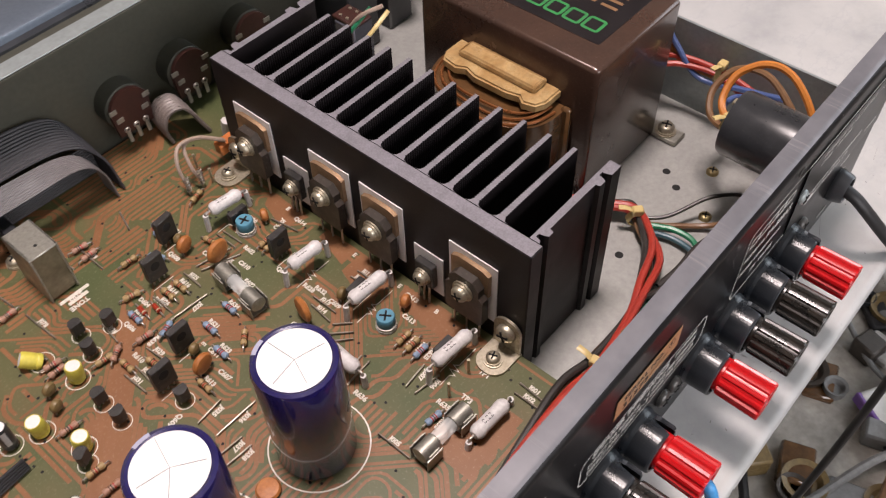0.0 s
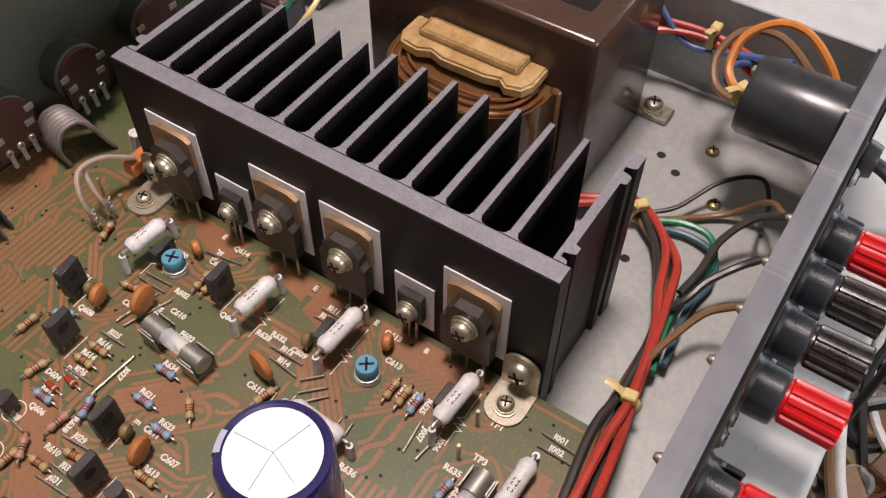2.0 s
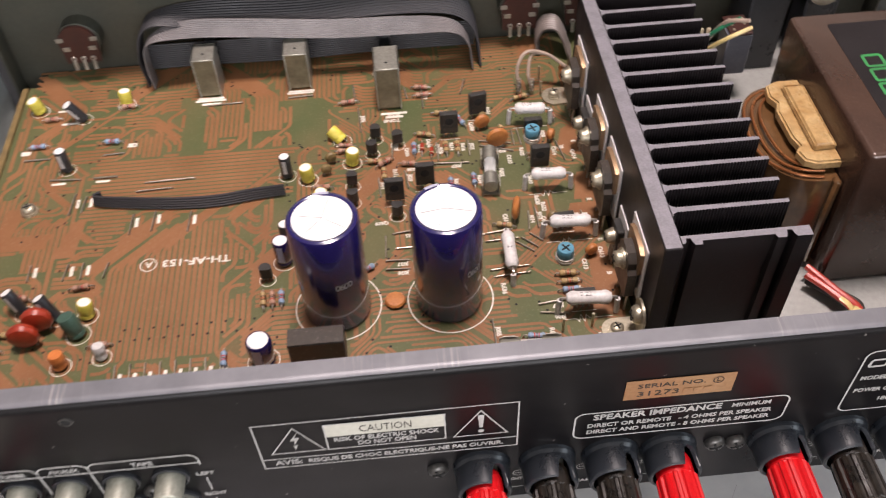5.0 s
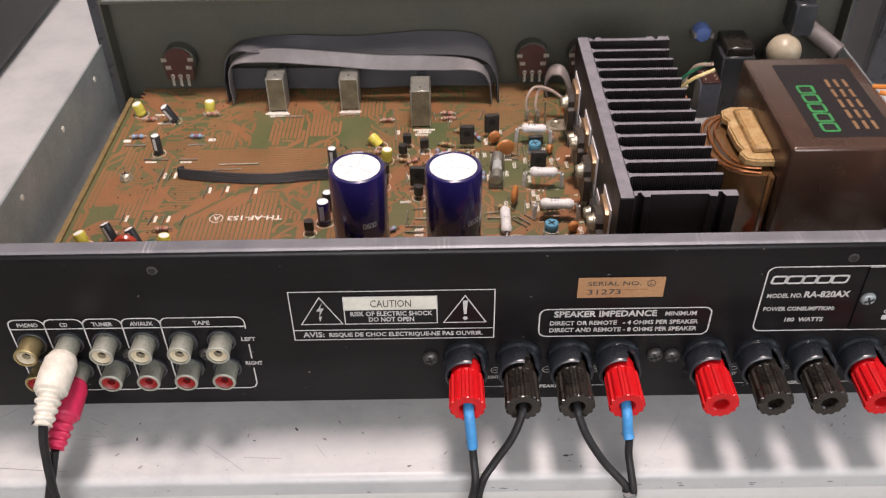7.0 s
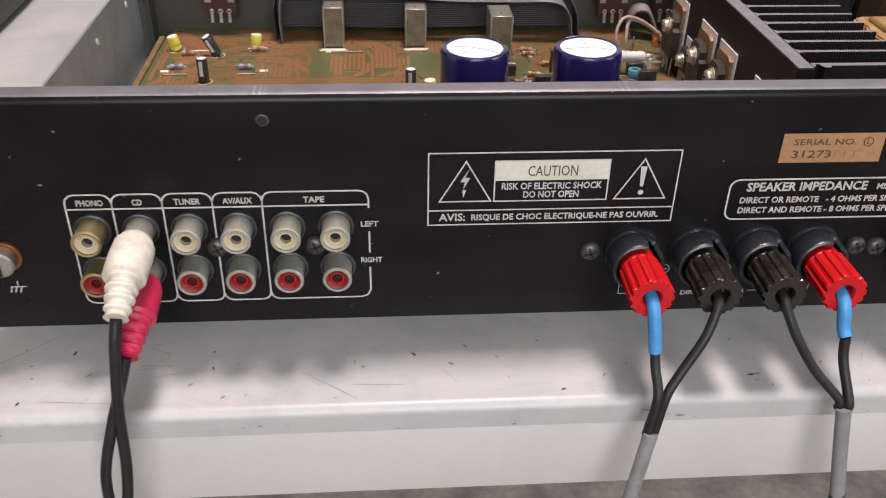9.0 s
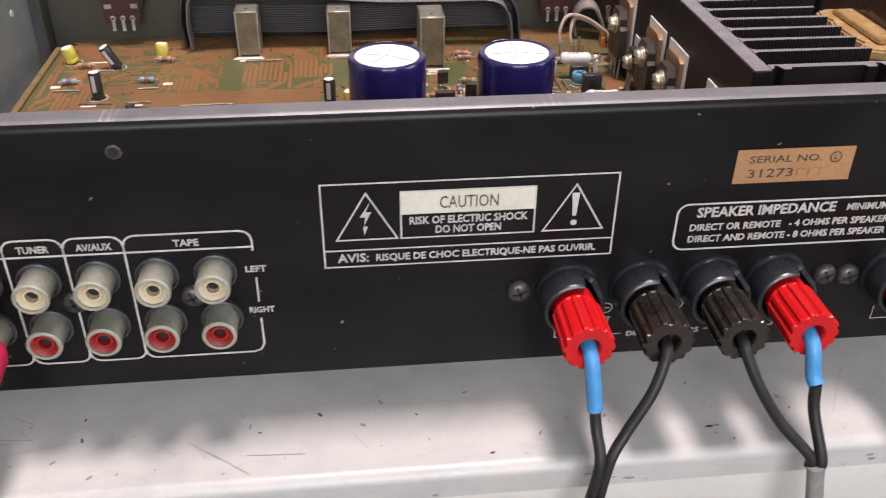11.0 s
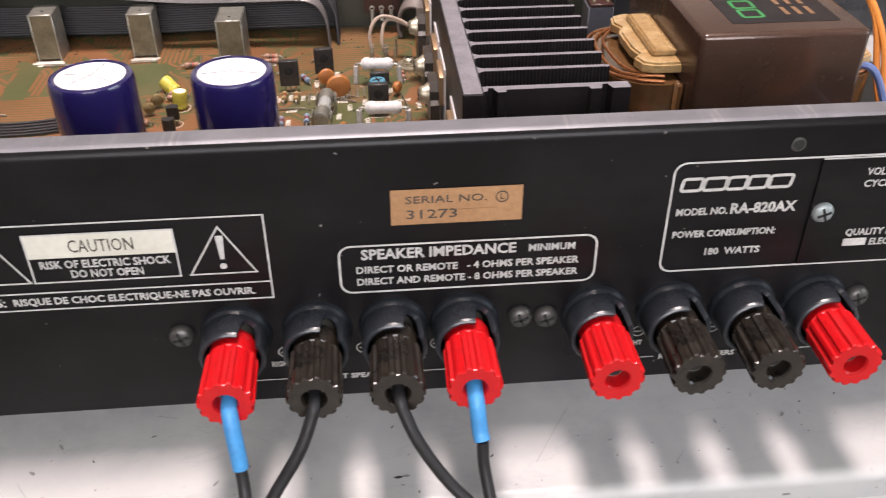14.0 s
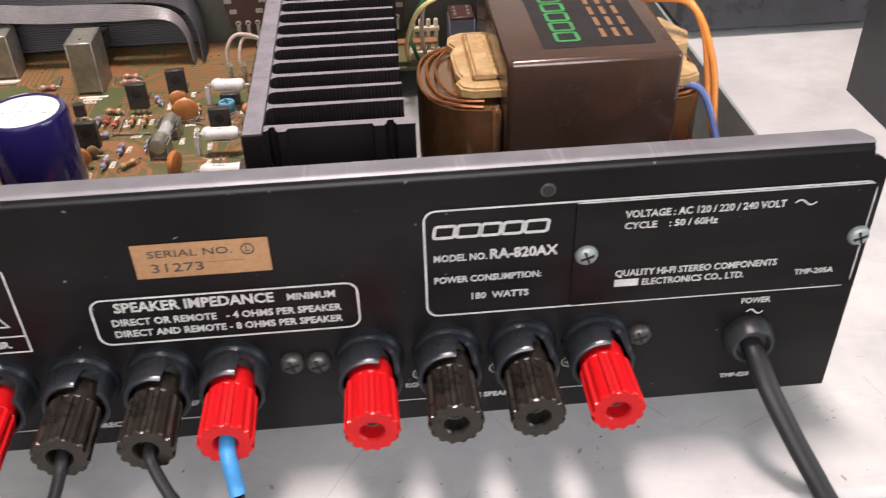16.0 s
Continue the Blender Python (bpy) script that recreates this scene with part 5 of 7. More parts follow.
def axial_resistor(material, bands, label):
    r = thing("resistor", label, "resistor", group="small resistors on the board")
    body = [(0, -0.0032), (0.0009, -0.0031), (0.00125, -0.0026), (0.00125, -0.0019), (0.00098, -0.0014), (0.00098, 0.0014), (0.00125, 0.0019), (0.00125, 0.0026), (0.0009, 0.0031), (0, 0.0032)]
    lay_x = pose(0, 0, 0.0017, 0, 90, 0)
    part("body", lathe(B(), body, 12, lay_x, False), material, r)
    for z, m in bands:
        part("band", lathe(B(), [(0.00106, z - 0.00022), (0.00106, z + 0.00022)], 12, lay_x), m, r)
    for s in (-1, 1):
        part("lead", tube(B(), [(s * 0.0031, 0, 0.0017), (s * 0.0043, 0, 0.0017), (s * 0.0048, 0, 0.0010), (s * 0.0048, 0, -0.0005)], 0.00032, 6, 3), TIN, r)
    return r


R_BEIGE = axial_resistor(BEIGE, ((-0.0008, BAND_BROWN), (0.0, BAND_RED), (0.0008, BAND_BROWN)), "dusty beige axial resistor with brown bands")
R_BLUE = axial_resistor(PALE_BLUE, ((-0.0008, BAND_RED), (0.0, BAND_BROWN), (0.0008, BAND_RED)), "dusty pale blue axial resistor with red bands")
R_PINK = axial_resistor(PINKISH, ((-0.0008, BAND_BROWN), (0.0, INK), (0.0008, BAND_RED)), "dusty pinkish brown axial resistor")
kinds = {"y": R_BEIGE, "b": R_BLUE, "p": R_PINK}
placed = set()


def place_resistor(k, x0, y0, x1, y1, name=""):
    m = between(x0, y0, x1, y1)
    if k in placed:
        copy_thing(kinds[k], m)
    else:
        kinds[k].matrix_basis = m
        placed.add(k)
    if name:
        if abs(x1 - x0) > abs(y1 - y0):
            silk(name, max(x0, x1) - 0.001, (y0 + y1) / 2 - 0.0017, 0.0024, 180)
        else:
            silk(name, (x0 + x1) / 2 + 0.0018, max(y0, y1) - 0.001, 0.0024, -90)


for row in (("y", 0.075, 0.161, 0.075, 0.152, "R616"), ("y", 0.070, 0.162, 0.070, 0.152, "R614"), ("y", 0.057, 0.1675, 0.065, 0.1655), ("b", 0.056, 0.1625, 0.056, 0.153, "R612"),
            ("p", 0.048, 0.149, 0.058, 0.148, "R638"), ("b", 0.080, 0.140, 0.080, 0.131, "R634"), ("b", 0.070, 0.139, 0.070, 0.129, "R621"), ("b", 0.066, 0.128, 0.066, 0.119, "R623"),
            ("y", 0.054, 0.122, 0.054, 0.113, "R613"), ("y", 0.048, 0.142, 0.049, 0.133), ("y", 0.104, 0.1485, 0.114, 0.149), ("y", 0.104, 0.1455, 0.114, 0.146, "R618")):
    place_resistor(*row)
for row in (("y", 0.105, 0.080, 0.115, 0.080, "R619"), ("y", 0.105, 0.076, 0.115, 0.076, "R617"), ("b", 0.1045, 0.072, 0.115, 0.072, "R625"), ("b", 0.0895, 0.0525, 0.0975, 0.0515, "R633"),
            ("p", 0.057, 0.2005, 0.067, 0.199), ("p", 0.022, 0.164, 0.030, 0.1625), ("p", 0.022, 0.160, 0.029, 0.160), ("y", 0.035, 0.152, 0.042, 0.151), ("p", 0.011, 0.139, 0.020, 0.138),
            ("b", -0.117, 0.1795, -0.107, 0.180), ("b", -0.084, 0.1795, -0.074, 0.179)):
    place_resistor(*row)
for row in (("p", -0.106, 0.094, -0.097, 0.0905), ("p", -0.083, 0.094, -0.074, 0.095), ("y", 0.103, 0.1855, 0.111, 0.188), ("b", 0.084, 0.1815, 0.088, 0.189), ("y", -0.0075, 0.085, -0.007, 0.076),
            ("p", -0.0040, 0.085, -0.0035, 0.076), ("b", -0.0005, 0.085, 0.0, 0.076), ("p", -0.079, 0.203, -0.071, 0.2035), ("p", -0.114, 0.198, -0.105, 0.1985), ("p", 0.059, 0.194, 0.0655, 0.1945),
            ("p", 0.024, 0.193, 0.031, 0.1935), ("y", -0.110, 0.074, -0.101, 0.0745), ("p", -0.112, 0.0665, -0.103, 0.067)):
    place_resistor(*row)
for row in (("b", 0.030, 0.0885, 0.036, 0.093), ("y", 0.085, 0.109, 0.0935, 0.1065), ("p", 0.0395, 0.1485, 0.0455, 0.1525), ("y", 0.066, 0.1805, 0.074, 0.180), ("p", -0.071, 0.0655, -0.063, 0.066), ("b", -0.0205, 0.0585, -0.0203, 0.0505),
            ("y", 0.0085, 0.120, 0.0165, 0.1195), ("p", 0.0085, 0.1115, 0.0165, 0.111), ("y", -0.118, 0.0585, -0.109, 0.059)):
    place_resistor(*row)


def diode(x0, y0, x1, y1):
    d = thing("diode", "small red glass diode lying on the board", "diode", between(x0, y0, x1, y1), group="diodes on the board")
    part("body", lathe(B(), [(0, -0.0022), (0.0009, -0.0020), (0.0010, 0), (0.0009, 0.0020), (0, 0.0022)], 12, pose(0, 0, 0.0012, 0, 90), False), FILM_RED, d)
    part("band", lathe(B(), [(0.00105, 0.0010), (0.00105, 0.0015)], 12, pose(0, 0, 0.0012, 0, 90)), CREAM, d)
    for s in (-1, 1):
        part("lead", tube(B(), [(s * 0.002, 0, 0.0012), (s * 0.0042, 0, 0.0012), (s * 0.0047, 0, -0.0005)], 0.0003, 6, 3), TIN, d)


diode(0.060, 0.164, 0.059, 0.153)
diode(0.064, 0.160, 0.063, 0.151)
silk("D602", 0.0655, 0.1605, 0.0024, -90)
silk("D604", 0.0618, 0.1645, 0.0024, -90)


def jumper(x0, y0, x1, y1, name=""):
    a, b = Vector((x0, y0, PCB)), Vector((x1, y1, PCB))
    d = (b - a) * 0.08
    z = Vector((0, 0, 0.0007))
    solid("jumper_wire", tube(B(), [a - z, a + z * 0.6, a + d + z, b - d + z, b + z * 0.6, b - z], 0.00036, 6, 3), JUMPER, "bare tinned jumper wire lying on the board", "jumper wire", group="jumper wires on the board")
    if name:
        if abs(x1 - x0) > abs(y1 - y0):
            silk(name, (x0 + x1) / 2 + 0.004, (y0 + y1) / 2 - 0.0010, 0.0024, 180)
        else:
            silk(name, (x0 + x1) / 2 + 0.0008, (y0 + y1) / 2 + 0.003, 0.0024, -90)


for row in ((0.083, 0.204, 0.080, 0.194), (0.064, 0.148, 0.079, 0.147, "J027"), (0.080, 0.161, 0.080, 0.152, "J025"), (0.066, 0.161, 0.066, 0.150, "J026"), (0.085, 0.160, 0.0985, 0.157, "J023"), (0.085, 0.157, 0.099, 0.152, "J024"),
            (0.103, 0.117, 0.103, 0.106, "J015"), (0.100, 0.115, 0.099, 0.105, "J014"), (0.051, 0.145, 0.052, 0.135, "J029"), (0.044, 0.142, 0.0435, 0.131, "J030"), (0.0395, 0.142, 0.040, 0.131, "J031"),
            (0.122, 0.039, 0.121, 0.027, "J001"), (0.118, 0.038, 0.118, 0.027, "J002"), (0.097, 0.067, 0.107, 0.068, "J007"), (0.097, 0.063, 0.107, 0.0615, "J006")):
    jumper(*row)
for row in ((0.062, 0.201, 0.062, 0.186, "J079"), (0.032, 0.189, 0.033, 0.173, "J078"), (0.047, 0.165, 0.046, 0.155, "J028"), (0.044, 0.109, 0.054, 0.110, "J035"), (0.045, 0.101, 0.061, 0.101, "J036"), (0.0405, 0.095, 0.0495, 0.0945, "J037"),
            (0.0405, 0.0905, 0.0495, 0.0900, "J038"), (0.0785, 0.062, 0.0785, 0.049, "J005"), (0.041, 0.108, 0.0405, 0.097), (0.080, 0.1045, 0.092, 0.106), (0.081, 0.1005, 0.094, 0.1010), (0.081, 0.0855, 0.096, 0.0865), (0.082, 0.0820, 0.096, 0.0830)):
    jumper(*row)
for row in ((0.1185, 0.1560, 0.1205, 0.1440), (0.1215, 0.1130, 0.1215, 0.1050, "J011"), (0.1180, 0.1130, 0.1182, 0.1055, "J012"), (0.1000, 0.1660, 0.1000, 0.1560), (0.1025, 0.1655, 0.1030, 0.1560), (0.0930, 0.0990, 0.0990, 0.0935), (0.0955, 0.1010, 0.1010, 0.0955), (0.0990, 0.1030, 0.1035, 0.0985), (0.1240, 0.0560, 0.1240, 0.0450)):
    jumper(*row)
for row in (("y", 0.0950, 0.1690, 0.0965, 0.1600), ("b", 0.0760, 0.1780, 0.0800, 0.1700), ("y", 0.0420, 0.1480, 0.0420, 0.1390), ("p", 0.1190, 0.1780, 0.1200, 0.1690), ("b", 0.0640, 0.1470, 0.0560, 0.1440), ("y", 0.0780, 0.1250, 0.0720, 0.1190)):
    place_resistor(*row)
for row in ((-0.117, 0.172, -0.106, 0.172), (-0.082, 0.1715, -0.073, 0.172), (-0.103, 0.158, -0.090, 0.157), (-0.084, 0.157, -0.074, 0.157), (-0.061, 0.1515, -0.040, 0.152), (-0.064, 0.1465, -0.049, 0.147),
            (-0.091, 0.136, -0.090, 0.148), (-0.086, 0.137, -0.085, 0.146), (-0.064, 0.122, -0.0635, 0.133), (-0.055, 0.123, -0.0545, 0.1335), (-0.040, 0.121, -0.0395, 0.132), (-0.101, 0.101, -0.101, 0.109), (-0.087, 0.100, -0.086, 0.108),
            (-0.080, 0.100, -0.080, 0.108), (-0.071, 0.100, -0.070, 0.107), (-0.038, 0.200, -0.022, 0.2005), (0.000, 0.201, 0.011, 0.2015), (0.030, 0.206, 0.031, 0.196), (0.054, 0.202, 0.055, 0.194)):
    jumper(*row)
for k in range(8):
    jumper(-0.060 + k * 0.00545, 0.0565, -0.0595 + k * 0.00545, 0.0475)
    bm = box(B(), (-0.0585 + k * 0.00545, 0.0490, PCB + 0.00006), (-0.0572 + k * 0.00545, 0.0530, PCB + 0.00016))
    part("printed_bar", bm, BOARD_SILK, board, smooth=False)
for x, y, w, h in ((-0.089, 0.140, 0.0014, 0.005), (-0.0835, 0.140, 0.0014, 0.005), (-0.0625, 0.126, 0.0014, 0.005), (-0.0535, 0.127, 0.0014, 0.005), (-0.0385, 0.125, 0.0014, 0.005), (-0.0995, 0.103, 0.0014, 0.005), (-0.0850, 0.102, 0.0014, 0.005),
                   (-0.0785, 0.102, 0.0014, 0.005), (-0.0440, 0.2035, 0.014, 0.0014), (-0.0410, 0.2010, 0.009, 0.0014), (-0.001, 0.2040, 0.012, 0.0014), (0.0425, 0.1835, 0.012, 0.0014), (0.0445, 0.1810, 0.008, 0.0014), (-0.1085, 0.2045, 0.010, 0.0013),
                   (-0.102, 0.155, 0.006, 0.0013), (-0.083, 0.1545, 0.006, 0.0013), (-0.1195, 0.176, 0.004, 0.0025), (-0.072, 0.176, 0.004, 0.0025), (-0.105, 0.195, 0.008, 0.0013)):
    part("printed_bar", box(B(), (x, y, PCB + 0.00006), (x + w, y + h, PCB + 0.00016)), BOARD_SILK, board, smooth=False)

# solder holes along the open bus and beside the parts, as flat shade-black discs
bm = B()
hole_rng = random.Random(8)
spots = [(-0.059 + k * 0.0054, 0.0728) for k in range(10)] + [(-0.060 + k * 0.0054, 0.0678) for k in range(10)] + [(-0.108, 0.123), (-0.112, 0.150), (-0.1, 0.14)]
spots += [(hole_rng.uniform(-0.118, 0.126), hole_rng.uniform(0.03, 0.225)) for _ in range(300)]
spots = [q for n, q in enumerate(spots) if n < 23 or not (-0.068 < q[0] < -0.004 and 0.05 < q[1] < 0.205)]
for x, y in spots:
    lathe(bm, [(0.00052, 0), (0.00052, 0.00004)], 8, pose(x, y, PCB + 0.00012))
holes = part("hole_pattern", bm, HOLE_SHADE, board, smooth=False)
holes["kind"] = "stuff"


# ---- ceramic power resistors on sleeved legs ----
def cement_resistor(x0, x1, y0, y1, h, tilt=0.0, words_on="0.22"):
    m = between(x0, y0, x1, y1)
    r = thing("power_resistor", "grey ceramic power resistor raised on sleeved legs", "resistor", m, group="ceramic power resistors on the board")
    L = math.hypot(x1 - x0, y1 - y0) / 2
    q = pose(0, 0, h, 0, 90 + tilt, 0)
    part("body", lathe(B(), [(0, -L), (0.0017, -L + 0.0002), (0.0026, -L + 0.0016), (0.0027, -L + 0.003), (0.00245, -L * 0.5), (0.00245, L * 0.5), (0.0027, L - 0.003), (0.0026, L - 0.0016), (0.0017, L - 0.0002), (0, L)], 20, q, False), CERAMIC, r)
    for s in (-1, 1):
        dz = -s * math.tan(radians(tilt)) * L
        part("lead", tube(B(), [(s * (L - 0.0004), 0, h + dz), (s * (L + 0.0015), 0, h + dz), (s * (L + 0.0022), 0, h + dz - 0.0012), (s * (L + 0.0026), 0, 0)], 0.0005, 6, 4), TIN, r)
        part("leg_sleeve", tube(B(), [(s * (L + 0.0022), 0, max(h + dz - 0.0010, 0.002)), (s * (L + 0.0026), 0, 0.0003)], 0.0011, 8), CERAMIC, r, "pale glass sleeve on the leg")
    lettering("printed_text", words_on, 0.0026, INK, r, pose(-0.0035, -0.0009, h + 0.00236))
    return r


for x0, x1, y0, y1, w in ((0.1020, 0.1155, 0.1700, 0.1685, "0.60"), (0.1030, 0.1172, 0.1278, 0.1268, "0.60"), (0.1060, 0.1222, 0.1005, 0.0995, "0.22"), (0.1055, 0.1222, 0.0620, 0.0608, "0.22")):
    cement_resistor(x0, x1, y0, y1, 0.0092, 0, w)
    silk_lines([[(x0 - 0.001, y0 - 0.003), (x0 + 0.004, y0 - 0.003), (x0 + 0.005, y0 - 0.0045), (x0 + 0.006, y0 - 0.0015), (x0 + 0.007, y0 - 0.0045), (x0 + 0.008, y0 - 0.0015), (x0 + 0.009, y0 - 0.003), (x1 + 0.001, y0 - 0.003)]], 0.0003)
cement_resistor(0.0955, 0.1115, 0.0372, 0.0368, 0.0048, 0, "0.22")
cement_resistor(0.0885, 0.0885, 0.0965, 0.0800, 0.0085, 8, "0.22")
silk("R636", 0.0840, 0.0790, 0.0026, -90)


# ---- fuses in clips ----
def fuse(x0, y0, x1, y1):
    L = math.hypot(x1 - x0, y1 - y0) / 2
    f = thing("glass_fuse", "glass cartridge fuse with metal caps held in spring clips", "fuse", between(x0, y0, x1, y1), group="fuses on the board")
    q = pose(0, 0, 0.0058, 0, 90)
    tube_ob = part("glass_tube", lathe(B(), [(0.0026, -L + 0.003), (0.0026, L - 0.003)], 20, q), GLASS, f, "clear glass tube")
    tube_ob.visible_shadow = False
    part("element", tube(B(), [(-L + 0.004, 0, 0.0058), (-L / 3, 0.0006, 0.0056), (0, -0.0006, 0.0060), (L / 3, 0.0006, 0.0056), (L - 0.004, 0, 0.0058)], 0.0004, 6, 4), TIN, f)
    for s in (-1, 1):
        cap = part("end_cap", lathe(B(), [(0.0027, L - 0.0075), (0.0030, L - 0.0072), (0.0030, L - 0.0003), (0.0022, L), (0, L)], 20, pose(0, 0, 0.0058, 0, 90 * s), False), NICKEL, f)
        bm = B()
        for t in (-1, 1):
            box(bm, (s * (L - 0.0035) - 0.0034, t * 0.0034 - 0.0002, 0.0002), (s * (L - 0.0035) + 0.0034, t * 0.0034 + 0.0002, 0.0068), 0, 1, pose(0, 0, 0, t * -3))
            box(bm, (s * (L - 0.0035) - 0.0022, t * 0.0034 - 0.0002, 0.0066), (s * (L - 0.0035) + 0.0022, t * 0.0034 + 0.0002, 0.0078), 0, 1, pose(0, 0, 0, 0))
        box(bm, (s * (L - 0.0035) - 0.0026, -0.003, 0.0002), (s * (L - 0.0035) + 0.0026, 0.003, 0.0010))
        part("clip", bm, NICKEL, f, "tarnished spring clip")


fuse(0.0880, 0.1485, 0.0860, 0.1255)
fuse(0.0790, 0.0452, 0.1015, 0.0445)
silk("F602", 0.0915, 0.1420, 0.0026, -90)


# ---- trimmers ----
def trimmer(x, y, turn):
    t = thing("trimmer", "round blue trimmer potentiometer with a black cross slot", "trimmer", on_board(x, y, turn), group="trimmers on the board")
    part("base", lathe(B(), [(0.0037, 0), (0.0038, 0.0012), (0.0034, 0.0016)], 24), CERAMIC, t, "pale base ring")
    part("wiper_ring", lathe(B(), [(0.0036, 0.0016), (0.0037, 0.0024), (0.0030, 0.0026)], 24), NICKEL, t)
    part("body", lathe(B(), [(0.0031, 0.0024), (0.0033, 0.0030), (0.0033, 0.0062), (0.0030, 0.0066), (0, 0.0066)], 24, None, False), TRIM_BLUE, t)
    for a in (0, 90):
        part("slot", box(B(), (-0.0021, -0.00035, 0.0064), (0.0021, 0.00035, 0.00672), 0, 1, pose(0, 0, 0, 0, 0, a)), HOLE_SHADE, t)


trimmer(0.1085, 0.1590, 20)
trimmer(0.1105, 0.0885, 35)


# ---- transistors ----
def flat_transistor(x, y, turn, h=0.0110):
    t = thing("flat_transistor", "flat black three-legged transistor with a round dimple", "transistor", on_board(x, y, turn), group="flat transistors on the board")
    part("body", box(B(), (-0.004, -0.0014, 0.0028), (0.004, 0.0014, 0.0028 + h), 0.0003), EPOXY, t)
    part("dimple", lathe(B(), [(0.0019, 0), (0.0016, 0.0001), (0, 0.0001)], 16, pose(0, -0.0014, 0.0028 + h * 0.62, 90), False), HOLE_SHADE, t)
    part("name_patch", box(B(), (-0.0028, -0.00146, 0.0038), (0.0028, -0.0014, 0.0062)), EPOXY_BROWN, t)
    for k in (-1, 0, 1):
        part("leg", tube(B(), [(k * 0.0023, 0, 0.0032), (k * 0.0023, 0, -0.0003)], 0.0004, 6), TIN, t)
    silk_lines([[(x - 0.0045, y - 0.0022), (x + 0.0045, y - 0.0022)]], 0.0003)


for row in ((0.0722, 0.1655, 0), (0.0862, 0.1770, 8), (0.1085, 0.1395, 0), (0.0592, 0.1345, 0), (0.0460, 0.1270, 0), (0.1125, 0.1045, 4, 0.006), (0.1130, 0.0645, 0, 0.007), (0.1095, 0.1640, 0, 0.005)):
    flat_transistor(*row)


def small_transistor(x, y, turn):
    t = thing("small_transistor", "small half-round black plastic transistor", "transistor", on_board(x, y, turn), group="small transistors on the board")
    pts = [(0.0024 * math.cos(a), 0.0024 * math.sin(a)) for a in np.linspace(radians(-35), radians(215), 14)]
    part("body", prism(B(), pts, 0.0028, 0.0078), EPOXY, t)
    for k in (-1, 0, 1):
        part("leg", tube(B(), [(k * 0.0012, 0.0003, 0.0032), (k * 0.0016, 0.0003, -0.0003)], 0.0003, 5), TIN, t)
    silk_lines([[(x + 0.0032 * math.cos(a), y + 0.0032 * math.sin(a)) for a in np.linspace(0, 6.28, 18, False)]], 0.0003, True)


for x, y, a in ((0.049, 0.162, 10), (0.0395, 0.167, 0), (0.0375, 0.1575, 180), (0.0465, 0.119, 170), (0.0285, 0.1285, 180), (0.0285, 0.1385, 0), (-0.006, 0.091, 0), (0.0125, 0.1245, 30)):
    small_transistor(x, y, a)
silk("Q606", 0.0520, 0.1600, 0.0024, -90)
silk("Q609", 0.0425, 0.1165, 0.0024, 180)


# ---- small capacitors ----
def small_can(x, y, r, h, sleeve, label, lean=(0, 0), top=None, stripe=None, group="small electrolytic capacitors on the board"):
    c = thing("small_capacitor", label, "capacitor", on_board(x, y, 0) @ pose(0, 0, 0.0006, lean[0], lean[1], 0), group=group)
    part("sleeve", lathe(B(), [(r * 0.9, 0), (r, 0.0006), (r, 0.0014), (r * 0.93, 0.0019), (r, 0.0025), (r, h - 0.0008), (r * 0.9, h), (r * 0.82, h)], 24, None, False), sleeve, c)
    part("top_disc", lathe(B(), [(r * 0.84, h - 0.0001), (0, h)], 20, None, False), top or CAP_WHITE, c)
    for s in (-1, 1):
        part("lead", tube(B(), [(s * r * 0.4, 0, 0.0005), (s * r * 0.4, 0, -0.0015)], 0.0003, 5), TIN, c)
    if stripe:
        bm = B()
        ring = [[bm.verts.new((1.01 * r * math.cos(radians(a)), 1.01 * r * math.sin(radians(a)), z)) for z in (0.003, h - 0.001)] for a in range(-120, -79, 8)]
        for p, q in zip(ring, ring[1:]):
            bm.faces.new((p[0], q[0], q[1], p[1]))
        part("stripe", bm, stripe, c)
    silk_lines([circle(x, y, r + 0.0012, 24)], 0.0003, True)


for x, y, l in ((0.0245, 0.168, (-28, -52)), (0.0285, 0.153, (0, 6)), (0.0095, 0.145, (0, -4)), (0.0150, 0.130, (4, 5)), (-0.1165, 0.206, (4, -12)), (-0.0765, 0.2065, (-6, 4)), (-0.1130, 0.084, (-10, -15)), (-0.0740, 0.081, (-8, 6))):
    small_can(x, y, 0.0029, 0.0072, YELLOW, "short yellow electrolytic capacitor with a pale top", l)
for x, y, l in ((-0.0965, 0.164, (0, 0)), (0.0005, 0.1485, (0, 0)), (-0.0950, 0.198, (8, -24)), (-0.0985, 0.085, (-12, -20)), (-0.0855, 0.081, (-12, -22))):
    small_can(x, y, 0.0025, 0.0112, PLASTIC_BLACK, "slim black electrolytic capacitor with a white top", l, stripe=CERAMIC)
small_can(0.0005, 0.0995, 0.0033, 0.0125, CAP_BLUE, "slim dark blue electrolytic capacitor beside the large can", stripe=CAP_GREY)
small_can(0.0015, 0.1100, 0.0026, 0.0105, PLASTIC_BLACK, "slim black electrolytic capacitor with a white top")
small_can(-0.0060, 0.0530, 0.0046, 0.0125, CAP_BLUE, "stubby dark blue electrolytic capacitor with a white top", stripe=CAP_GREY)
small_can(-0.0760, 0.0725, 0.0034, 0.0095, GREEN_FILM, "dark green cylindrical film capacitor", (-10, -14), GREEN_FILM)
small_can(-0.0655, 0.0610, 0.0023, 0.0060, CERAMIC, "small grey cylindrical capacitor", (-10, 0), CERAMIC)
small_can(-0.0800, 0.0585, 0.0027, 0.0065, ORANGE, "small orange electrolytic capacitor", (-8, 0), ORANGE)
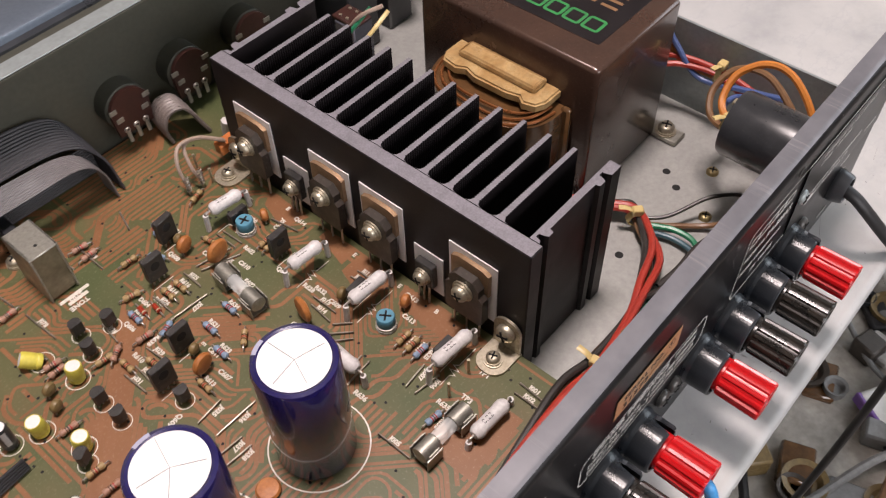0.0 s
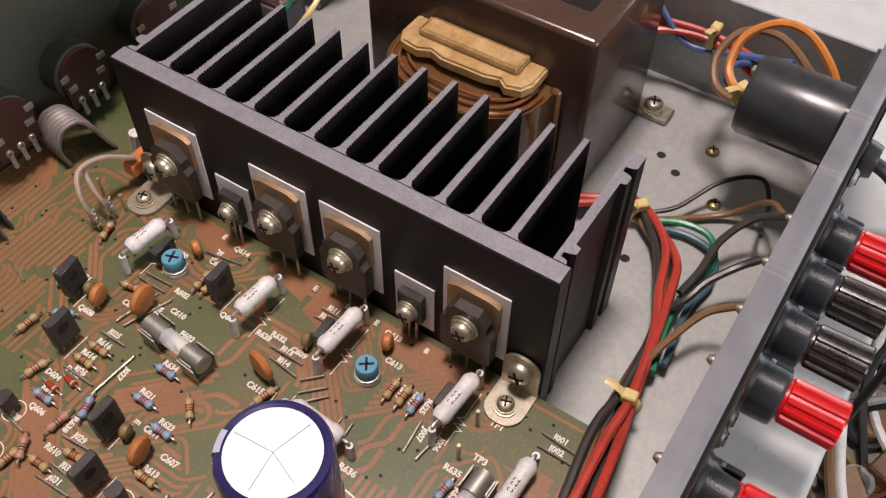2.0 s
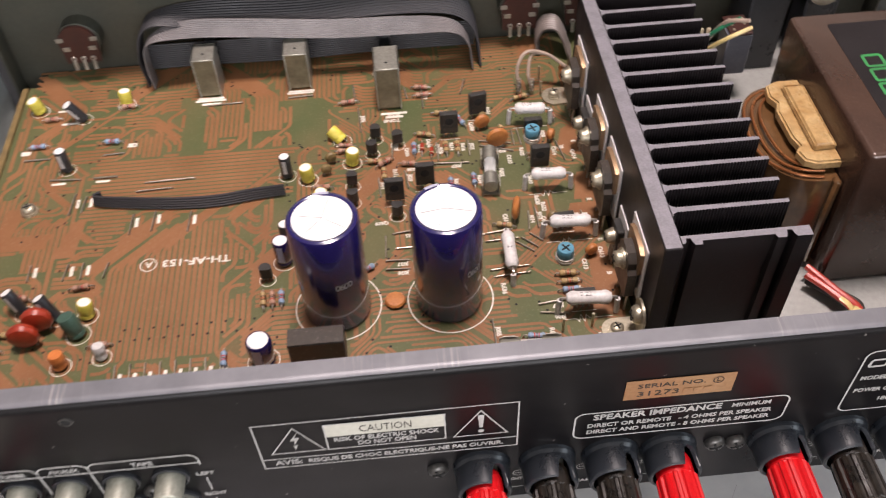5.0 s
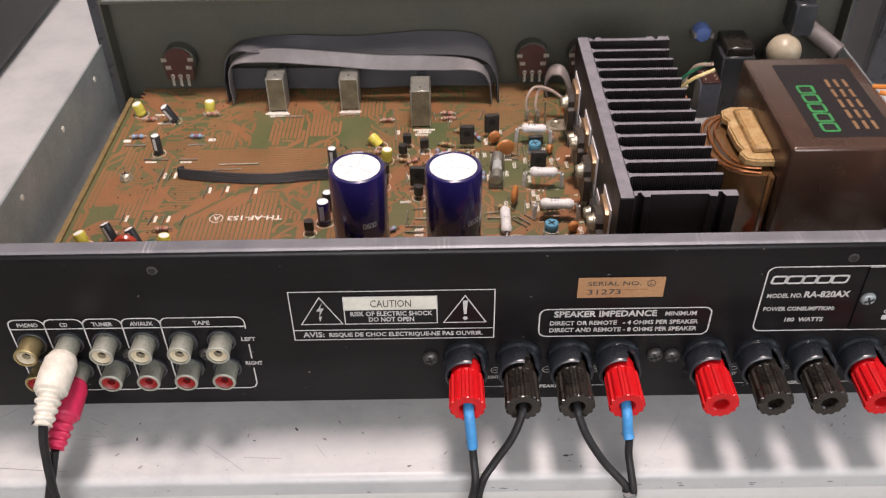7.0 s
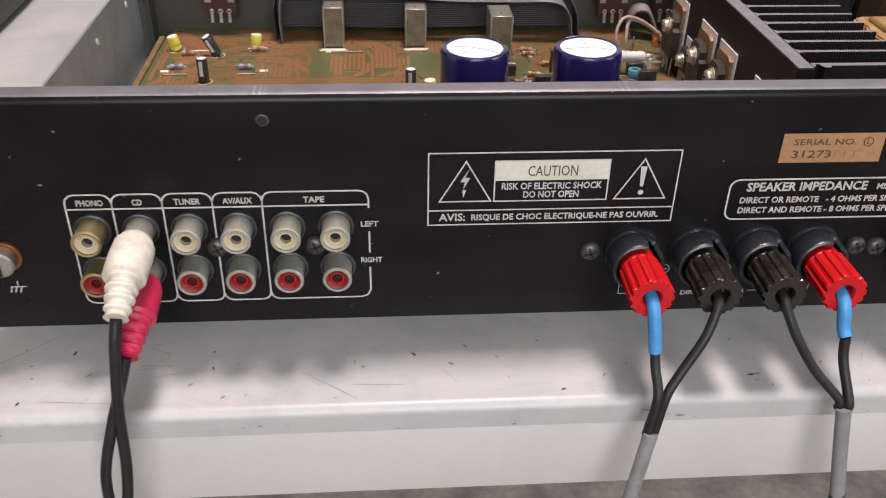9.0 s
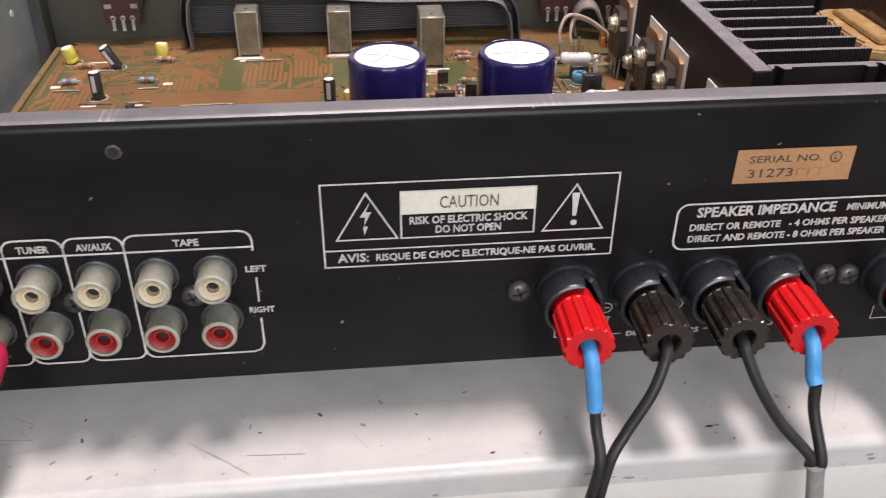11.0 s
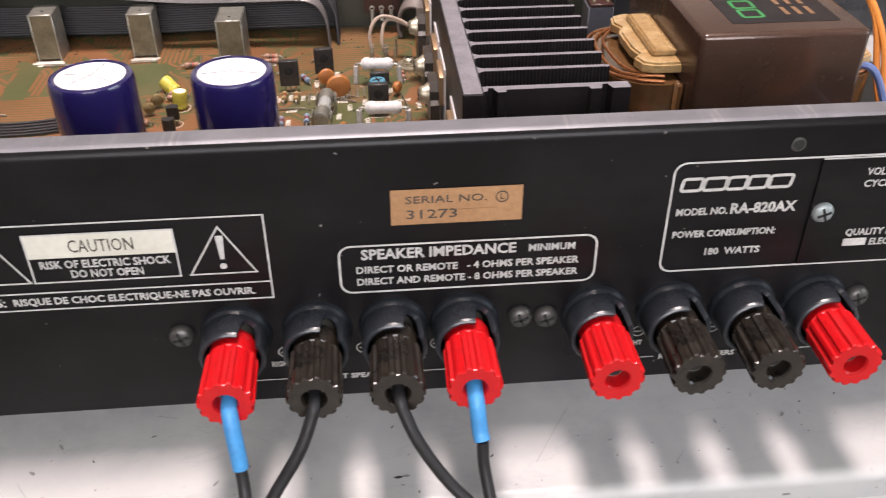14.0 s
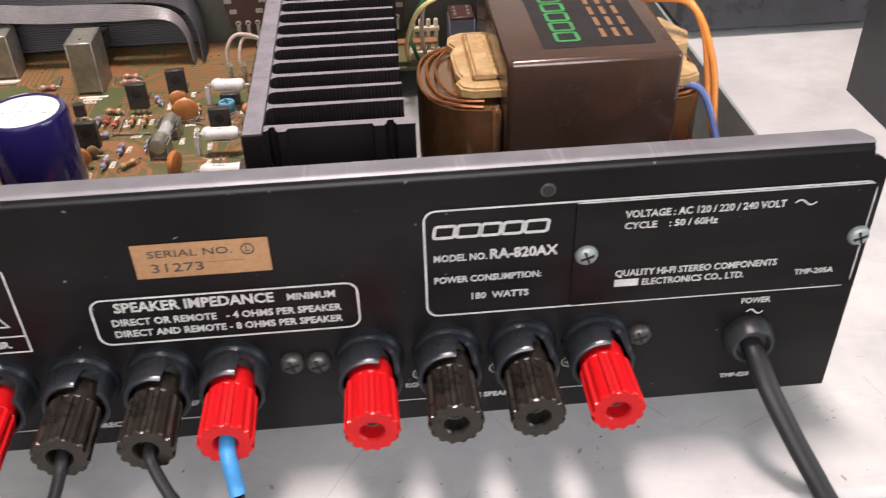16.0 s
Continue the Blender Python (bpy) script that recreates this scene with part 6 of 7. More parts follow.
small_can(-0.1115, 0.0575, 0.0027, 0.0065, ORANGE, "small orange electrolytic capacitor", (-8, 0), ORANGE)
small_can(-0.1200, 0.0700, 0.0024, 0.0065, GREEN_FILM, "small green electrolytic capacitor", (-8, -8), GREEN_FILM)


def disc_capacitor(x, y, turn, r, material=None, th=0.0016, lift=0.001, label="brown ceramic disc capacitor standing on its leads"):
    c = thing("disc_capacitor", label, "capacitor", on_board(x, y, turn), group="disc capacitors on the board")
    part("disc", lathe(B(), [(0, -th), (r * 0.55, -th * 0.95), (r * 0.88, -th * 0.6), (r, 0), (r * 0.88, th * 0.6), (r * 0.55, th * 0.95), (0, th)], 28, pose(0, 0, r + lift, 90), False), material or DISC_BROWN, c)
    for s in (-1, 1):
        part("lead", tube(B(), [(s * r * 0.5, 0, lift + r * 0.3), (s * r * 0.55, 0, -0.0003)], 0.00035, 5), TIN, c)


for row in ((0.0872, 0.1685, 15, 0.0036), (0.0925, 0.1555, 8, 0.0050), (0.0945, 0.1125, 75, 0.0050), (0.1165, 0.1575, 60, 0.0026), (0.1210, 0.0890, 20, 0.0027), (0.0580, 0.1225, 10, 0.0042)):
    disc_capacitor(*row)
for x, y, r in ((0.0880, 0.1735, 0.0022), (0.0605, 0.1305, 0.0023), (0.1090, 0.1085, 0.0026), (0.0195, 0.1545, 0.0026), (0.0175, 0.1475, 0.0024)):
    disc_capacitor(x, y, 20, r, OLIVE, 0.0015, 0.001, "small olive dipped capacitor")
for x, y in ((-0.0900, 0.0765), (-0.0935, 0.0695)):
    disc_capacitor(x, y, 4, 0.0058, FILM_RED, 0.0028, 0.0008, "glossy dark red dipped film capacitor")
flat = thing("disc_capacitor", "brown ceramic disc capacitor lying flat on the board", "capacitor", on_board(0.0430, 0.0745))
part("disc", lathe(B(), [(0.0036, 0.0006), (0.0040, 0.0014), (0.0034, 0.0022), (0, 0.0024)], 24, None, False), DISC_BROWN, flat)
part("lead", tube(B(), [(-0.0006, 0.003, 0.002), (-0.0006, 0.004, -0.0003)], 0.0003, 5), TIN, flat)

bridge = thing("bridge_rectifier", "black block rectifier standing on bent legs", "rectifier")
part("body", box(B(), (0.0045, 0.0480, PCB + 0.0030), (0.0245, 0.0555, PCB + 0.0145), 0.0005), EPOXY, bridge)
part("print_band", box(B(), (0.0046, 0.0482, PCB + 0.01452), (0.0243, 0.0553, PCB + 0.0146)), EPOXY_BROWN, bridge, "worn brownish top face")
for k in range(4):
    part("leg", tube(B(), [(0.0070 + k * 0.005, 0.0520, PCB + 0.0035), (0.0070 + k * 0.005, 0.0510, PCB - 0.0005)], 0.0007, 6), TIN, bridge)

# small board-to-board screw and pins
for x, y in ((-0.1080, 0.1400), (0.043, 0.2130)):
    cross_screw(board, pose(x, y, PCB), 0.0030, None, washer=0.0036)
for x, y in ((0.1180, 0.2000), (0.1170, 0.1890), (0.1035, 0.0540), (0.1145, 0.0550), (0.1070, 0.1905), (0.1130, 0.1900)):
    pin = solid("test_pin", tube(B(), [(0, 0, -0.0005), (0, 0, 0.0078)], 0.00055, 8), SCREW, "square brass test pin standing on the board", "pin", on_board(x, y), group="test pins on the board")
silk("TP1", 0.1165, 0.0525, 0.0026, -90)
silk("TP3", 0.1055, 0.0510, 0.0026, -90)
silk("C615", 0.0895, 0.1150, 0.0026, -90)
silk("C607", 0.0605, 0.1195, 0.0026, -90)


# ---- switch cans and rotary controls at the front wall ----
TAN_PLATE = worn("tarnished_tan_plate", (0.24, 0.2, 0.13), (0.16, 0.13, 0.08), 0.4, 0.4, 700, 160, 0.4)


def switch_can(x0, x1, y0, y1, h):
    s = thing("switch_can", "tall tinned metal push-switch housing", "switch", group="push switches at the front wall")
    bm = B()
    w = 0.0008
    box(bm, (x0, y0, PCB), (x0 + w, y1, PCB + h), 0.0002)
    box(bm, (x1 - w, y0, PCB), (x1, y1, PCB + h), 0.0002)
    box(bm, (x0, y0, PCB + h - w), (x1, y1, PCB + h), 0.0003)
    part("shell", bm, NICKEL, s)
    part("front_plate", box(B(), (x0 + w, y0 + 0.0006, PCB + 0.001), (x1 - w, y0 + 0.0012, PCB + h - w)), TAN_PLATE, s, "dull tan recessed front plate")
    part("insert", box(B(), (x0 + w, y0 + 0.002, PCB), (x1 - w, y1, PCB + h - 0.002)), PLASTIC_BLACK, s)
    part("plunger", box(B(), (x0 + 0.003, y1, PCB + 0.008), (x1 - 0.003, 0.2375, PCB + 0.015), 0.0006), PLASTIC_BLACK, s, "black push rod")
    part("rivet", lathe(B(), [(0.0007, 0), (0, 0.0002)], 10, pose((x0 + x1) / 2, y0 + 0.005, PCB + h), False), HOLE_SHADE, s)


switch_can(-0.0420, -0.0315, 0.2065, 0.2200, 0.0215)
switch_can(-0.0002, 0.0108, 0.2068, 0.2200, 0.0205)
switch_can(0.0412, 0.0525, 0.1865, 0.2040, 0.0235)
silk("S103", 0.0510, 0.1835, 0.0028, 180)
silk("TONE", 0.0510, 0.1800, 0.0028, 180)
for x in (-0.037, 0.0057):
    part("printed_bar", box(B(), (x - 0.006, 0.2050, PCB + 0.00006), (x + 0.006, 0.2066, PCB + 0.00016)), BOARD_SILK, board, smooth=False)


def rotary_control(x, z, label):
    p = thing("rotary_control", label, "potentiometer", pose(x, 0.2376, z, 90), group="rotary controls on the front wall")
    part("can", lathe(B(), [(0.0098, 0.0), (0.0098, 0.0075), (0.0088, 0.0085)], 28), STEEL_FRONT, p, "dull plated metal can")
    outline = circle(0, 0.0008, 0.0088, 26)
    outline = [q for q in outline if q[1] > -0.001] + [(-0.0080, -0.0100), (0.0080, -0.0100)]
    part("wafer", prism(B(), outline, 0.0086, 0.0104), PHENOLIC, p, "dark red phenolic wafer")
    for k in (-1, 0, 1):
        part("terminal", tube(B(), [(k * 0.0045, -0.0082, 0.0108), (k * 0.0045, -0.0125, 0.0112), (k * 0.0045, -0.0135, 0.0114)], 0.0009, 6, 4, 0.5), NICKEL, p)
        part("rivet", lathe(B(), [(0.0014, 0), (0.0012, 0.0006), (0.0006, 0.0007)], 12, pose(k * 0.0045, -0.0078, 0.0104), False), TIN, p)
    for a, b in ((-0.0078, 0.003), (0.0078, 0.003), (-0.0060, -0.002), (0.0060, -0.002)):
        part("tab", box(B(), (a - 0.0016, b - 0.0010, 0.0104), (a + 0.0016, b + 0.0010, 0.0109)), NICKEL, p)


for x, z in ((-0.0960, 0.0510), (0.1125, 0.0500), (0.1430, 0.0500), (0.1770, 0.0490)):
    rotary_control(x, z, "rotary control with a dark red wafer on the front wall")


# ---- ribbon cables ----
def ribbon(name, points, width_dir, width, strands, material, label, n=6):
    """A flat cable: round strands side by side along a smooth line; width_dir may turn along it."""
    pts = smooth_path(points, n)
    dirs = smooth_path(width_dir, n)
    r = width / strands / 2
    bm = B()
    rings = []
    for q, d in zip(pts, dirs):
        d = d.normalized()
        row = []
        k = pts.index(q)
        along = (pts[min(k + 1, len(pts) - 1)] - pts[max(k - 1, 0)]).normalized()
        up = along.cross(d).normalized()
        top, low = [], []
        for s in range(strands * 2 + 1):
            off = (s / (strands * 2) - 0.5) * width
            th = r * (0.95 if s % 2 else 0.45)
            top.append(bm.verts.new(q + d * off + up * th))
            low.append(bm.verts.new(q + d * off - up * th))
        rings.append(top + list(reversed(low)))
    for a, b in zip(rings, rings[1:]):
        m = len(a)
        for k in range(m):
            bm.faces.new((a[k], a[(k + 1) % m], b[(k + 1) % m], b[k]))
    bm.faces.new(list(reversed(rings[0])))
    bm.faces.new(rings[-1])
    return solid(name, bm, material, label, "ribbon cable")


ribbon("ribbon_cable", [(-0.0640, 0.2190, PCB + 0.001), (-0.0645, 0.2190, 0.045), (-0.0610, 0.2200, 0.0555), (-0.0430, 0.2210, 0.0590), (-0.0150, 0.2205, 0.0575), (0.0230, 0.2190, 0.0545), (0.0560, 0.2180, 0.0540), (0.0780, 0.2170, 0.0525), (0.0860, 0.2160, 0.0450), (0.0880, 0.2150, PCB + 0.001)],
       [(0, 1, 0), (0, 1, 0), (0, 1, -0.1), (0, 0.85, 0.5), (0, 0.8, 0.6), (0, 0.75, 0.6), (0, 0.8, 0.55), (0, 1, 0.2), (0, 1, 0), (0, 1, 0)], 0.0090, 10, worn("mid_grey_ribbon", (0.15, 0.135, 0.135), (0.11, 0.1, 0.1), 0.4, 0, 800, 80, 0.3), "flat grey ribbon cable looping over the switches")
ribbon("ribbon_cable", [(-0.0670, 0.2250, PCB + 0.001), (-0.0675, 0.2250, 0.048), (-0.0600, 0.2280, 0.0610), (-0.0300, 0.2300, 0.0600), (0.0100, 0.2300, 0.0585), (0.0500, 0.2300, 0.0610), (0.0800, 0.2280, 0.0590), (0.0900, 0.2240, 0.0480), (0.0920, 0.2200, PCB + 0.001)],
       [(0, 1, 0), (0, 1, 0), (0, 1, -0.1), (0, 0.7, 0.5), (0, 0.7, 0.6), (0, 0.7, 0.6), (0, 0.8, 0.55), (0, 1, 0.2), (0, 1, 0)], 0.0150, 12, RIBBON, "flat black ribbon cable behind the grey one")
# added black strip fills in the shadow along the front wall
ribbon("ribbon_cable", [(-0.0660, 0.2255, 0.0420), (-0.0400, 0.2262, 0.0415), (0.0000, 0.2258, 0.0410), (0.0450, 0.2262, 0.0415), (0.0900, 0.2250, 0.0420)],
       [(0, 0.1, 1), (0, 0.05, 1), (0, 0.1, 1), (0, 0.05, 1), (0, 0.1, 1)], 0.0130, 12, RIBBON, "added black strip for the shade behind the switches")
ribbon("ribbon_cable", [(0.0000, 0.1370, PCB + 0.0036), (-0.0120, 0.1362, PCB + 0.0034), (-0.0280, 0.1345, PCB + 0.0029), (-0.0450, 0.1350, PCB + 0.0029), (-0.0620, 0.1368, PCB + 0.0033), (-0.0770, 0.1392, PCB + 0.0036), (-0.0802, 0.1405, PCB + 0.0038), (-0.0772, 0.1425, PCB + 0.0037)],
       [(0, 0.2, 1), (0, 0.3, 1), (0, 0.45, 1), (0, 0.4, 1), (0, 0.3, 1), (0, 0.2, 1), (0.1, 0.1, 1), (0, 0, 1)], 0.0054, 5, RIBBON, "flat dark grey ribbon cable lying along the board")
ribbon("ribbon_cable", [(0.1218, 0.2240, PCB + 0.001), (0.1206, 0.2245, 0.0380), (0.1235, 0.2240, 0.0446), (0.1290, 0.2222, 0.0456), (0.1322, 0.2205, 0.0415), (0.1345, 0.2190, 0.0350), (0.1362, 0.2180, PCB + 0.001)],
       [(0.15, 1, 0)] * 7, 0.0125, 7, worn("dusty_grey_ribbon", (0.2, 0.165, 0.15), (0.14, 0.115, 0.105), 0.5, 0, 800, 80, 0.3), "short grey ribbon cable arching beside the heat sink")


# ---- voltage selector and wiring behind the rear panel ----
sel = thing("voltage_selector", "black cylindrical voltage selector behind the rear panel", "selector")
part("barrel", lathe(B(), [(0.0126, 0.008), (0.0128, 0.010), (0.0128, 0.036), (0.0120, 0.0375), (0, 0.0375)], 44, pose(0.2455, 0, 0.0600, -90), False), PLASTIC_BLACK, sel)
part("flange", prism(B(), rounded(0.2275, 0.0320, 0.2635, 0.0800, 0.004), -0.0090, -0.0014, pose(0, 0, 0, 90)), PLASTIC_BLACK, sel, "black moulded flange")
part("terminal", box(B(), (0.2415, 0.0330, 0.0700), (0.2445, 0.0385, 0.0715), 0.0003), SCREW, sel)


def wire(name, points, r, material, label, n=8):
    return solid(name, tube(B(), points, r, 8, n), material, label, "wire", group="wiring inside the amplifier")


# loom from the transformer along the rear panel
loom = [(0.2170, 0.0560, 0.020), (0.2110, 0.0460, 0.0205), (0.2010, 0.0360, 0.021), (0.1850, 0.0300, 0.022), (0.1700, 0.0265, 0.023), (0.1440, 0.0240, 0.026), (0.1250, 0.0225, 0.0325), (0.1000, 0.0190, 0.0345), (0.0750, 0.0170, 0.0335)]
back = [(0.2050, 0.0760, 0.019), (0.2120, 0.0650, 0.0195)]
for k, (dx, dz, mat, colour) in enumerate(((-0.0010, 0.0030, WIRE_RED, "red"), (0.0018, 0.0034, WIRE_RED, "red"), (0.0042, 0.0014, WIRE_BLACK, "black"), (0.0030, -0.0006, WIRE_BROWN, "brown"), (0.0004, 0.0, WIRE_BLACK, "black"))):
    pts = [(x + dx * 0.7, y + dx + 0.0017 * math.sin(1.35 * i + 1.3 * k), z + dz + 0.0010 * math.cos(1.35 * i + 1.3 * k)) for i, (x, y, z) in enumerate(back + loom)]
    wire("loom_wire", pts, 0.00145 if k < 2 else 0.00135, mat, colour + " insulated wire in the loom along the rear panel")


def cable_tie(x, y, z, turn, r, tail=(0.006, 0.4)):
    t = thing("cable_tie", "yellowed nylon cable tie round the wires", "cable tie", pose(x, y, z, 0, 0, turn), group="cable ties on the wiring")
    bm = B()
    pts = [(0.0, r * math.cos(a), r * math.sin(a)) for a in np.linspace(0, 2 * math.pi, 20)]
    tube(bm, pts, 0.0013, 6, 1, 0.4, True)
    part("band", bm, TIE, t)
    part("head", box(B(), (-0.0018, -0.0022, r - 0.0006), (0.0018, 0.0022, r + 0.0028), 0.0005), TIE, t)
    part("tail", tube(B(), [(0, 0.001, r + 0.001), (0.0005, 0.004, r + 0.0028), (0.001, 0.0075, r + 0.0032)], 0.0012, 6, 4, 0.35), TIE, t)


cable_tie(0.2150, 0.0530, 0.0212, 45, 0.0034)
cable_tie(0.1440, 0.0243, 0.0272, 8, 0.0034)

for pts, r, mat, label in (
        ([(0.2160, 0.0540, 0.0200), (0.2240, 0.0440, 0.0215), (0.2390, 0.0350, 0.0260), (0.2470, 0.0240, 0.0270), (0.2400, 0.0180, 0.0240), (0.2290, 0.0170, 0.0260), (0.2200, 0.0150, 0.0300)], 0.0008, WIRE_BLACK, "thin black wire looping across the bottom plate"),
        ([(0.2150, 0.0520, 0.0190), (0.2230, 0.0420, 0.0180), (0.2330, 0.0290, 0.0190), (0.2340, 0.0180, 0.0310), (0.2252, 0.0112, 0.0370)], 0.0011, WIRE_BROWN, "brown wire running to a rear terminal"),
        ([(0.2150, 0.0500, 0.0200), (0.2200, 0.0390, 0.0205), (0.2190, 0.0290, 0.0205), (0.2090, 0.0245, 0.0205), (0.1950, 0.0270, 0.0205), (0.1800, 0.0270, 0.0215), (0.1600, 0.0235, 0.0230)], 0.0012, WIRE_GREEN, "green wire looping into the loom"),
        ([(0.2140, 0.0490, 0.0185), (0.2180, 0.0370, 0.0180), (0.2150, 0.0260, 0.0185), (0.2030, 0.0220, 0.0190), (0.1880, 0.0240, 0.0195), (0.1650, 0.0215, 0.0215)], 0.0011, WIRE_TEAL, "dull teal wire beside the green one"),
        ([(0.1900, 0.0280, 0.0240), (0.2000, 0.0260, 0.0260), (0.2120, 0.0250, 0.0290), (0.2220, 0.0190, 0.0340), (0.2248, 0.0110, 0.0375)], 0.0013, WIRE_BLACK, "black wire soldered to a rear terminal"),
        ([(0.1820, 0.0290, 0.0240), (0.1860, 0.0250, 0.0280), (0.1930, 0.0220, 0.0310), (0.2010, 0.0160, 0.0340), (0.2045, 0.0110, 0.0375)], 0.0013, WIRE_BLACK, "black wire soldered to a rear terminal"),
        ([(0.1600, 0.0260, 0.0260), (0.1680, 0.0235, 0.0290), (0.1800, 0.0180, 0.0330), (0.1840, 0.0110, 0.0375)], 0.0012, WIRE_BROWN, "brown wire soldered to a rear terminal")):
    wire("loose_wire", pts, r, mat, label)
for x in (0.0665, 0.0878, 0.1082, 0.1288, 0.1635, 0.1840, 0.2045, 0.2248):
    lug = thing("solder_lug", "small brass solder lug behind a binding post", "terminal", pose(x, 0.0013, 0.0375, -90), group="solder lugs behind the binding posts")
    part("tongue", prism(B(), [(-0.0024, -0.0024), (0.0024, -0.0024), (0.0024, 0.0024), (-0.0024, 0.0024)], 0, 0.0008), GOLD_DULL, lug)
    part("tag", prism(B(), rounded(-0.0017, 0.0, 0.0017, 0.0088, 0.0012), 0, 0.0007, pose(0, 0, 0, 90)), GOLD_DULL, lug, "flat brass tag")
    part("solder", lathe(B(), [(0, 0.0066), (0.0014, 0.0070), (0.0017, 0.0084), (0.0010, 0.0098), (0, 0.0100)], 12, None, False), JUMPER, lug)
part("strain_nut", lathe(B(), [(0.0072, 0), (0.0072, 0.006), (0.005, 0.009)], 20, pose(0.2675, 0.0013, 0.0350, -90)), PLASTIC_BLACK, cord)

# wires on the far side of the transformer
for pts, r, mat, label in (
        ([(0.2660, 0.1300, 0.0840), (0.2770, 0.1180, 0.0880), (0.2830, 0.1050, 0.0780), (0.2840, 0.0930, 0.0560), (0.2855, 0.0800, 0.0420), (0.2870, 0.0650, 0.0400)], 0.0012, WIRE_ORANGE, "orange wire dropping from the bobbin"),
        ([(0.2680, 0.1260, 0.0830), (0.2800, 0.1120, 0.0850), (0.2850, 0.0980, 0.0700), (0.2850, 0.0860, 0.0480), (0.2860, 0.0720, 0.0400)], 0.0012, WIRE_ORANGE, "orange wire dropping from the bobbin"),
        ([(0.2700, 0.0950, 0.0640), (0.2790, 0.0900, 0.0640), (0.2840, 0.0830, 0.0500), (0.2850, 0.0700, 0.0380), (0.2850, 0.0500, 0.0420), (0.2800, 0.0320, 0.0500)], 0.0013, WIRE_BLUE, "blue mains wire along the side wall"),
        ([(0.2680, 0.1000, 0.0400), (0.2790, 0.0900, 0.0440), (0.2860, 0.0780, 0.0440), (0.2870, 0.0600, 0.0440), (0.2870, 0.0430, 0.0400), (0.2820, 0.0300, 0.0360), (0.2700, 0.0150, 0.0350)], 0.0013, WIRE_RED, "red mains wire along the side wall"),
        ([(0.2690, 0.0980, 0.0330), (0.2800, 0.0860, 0.0400), (0.2850, 0.0740, 0.0420), (0.2860, 0.0600, 0.0420), (0.2850, 0.0450, 0.0360), (0.2780, 0.0250, 0.0330)], 0.0013, WIRE_RED, "red mains wire along the side wall"),
        ([(0.2475, 0.0368, 0.0545), (0.2490, 0.0430, 0.0520), (0.2535, 0.0500, 0.0520), (0.2610, 0.0535, 0.0570), (0.2680, 0.0490, 0.0640), (0.2690, 0.0370, 0.0660), (0.2640, 0.0230, 0.0600), (0.2600, 0.0100, 0.0500)], 0.0014, WIRE_BROWN, "tan wire looping to the voltage selector"),
        ([(0.2490, 0.0368, 0.0560), (0.2520, 0.0425, 0.0540), (0.2580, 0.0480, 0.0560), (0.2660, 0.0480, 0.0630), (0.2710, 0.0400, 0.0690), (0.2715, 0.0300, 0.0690), (0.2680, 0.0190, 0.0620), (0.2640, 0.0100, 0.0500)], 0.0015, WIRE_ORANGE, "orange wire looping to the voltage selector"),
        ([(0.2860, 0.0450, 0.0400), (0.2760, 0.0500, 0.0440), (0.2640, 0.0490, 0.0470), (0.2530, 0.0430, 0.0530), (0.2490, 0.0368, 0.0550)], 0.0012, WIRE_BLUE, "blue wire looping to the voltage selector")):
    wire("mains_wire", pts, r, mat, label)
cable_tie(0.2865, 0.0620, 0.0430, 90, 0.0036)
cable_tie(0.2485, 0.0400, 0.0545, 70, 0.0028)
part("tape_end", prism(B(), [(0.2680, 0.1050), (0.2790, 0.1080), (0.2820, 0.1180), (0.2760, 0.1320), (0.2670, 0.1350)], 0.0690, 0.0730), BOBBIN, tf, "amber tape end on the bobbin")
# screws and holes in the bottom plate
for x, y in ((0.2380, 0.0345), (0.2620, 0.0450)):
    cross_screw(amp, pose(x, y, 0.0152), 0.0026, GOLD_DULL)
for x, y in ((0.2505, 0.0600), (0.2450, 0.0520), (0.2000, 0.0500)):
    part("plate_hole", lathe(B(), [(0.0017, 0), (0.0017, 0.00006)], 14, pose(x, y, 0.0152)), HOLE_SHADE, amp)

# ---- tone and speaker switches beyond the transformer ----
rel = thing("slide_switch", "grey slide switch with a reddish-brown plate", "switch")
part("body", box(B(), (0.2030, 0.1920, PCB), (0.2145, 0.2040, 0.0520), 0.0006), worn("slate_plastic", (0.12, 0.12, 0.14), (0.09, 0.09, 0.11), 0.45, 0, 900, 100, 0.3), rel)
part("plate", box(B(), (0.2035, 0.1915, 0.0520), (0.2140, 0.2060, 0.0535), 0.0004, 1), PHENOLIC, rel, "reddish-brown contact plate")
for k in range(6):
    part("contact", lathe(B(), [(0.0007, 0), (0.0007, 0.0006)], 8, pose(0.2058 + 0.006 * (k % 2), 0.1945 + 0.004 * (k // 2), 0.0535)), SCREW, rel)
small_pot = thing("blue_trimmer", "small blue round control on the front wall", "trimmer", pose(0.2110, 0.2376, 0.0630, 90))
part("body", lathe(B(), [(0.0050, 0.0), (0.0052, 0.006), (0.0042, 0.0075), (0, 0.0078)], 22, None, False), WIRE_BLUE, small_pot)
for k in (-1, 1):
    part("terminal", box(B(), (k * 0.005 - 0.0008, -0.0012, 0.002), (k * 0.005 + 0.0008, 0.0012, 0.0095)), TIN, small_pot)
ssw = thing("power_switch", "black boxed power switch behind the front wall", "switch")
part("body", box(B(), (0.2200, 0.2130, 0.0152), (0.2385, 0.2370, 0.0570), 0.0008), PLASTIC_BLACK, ssw)
part("cover", box(B(), (0.2215, 0.2140, 0.0570), (0.2370, 0.2370, 0.0625), 0.0008), KNOB_BLACK, ssw, "smoky clear cover")
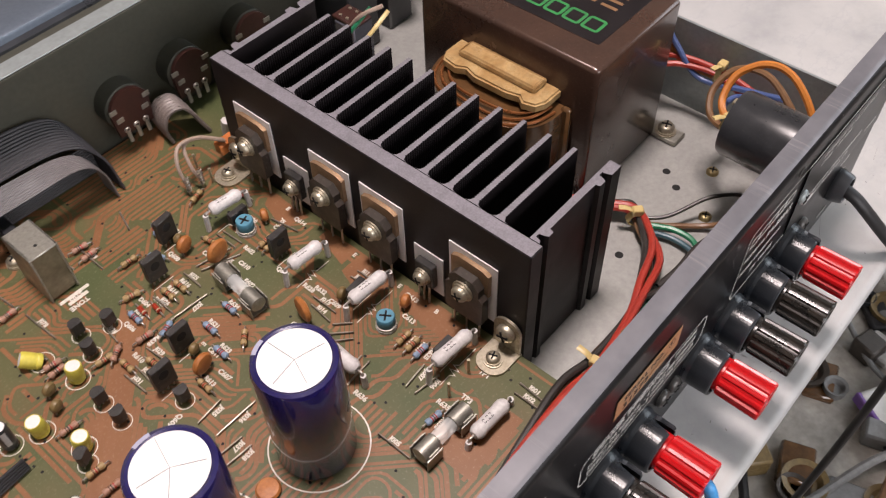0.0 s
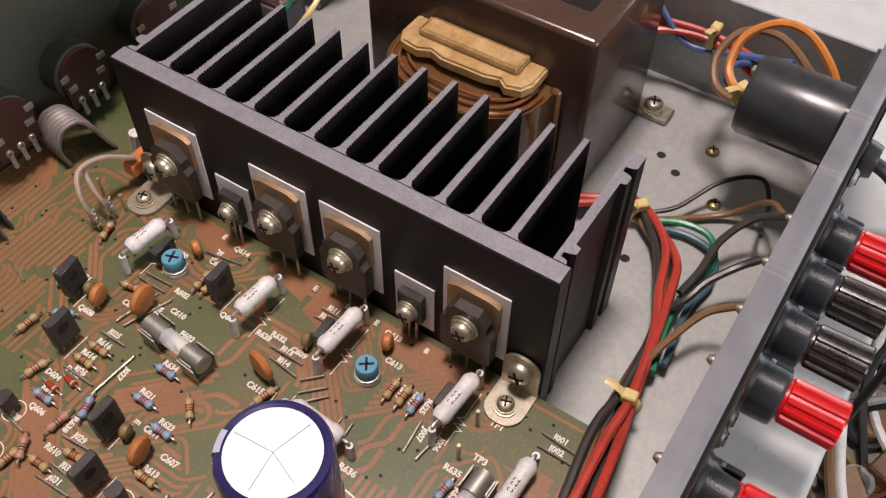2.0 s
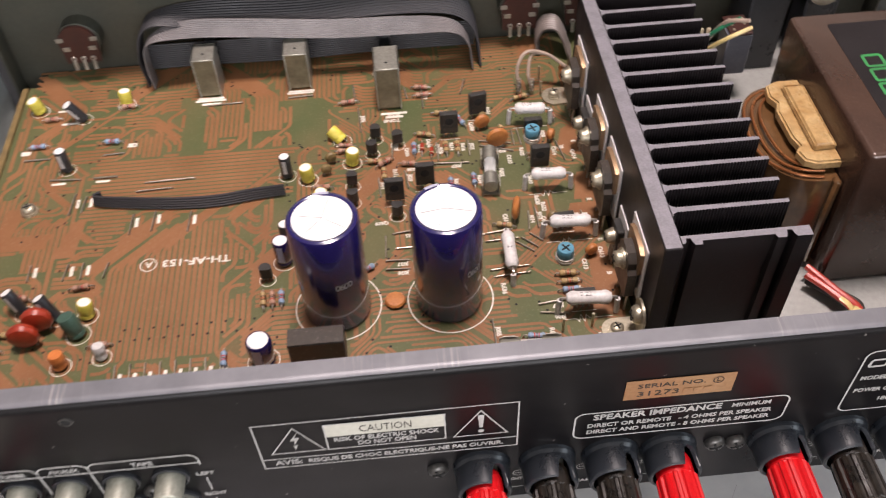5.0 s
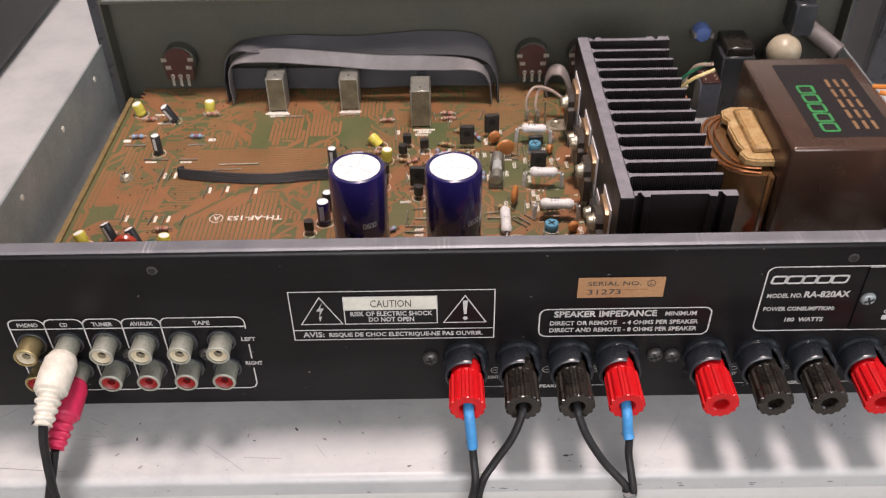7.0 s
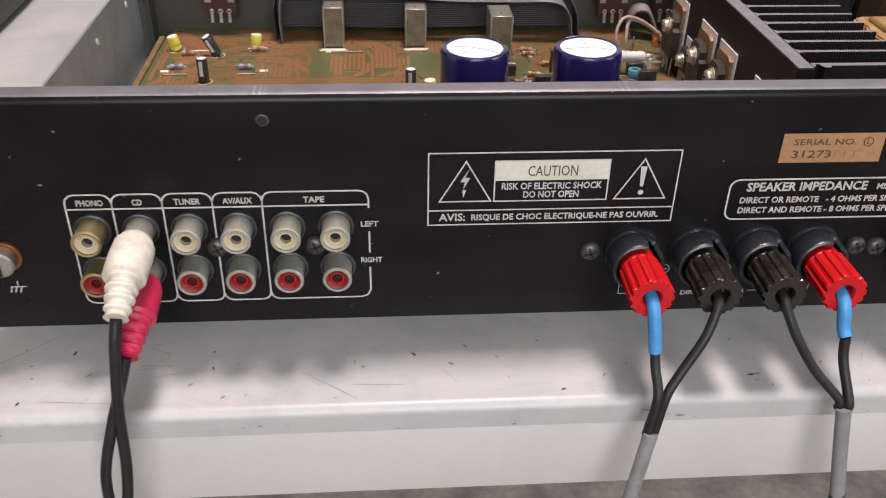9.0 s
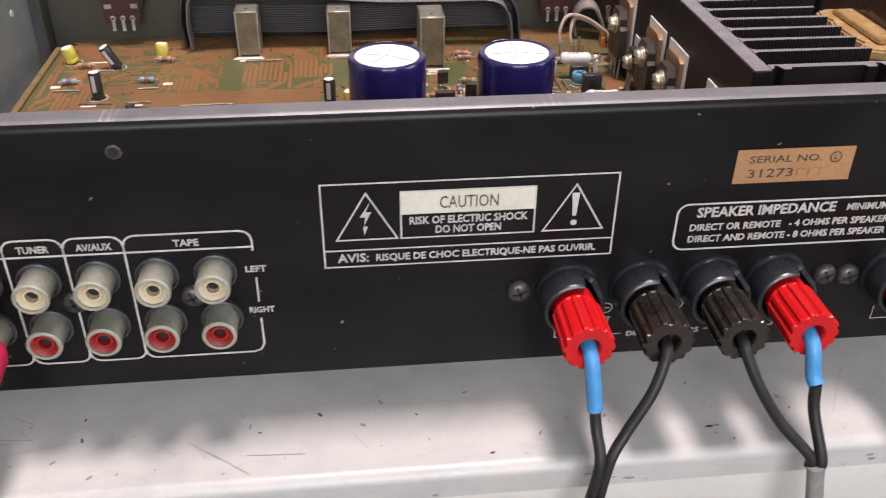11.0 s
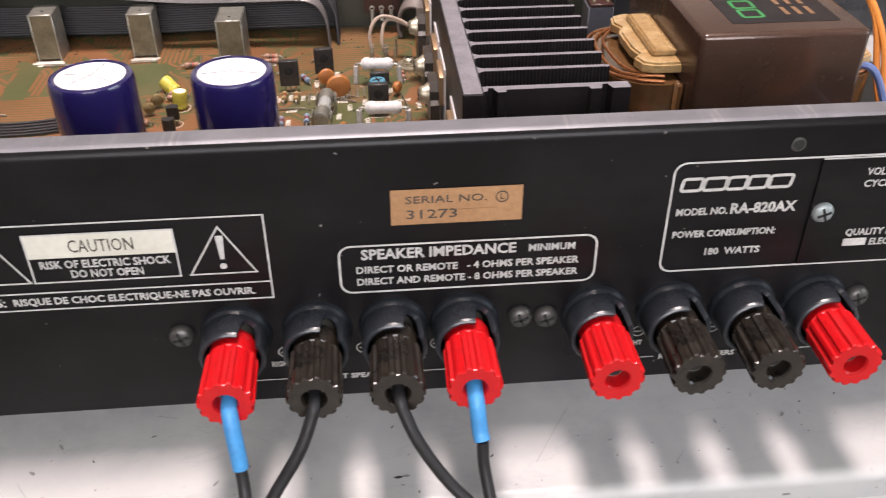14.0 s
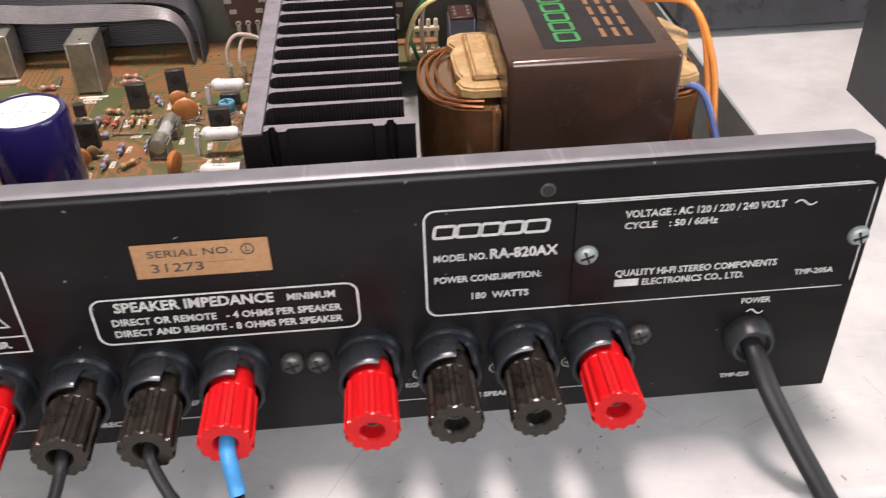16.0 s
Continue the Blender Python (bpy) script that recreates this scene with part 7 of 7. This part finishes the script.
part("lever", box(B(), (0.2580, 0.2200, 0.0660), (0.2700, 0.2370, 0.0850), 0.001), PLASTIC_BLACK, ssw, "black push lever")
bulb = thing("pilot_lamp", "round milky pilot lamp with a grey rubber tube", "lamp")
part("lens", lathe(B(), [(0.0095, 0), (0.0097, 0.004), (0.0075, 0.009), (0.003, 0.0115), (0, 0.0118)], 26, pose(0.2560, 0.2220, 0.0560, 65), False), worn("milky_plastic", (0.42, 0.36, 0.26), (0.34, 0.28, 0.2), 0.35, 0, 700, 80, 0.3), bulb)
part("sleeve", tube(B(), [(0.2640, 0.2300, 0.0720), (0.2740, 0.2220, 0.0660), (0.2840, 0.2120, 0.0600)], 0.0048, 16), worn("taupe_rubber", (0.14, 0.12, 0.115), (0.11, 0.095, 0.09), 0.5, 0, 700, 80, 0.3), bulb)
part("base", box(B(), (0.2480, 0.2150, 0.0152), (0.2640, 0.2300, 0.0560), 0.001), PLASTIC_BLACK, bulb)
hdr = thing("pin_header", "ivory pin header with tall posts on the board", "connector")
part("base", box(B(), (0.1860, 0.2020, PCB), (0.2000, 0.2075, PCB + 0.004), 0.0005), CREAM, hdr)
for k in range(4):
    part("pin", box(B(), (0.1870 + k * 0.0034, 0.2035, PCB + 0.003), (0.1888 + k * 0.0034, 0.2052, PCB + 0.0185), 0.0004), CREAM, hdr)
part("crossbar", box(B(), (0.1862, 0.2030, PCB + 0.0130), (0.1996, 0.2056, PCB + 0.0150), 0.0004), CREAM, hdr)
for pts, mat, label in (([(0.1980, 0.1750, 0.0740), (0.1900, 0.1800, 0.0640), (0.1860, 0.1900, 0.0480), (0.1880, 0.1990, 0.0360), (0.1900, 0.2020, PCB)], WIRE_GREEN, "green wire from the transformer to the board"),
                        ([(0.2000, 0.1700, 0.0760), (0.1930, 0.1780, 0.0700), (0.1910, 0.1900, 0.0500), (0.1930, 0.2010, PCB)], WIRE_GREY, "buff wire from the transformer to the board"),
                        ([(0.2010, 0.1680, 0.0740), (0.1890, 0.1700, 0.0660), (0.1840, 0.1850, 0.0460), (0.1850, 0.2010, PCB)], TIE, "yellow wire from the transformer to the board")):
    wire("transformer_wire", pts, 0.0009, mat, label)
orange_board = solid("small_board", box(B(), (0.1400, 0.1960, 0.0400), (0.1980, 0.2010, 0.0412)), TRACE, "narrow orange-brown circuit board strip", "circuit board")
for k in range(4):
    solid("board_lead", tube(B(), [(0.1390 + k * 0.004, 0.2060 + 0.002 * (k % 2), PCB), (0.1395 + k * 0.004, 0.2050, PCB + 0.008)], 0.0022, 8), (CERAMIC, PALE_BLUE, BEIGE, PALE_BLUE)[k], "small upright component behind the heat sink", "resistor", group="components behind the heat sink")
post_leg = solid("board_stand", box(B(), (0.1700, 0.1970, 0.0152), (0.1730, 0.2000, 0.0400)), NICKEL, "plated stand under the small board", "bracket")
# buff twin wires from the pins to the heat sink
for pts in ([(0.1070, 0.1905, PCB + 0.004), (0.1065, 0.1925, 0.0440), (0.1110, 0.1960, 0.0495), (0.1200, 0.1965, 0.0475), (0.1290, 0.1930, 0.0420)], [(0.1130, 0.1900, PCB + 0.004), (0.1115, 0.1920, 0.0410), (0.1140, 0.1970, 0.0475), (0.1220, 0.1975, 0.0455), (0.1300, 0.1940, 0.0400)]):
    wire("sensor_wire", pts, 0.0008, WIRE_GREY, "buff sensor wire arching from a pin to the heat sink")
sens = solid("thermal_sensor", box(B(), (0.1265, 0.1925, 0.0345), (0.1355, 0.1975, 0.0400), 0.0006), ORANGE, "orange thermal sensor at the end of the heat sink", "sensor")
for x, y in ((0.1070, 0.1905), (0.1130, 0.1900)):
    solid("wire_wrap", tube(B(), [(x + 0.0009 * math.cos(a), y + 0.0009 * math.sin(a), PCB + 0.0015 + 0.00042 * a / 1.6) for a in np.linspace(0, 31, 60)], 0.00026, 5, 1, 1.0, True), TIN, "wrapped bare wire on a board pin", "wire", group="wrapped wires on the pins")

# ---- things standing on the table round the amplifier ----
spk = thing("loudspeaker", "black vinyl loudspeaker cabinet lying on the marble", "loudspeaker")
part("cabinet", box(B(), (-0.62, 0.275, 0.0), (-0.245, 0.62, 0.22), 0.012, 3), SPEAKER_BLACK, spk)
part("baffle", box(B(), (-0.60, 0.270, 0.015), (-0.262, 0.276, 0.205), 0.002), PLASTIC_BLACK, spk, "recessed black baffle")
deck = thing("stereo_component", "black hi-fi component standing behind the amplifier", "hi-fi unit")
part("case", box(B(), (0.335, 0.277, 0.006), (0.78, 0.56, 0.13), 0.003), SPEAKER_BLACK, deck)
part("trim", box(B(), (0.337, 0.2745, 0.004), (0.778, 0.2772, 0.126), 0.001), PLASTIC_BLACK, deck, "black front trim")
for x in (0.37, 0.74):
    part("foot", lathe(B(), [(0.012, 0), (0.012, 0.0062)], 20, pose(x, 0.33, 0)), PLASTIC_BLACK, deck)
    part("foot", lathe(B(), [(0.012, 0), (0.012, 0.0062)], 20, pose(x, 0.52, 0)), PLASTIC_BLACK, deck)
pan = thing("wooden_panel", "dark board with a bare chipboard edge standing on the table", "panel")
part("board", box(B(), (0.4005, 0.1500, 0.0), (0.4185, 0.2060, 0.16), 0.001), WOOD, pan)
part("veneer", box(B(), (0.3985, 0.1500, 0.0), (0.4003, 0.2040, 0.16)), SPEAKER_BLACK, pan, "dark veneer face")

# ---- clutter on the floor beside the table ----
solid("extension_cable", tube(B(), [(1.10, -0.02, -0.77), (0.99, -0.065, -0.76), (0.90, -0.082, -0.75), (0.78, -0.119, -0.76), (0.64, -0.164, -0.77), (0.52, -0.25, -0.785)], 0.0075, 12), CERAMIC, "thick pale cable lying across the floor clutter", "cable")
packet = thing("packet", "white packet with violet edges lying on the floor", "packet", pose(0.815, -0.10, -0.795, 4, 3, -28))
part("bag", box(B(), (-0.035, -0.045, 0), (0.035, 0.045, 0.022), 0.008, 3), CAP_WHITE, packet)
for s in (-1, 1):
    part("edge_band", box(B(), (s * 0.0325 - 0.004, -0.0452, 0.002), (s * 0.0325 + 0.004, 0.0452, 0.0205), 0.002), worn("violet_print", (0.2, 0.09, 0.36), (0.16, 0.07, 0.3), 0.4, 0, 300, 40, 0.3), packet, "violet edge")
crng = random.Random(3)
for k in range(36):
    x, y = crng.uniform(0.4, 1.15), crng.uniform(-0.40, 0.0)
    pts = [(x, y, -0.792)]
    a = crng.uniform(0, 6.28)
    for s in range(7):
        a += crng.uniform(-0.7, 0.7)
        x, y = x + 0.11 * math.cos(a), y + 0.11 * math.sin(a)
        pts.append((x, y, -0.785 + crng.uniform(0, 0.07)))
    solid("loose_cable", tube(B(), pts, crng.choice((0.004, 0.006, 0.01)), 8, 6), crng.choice((CABLE_BLACK, CABLE_GREY, WIRE_BROWN, CERAMIC)), "tangled cable lying on the workshop floor", "cable", group="cables on the floor")
for k in range(120):
    x, y = crng.uniform(0.35, 1.2), crng.uniform(-0.42, 0.06)
    if k % 3:
        bm = box(B(), (-crng.uniform(0.01, 0.04), -crng.uniform(0.01, 0.03), 0), (crng.uniform(0.01, 0.04), crng.uniform(0.01, 0.03), crng.uniform(0.01, 0.04)), 0.003)
    else:
        r = crng.uniform(0.012, 0.03)
        bm = lathe(B(), [(r * 0.7, 0), (r, 0.01), (r * 1.05, 0.022), (r * 0.8, 0.02), (r * 0.6, 0.012)], 24)
    solid("scrap_part", bm, crng.choice((CERAMIC, WIRE_BROWN, PLASTIC_BLACK, OLIVE, CABLE_GREY, EPOXY_BROWN, VARNISH, RIBBON)), "dusty scrap part lying on the workshop floor", "scrap", pose(x, y, -0.8, 0, 0, crng.uniform(0, 360)), group="scrap on the floor")
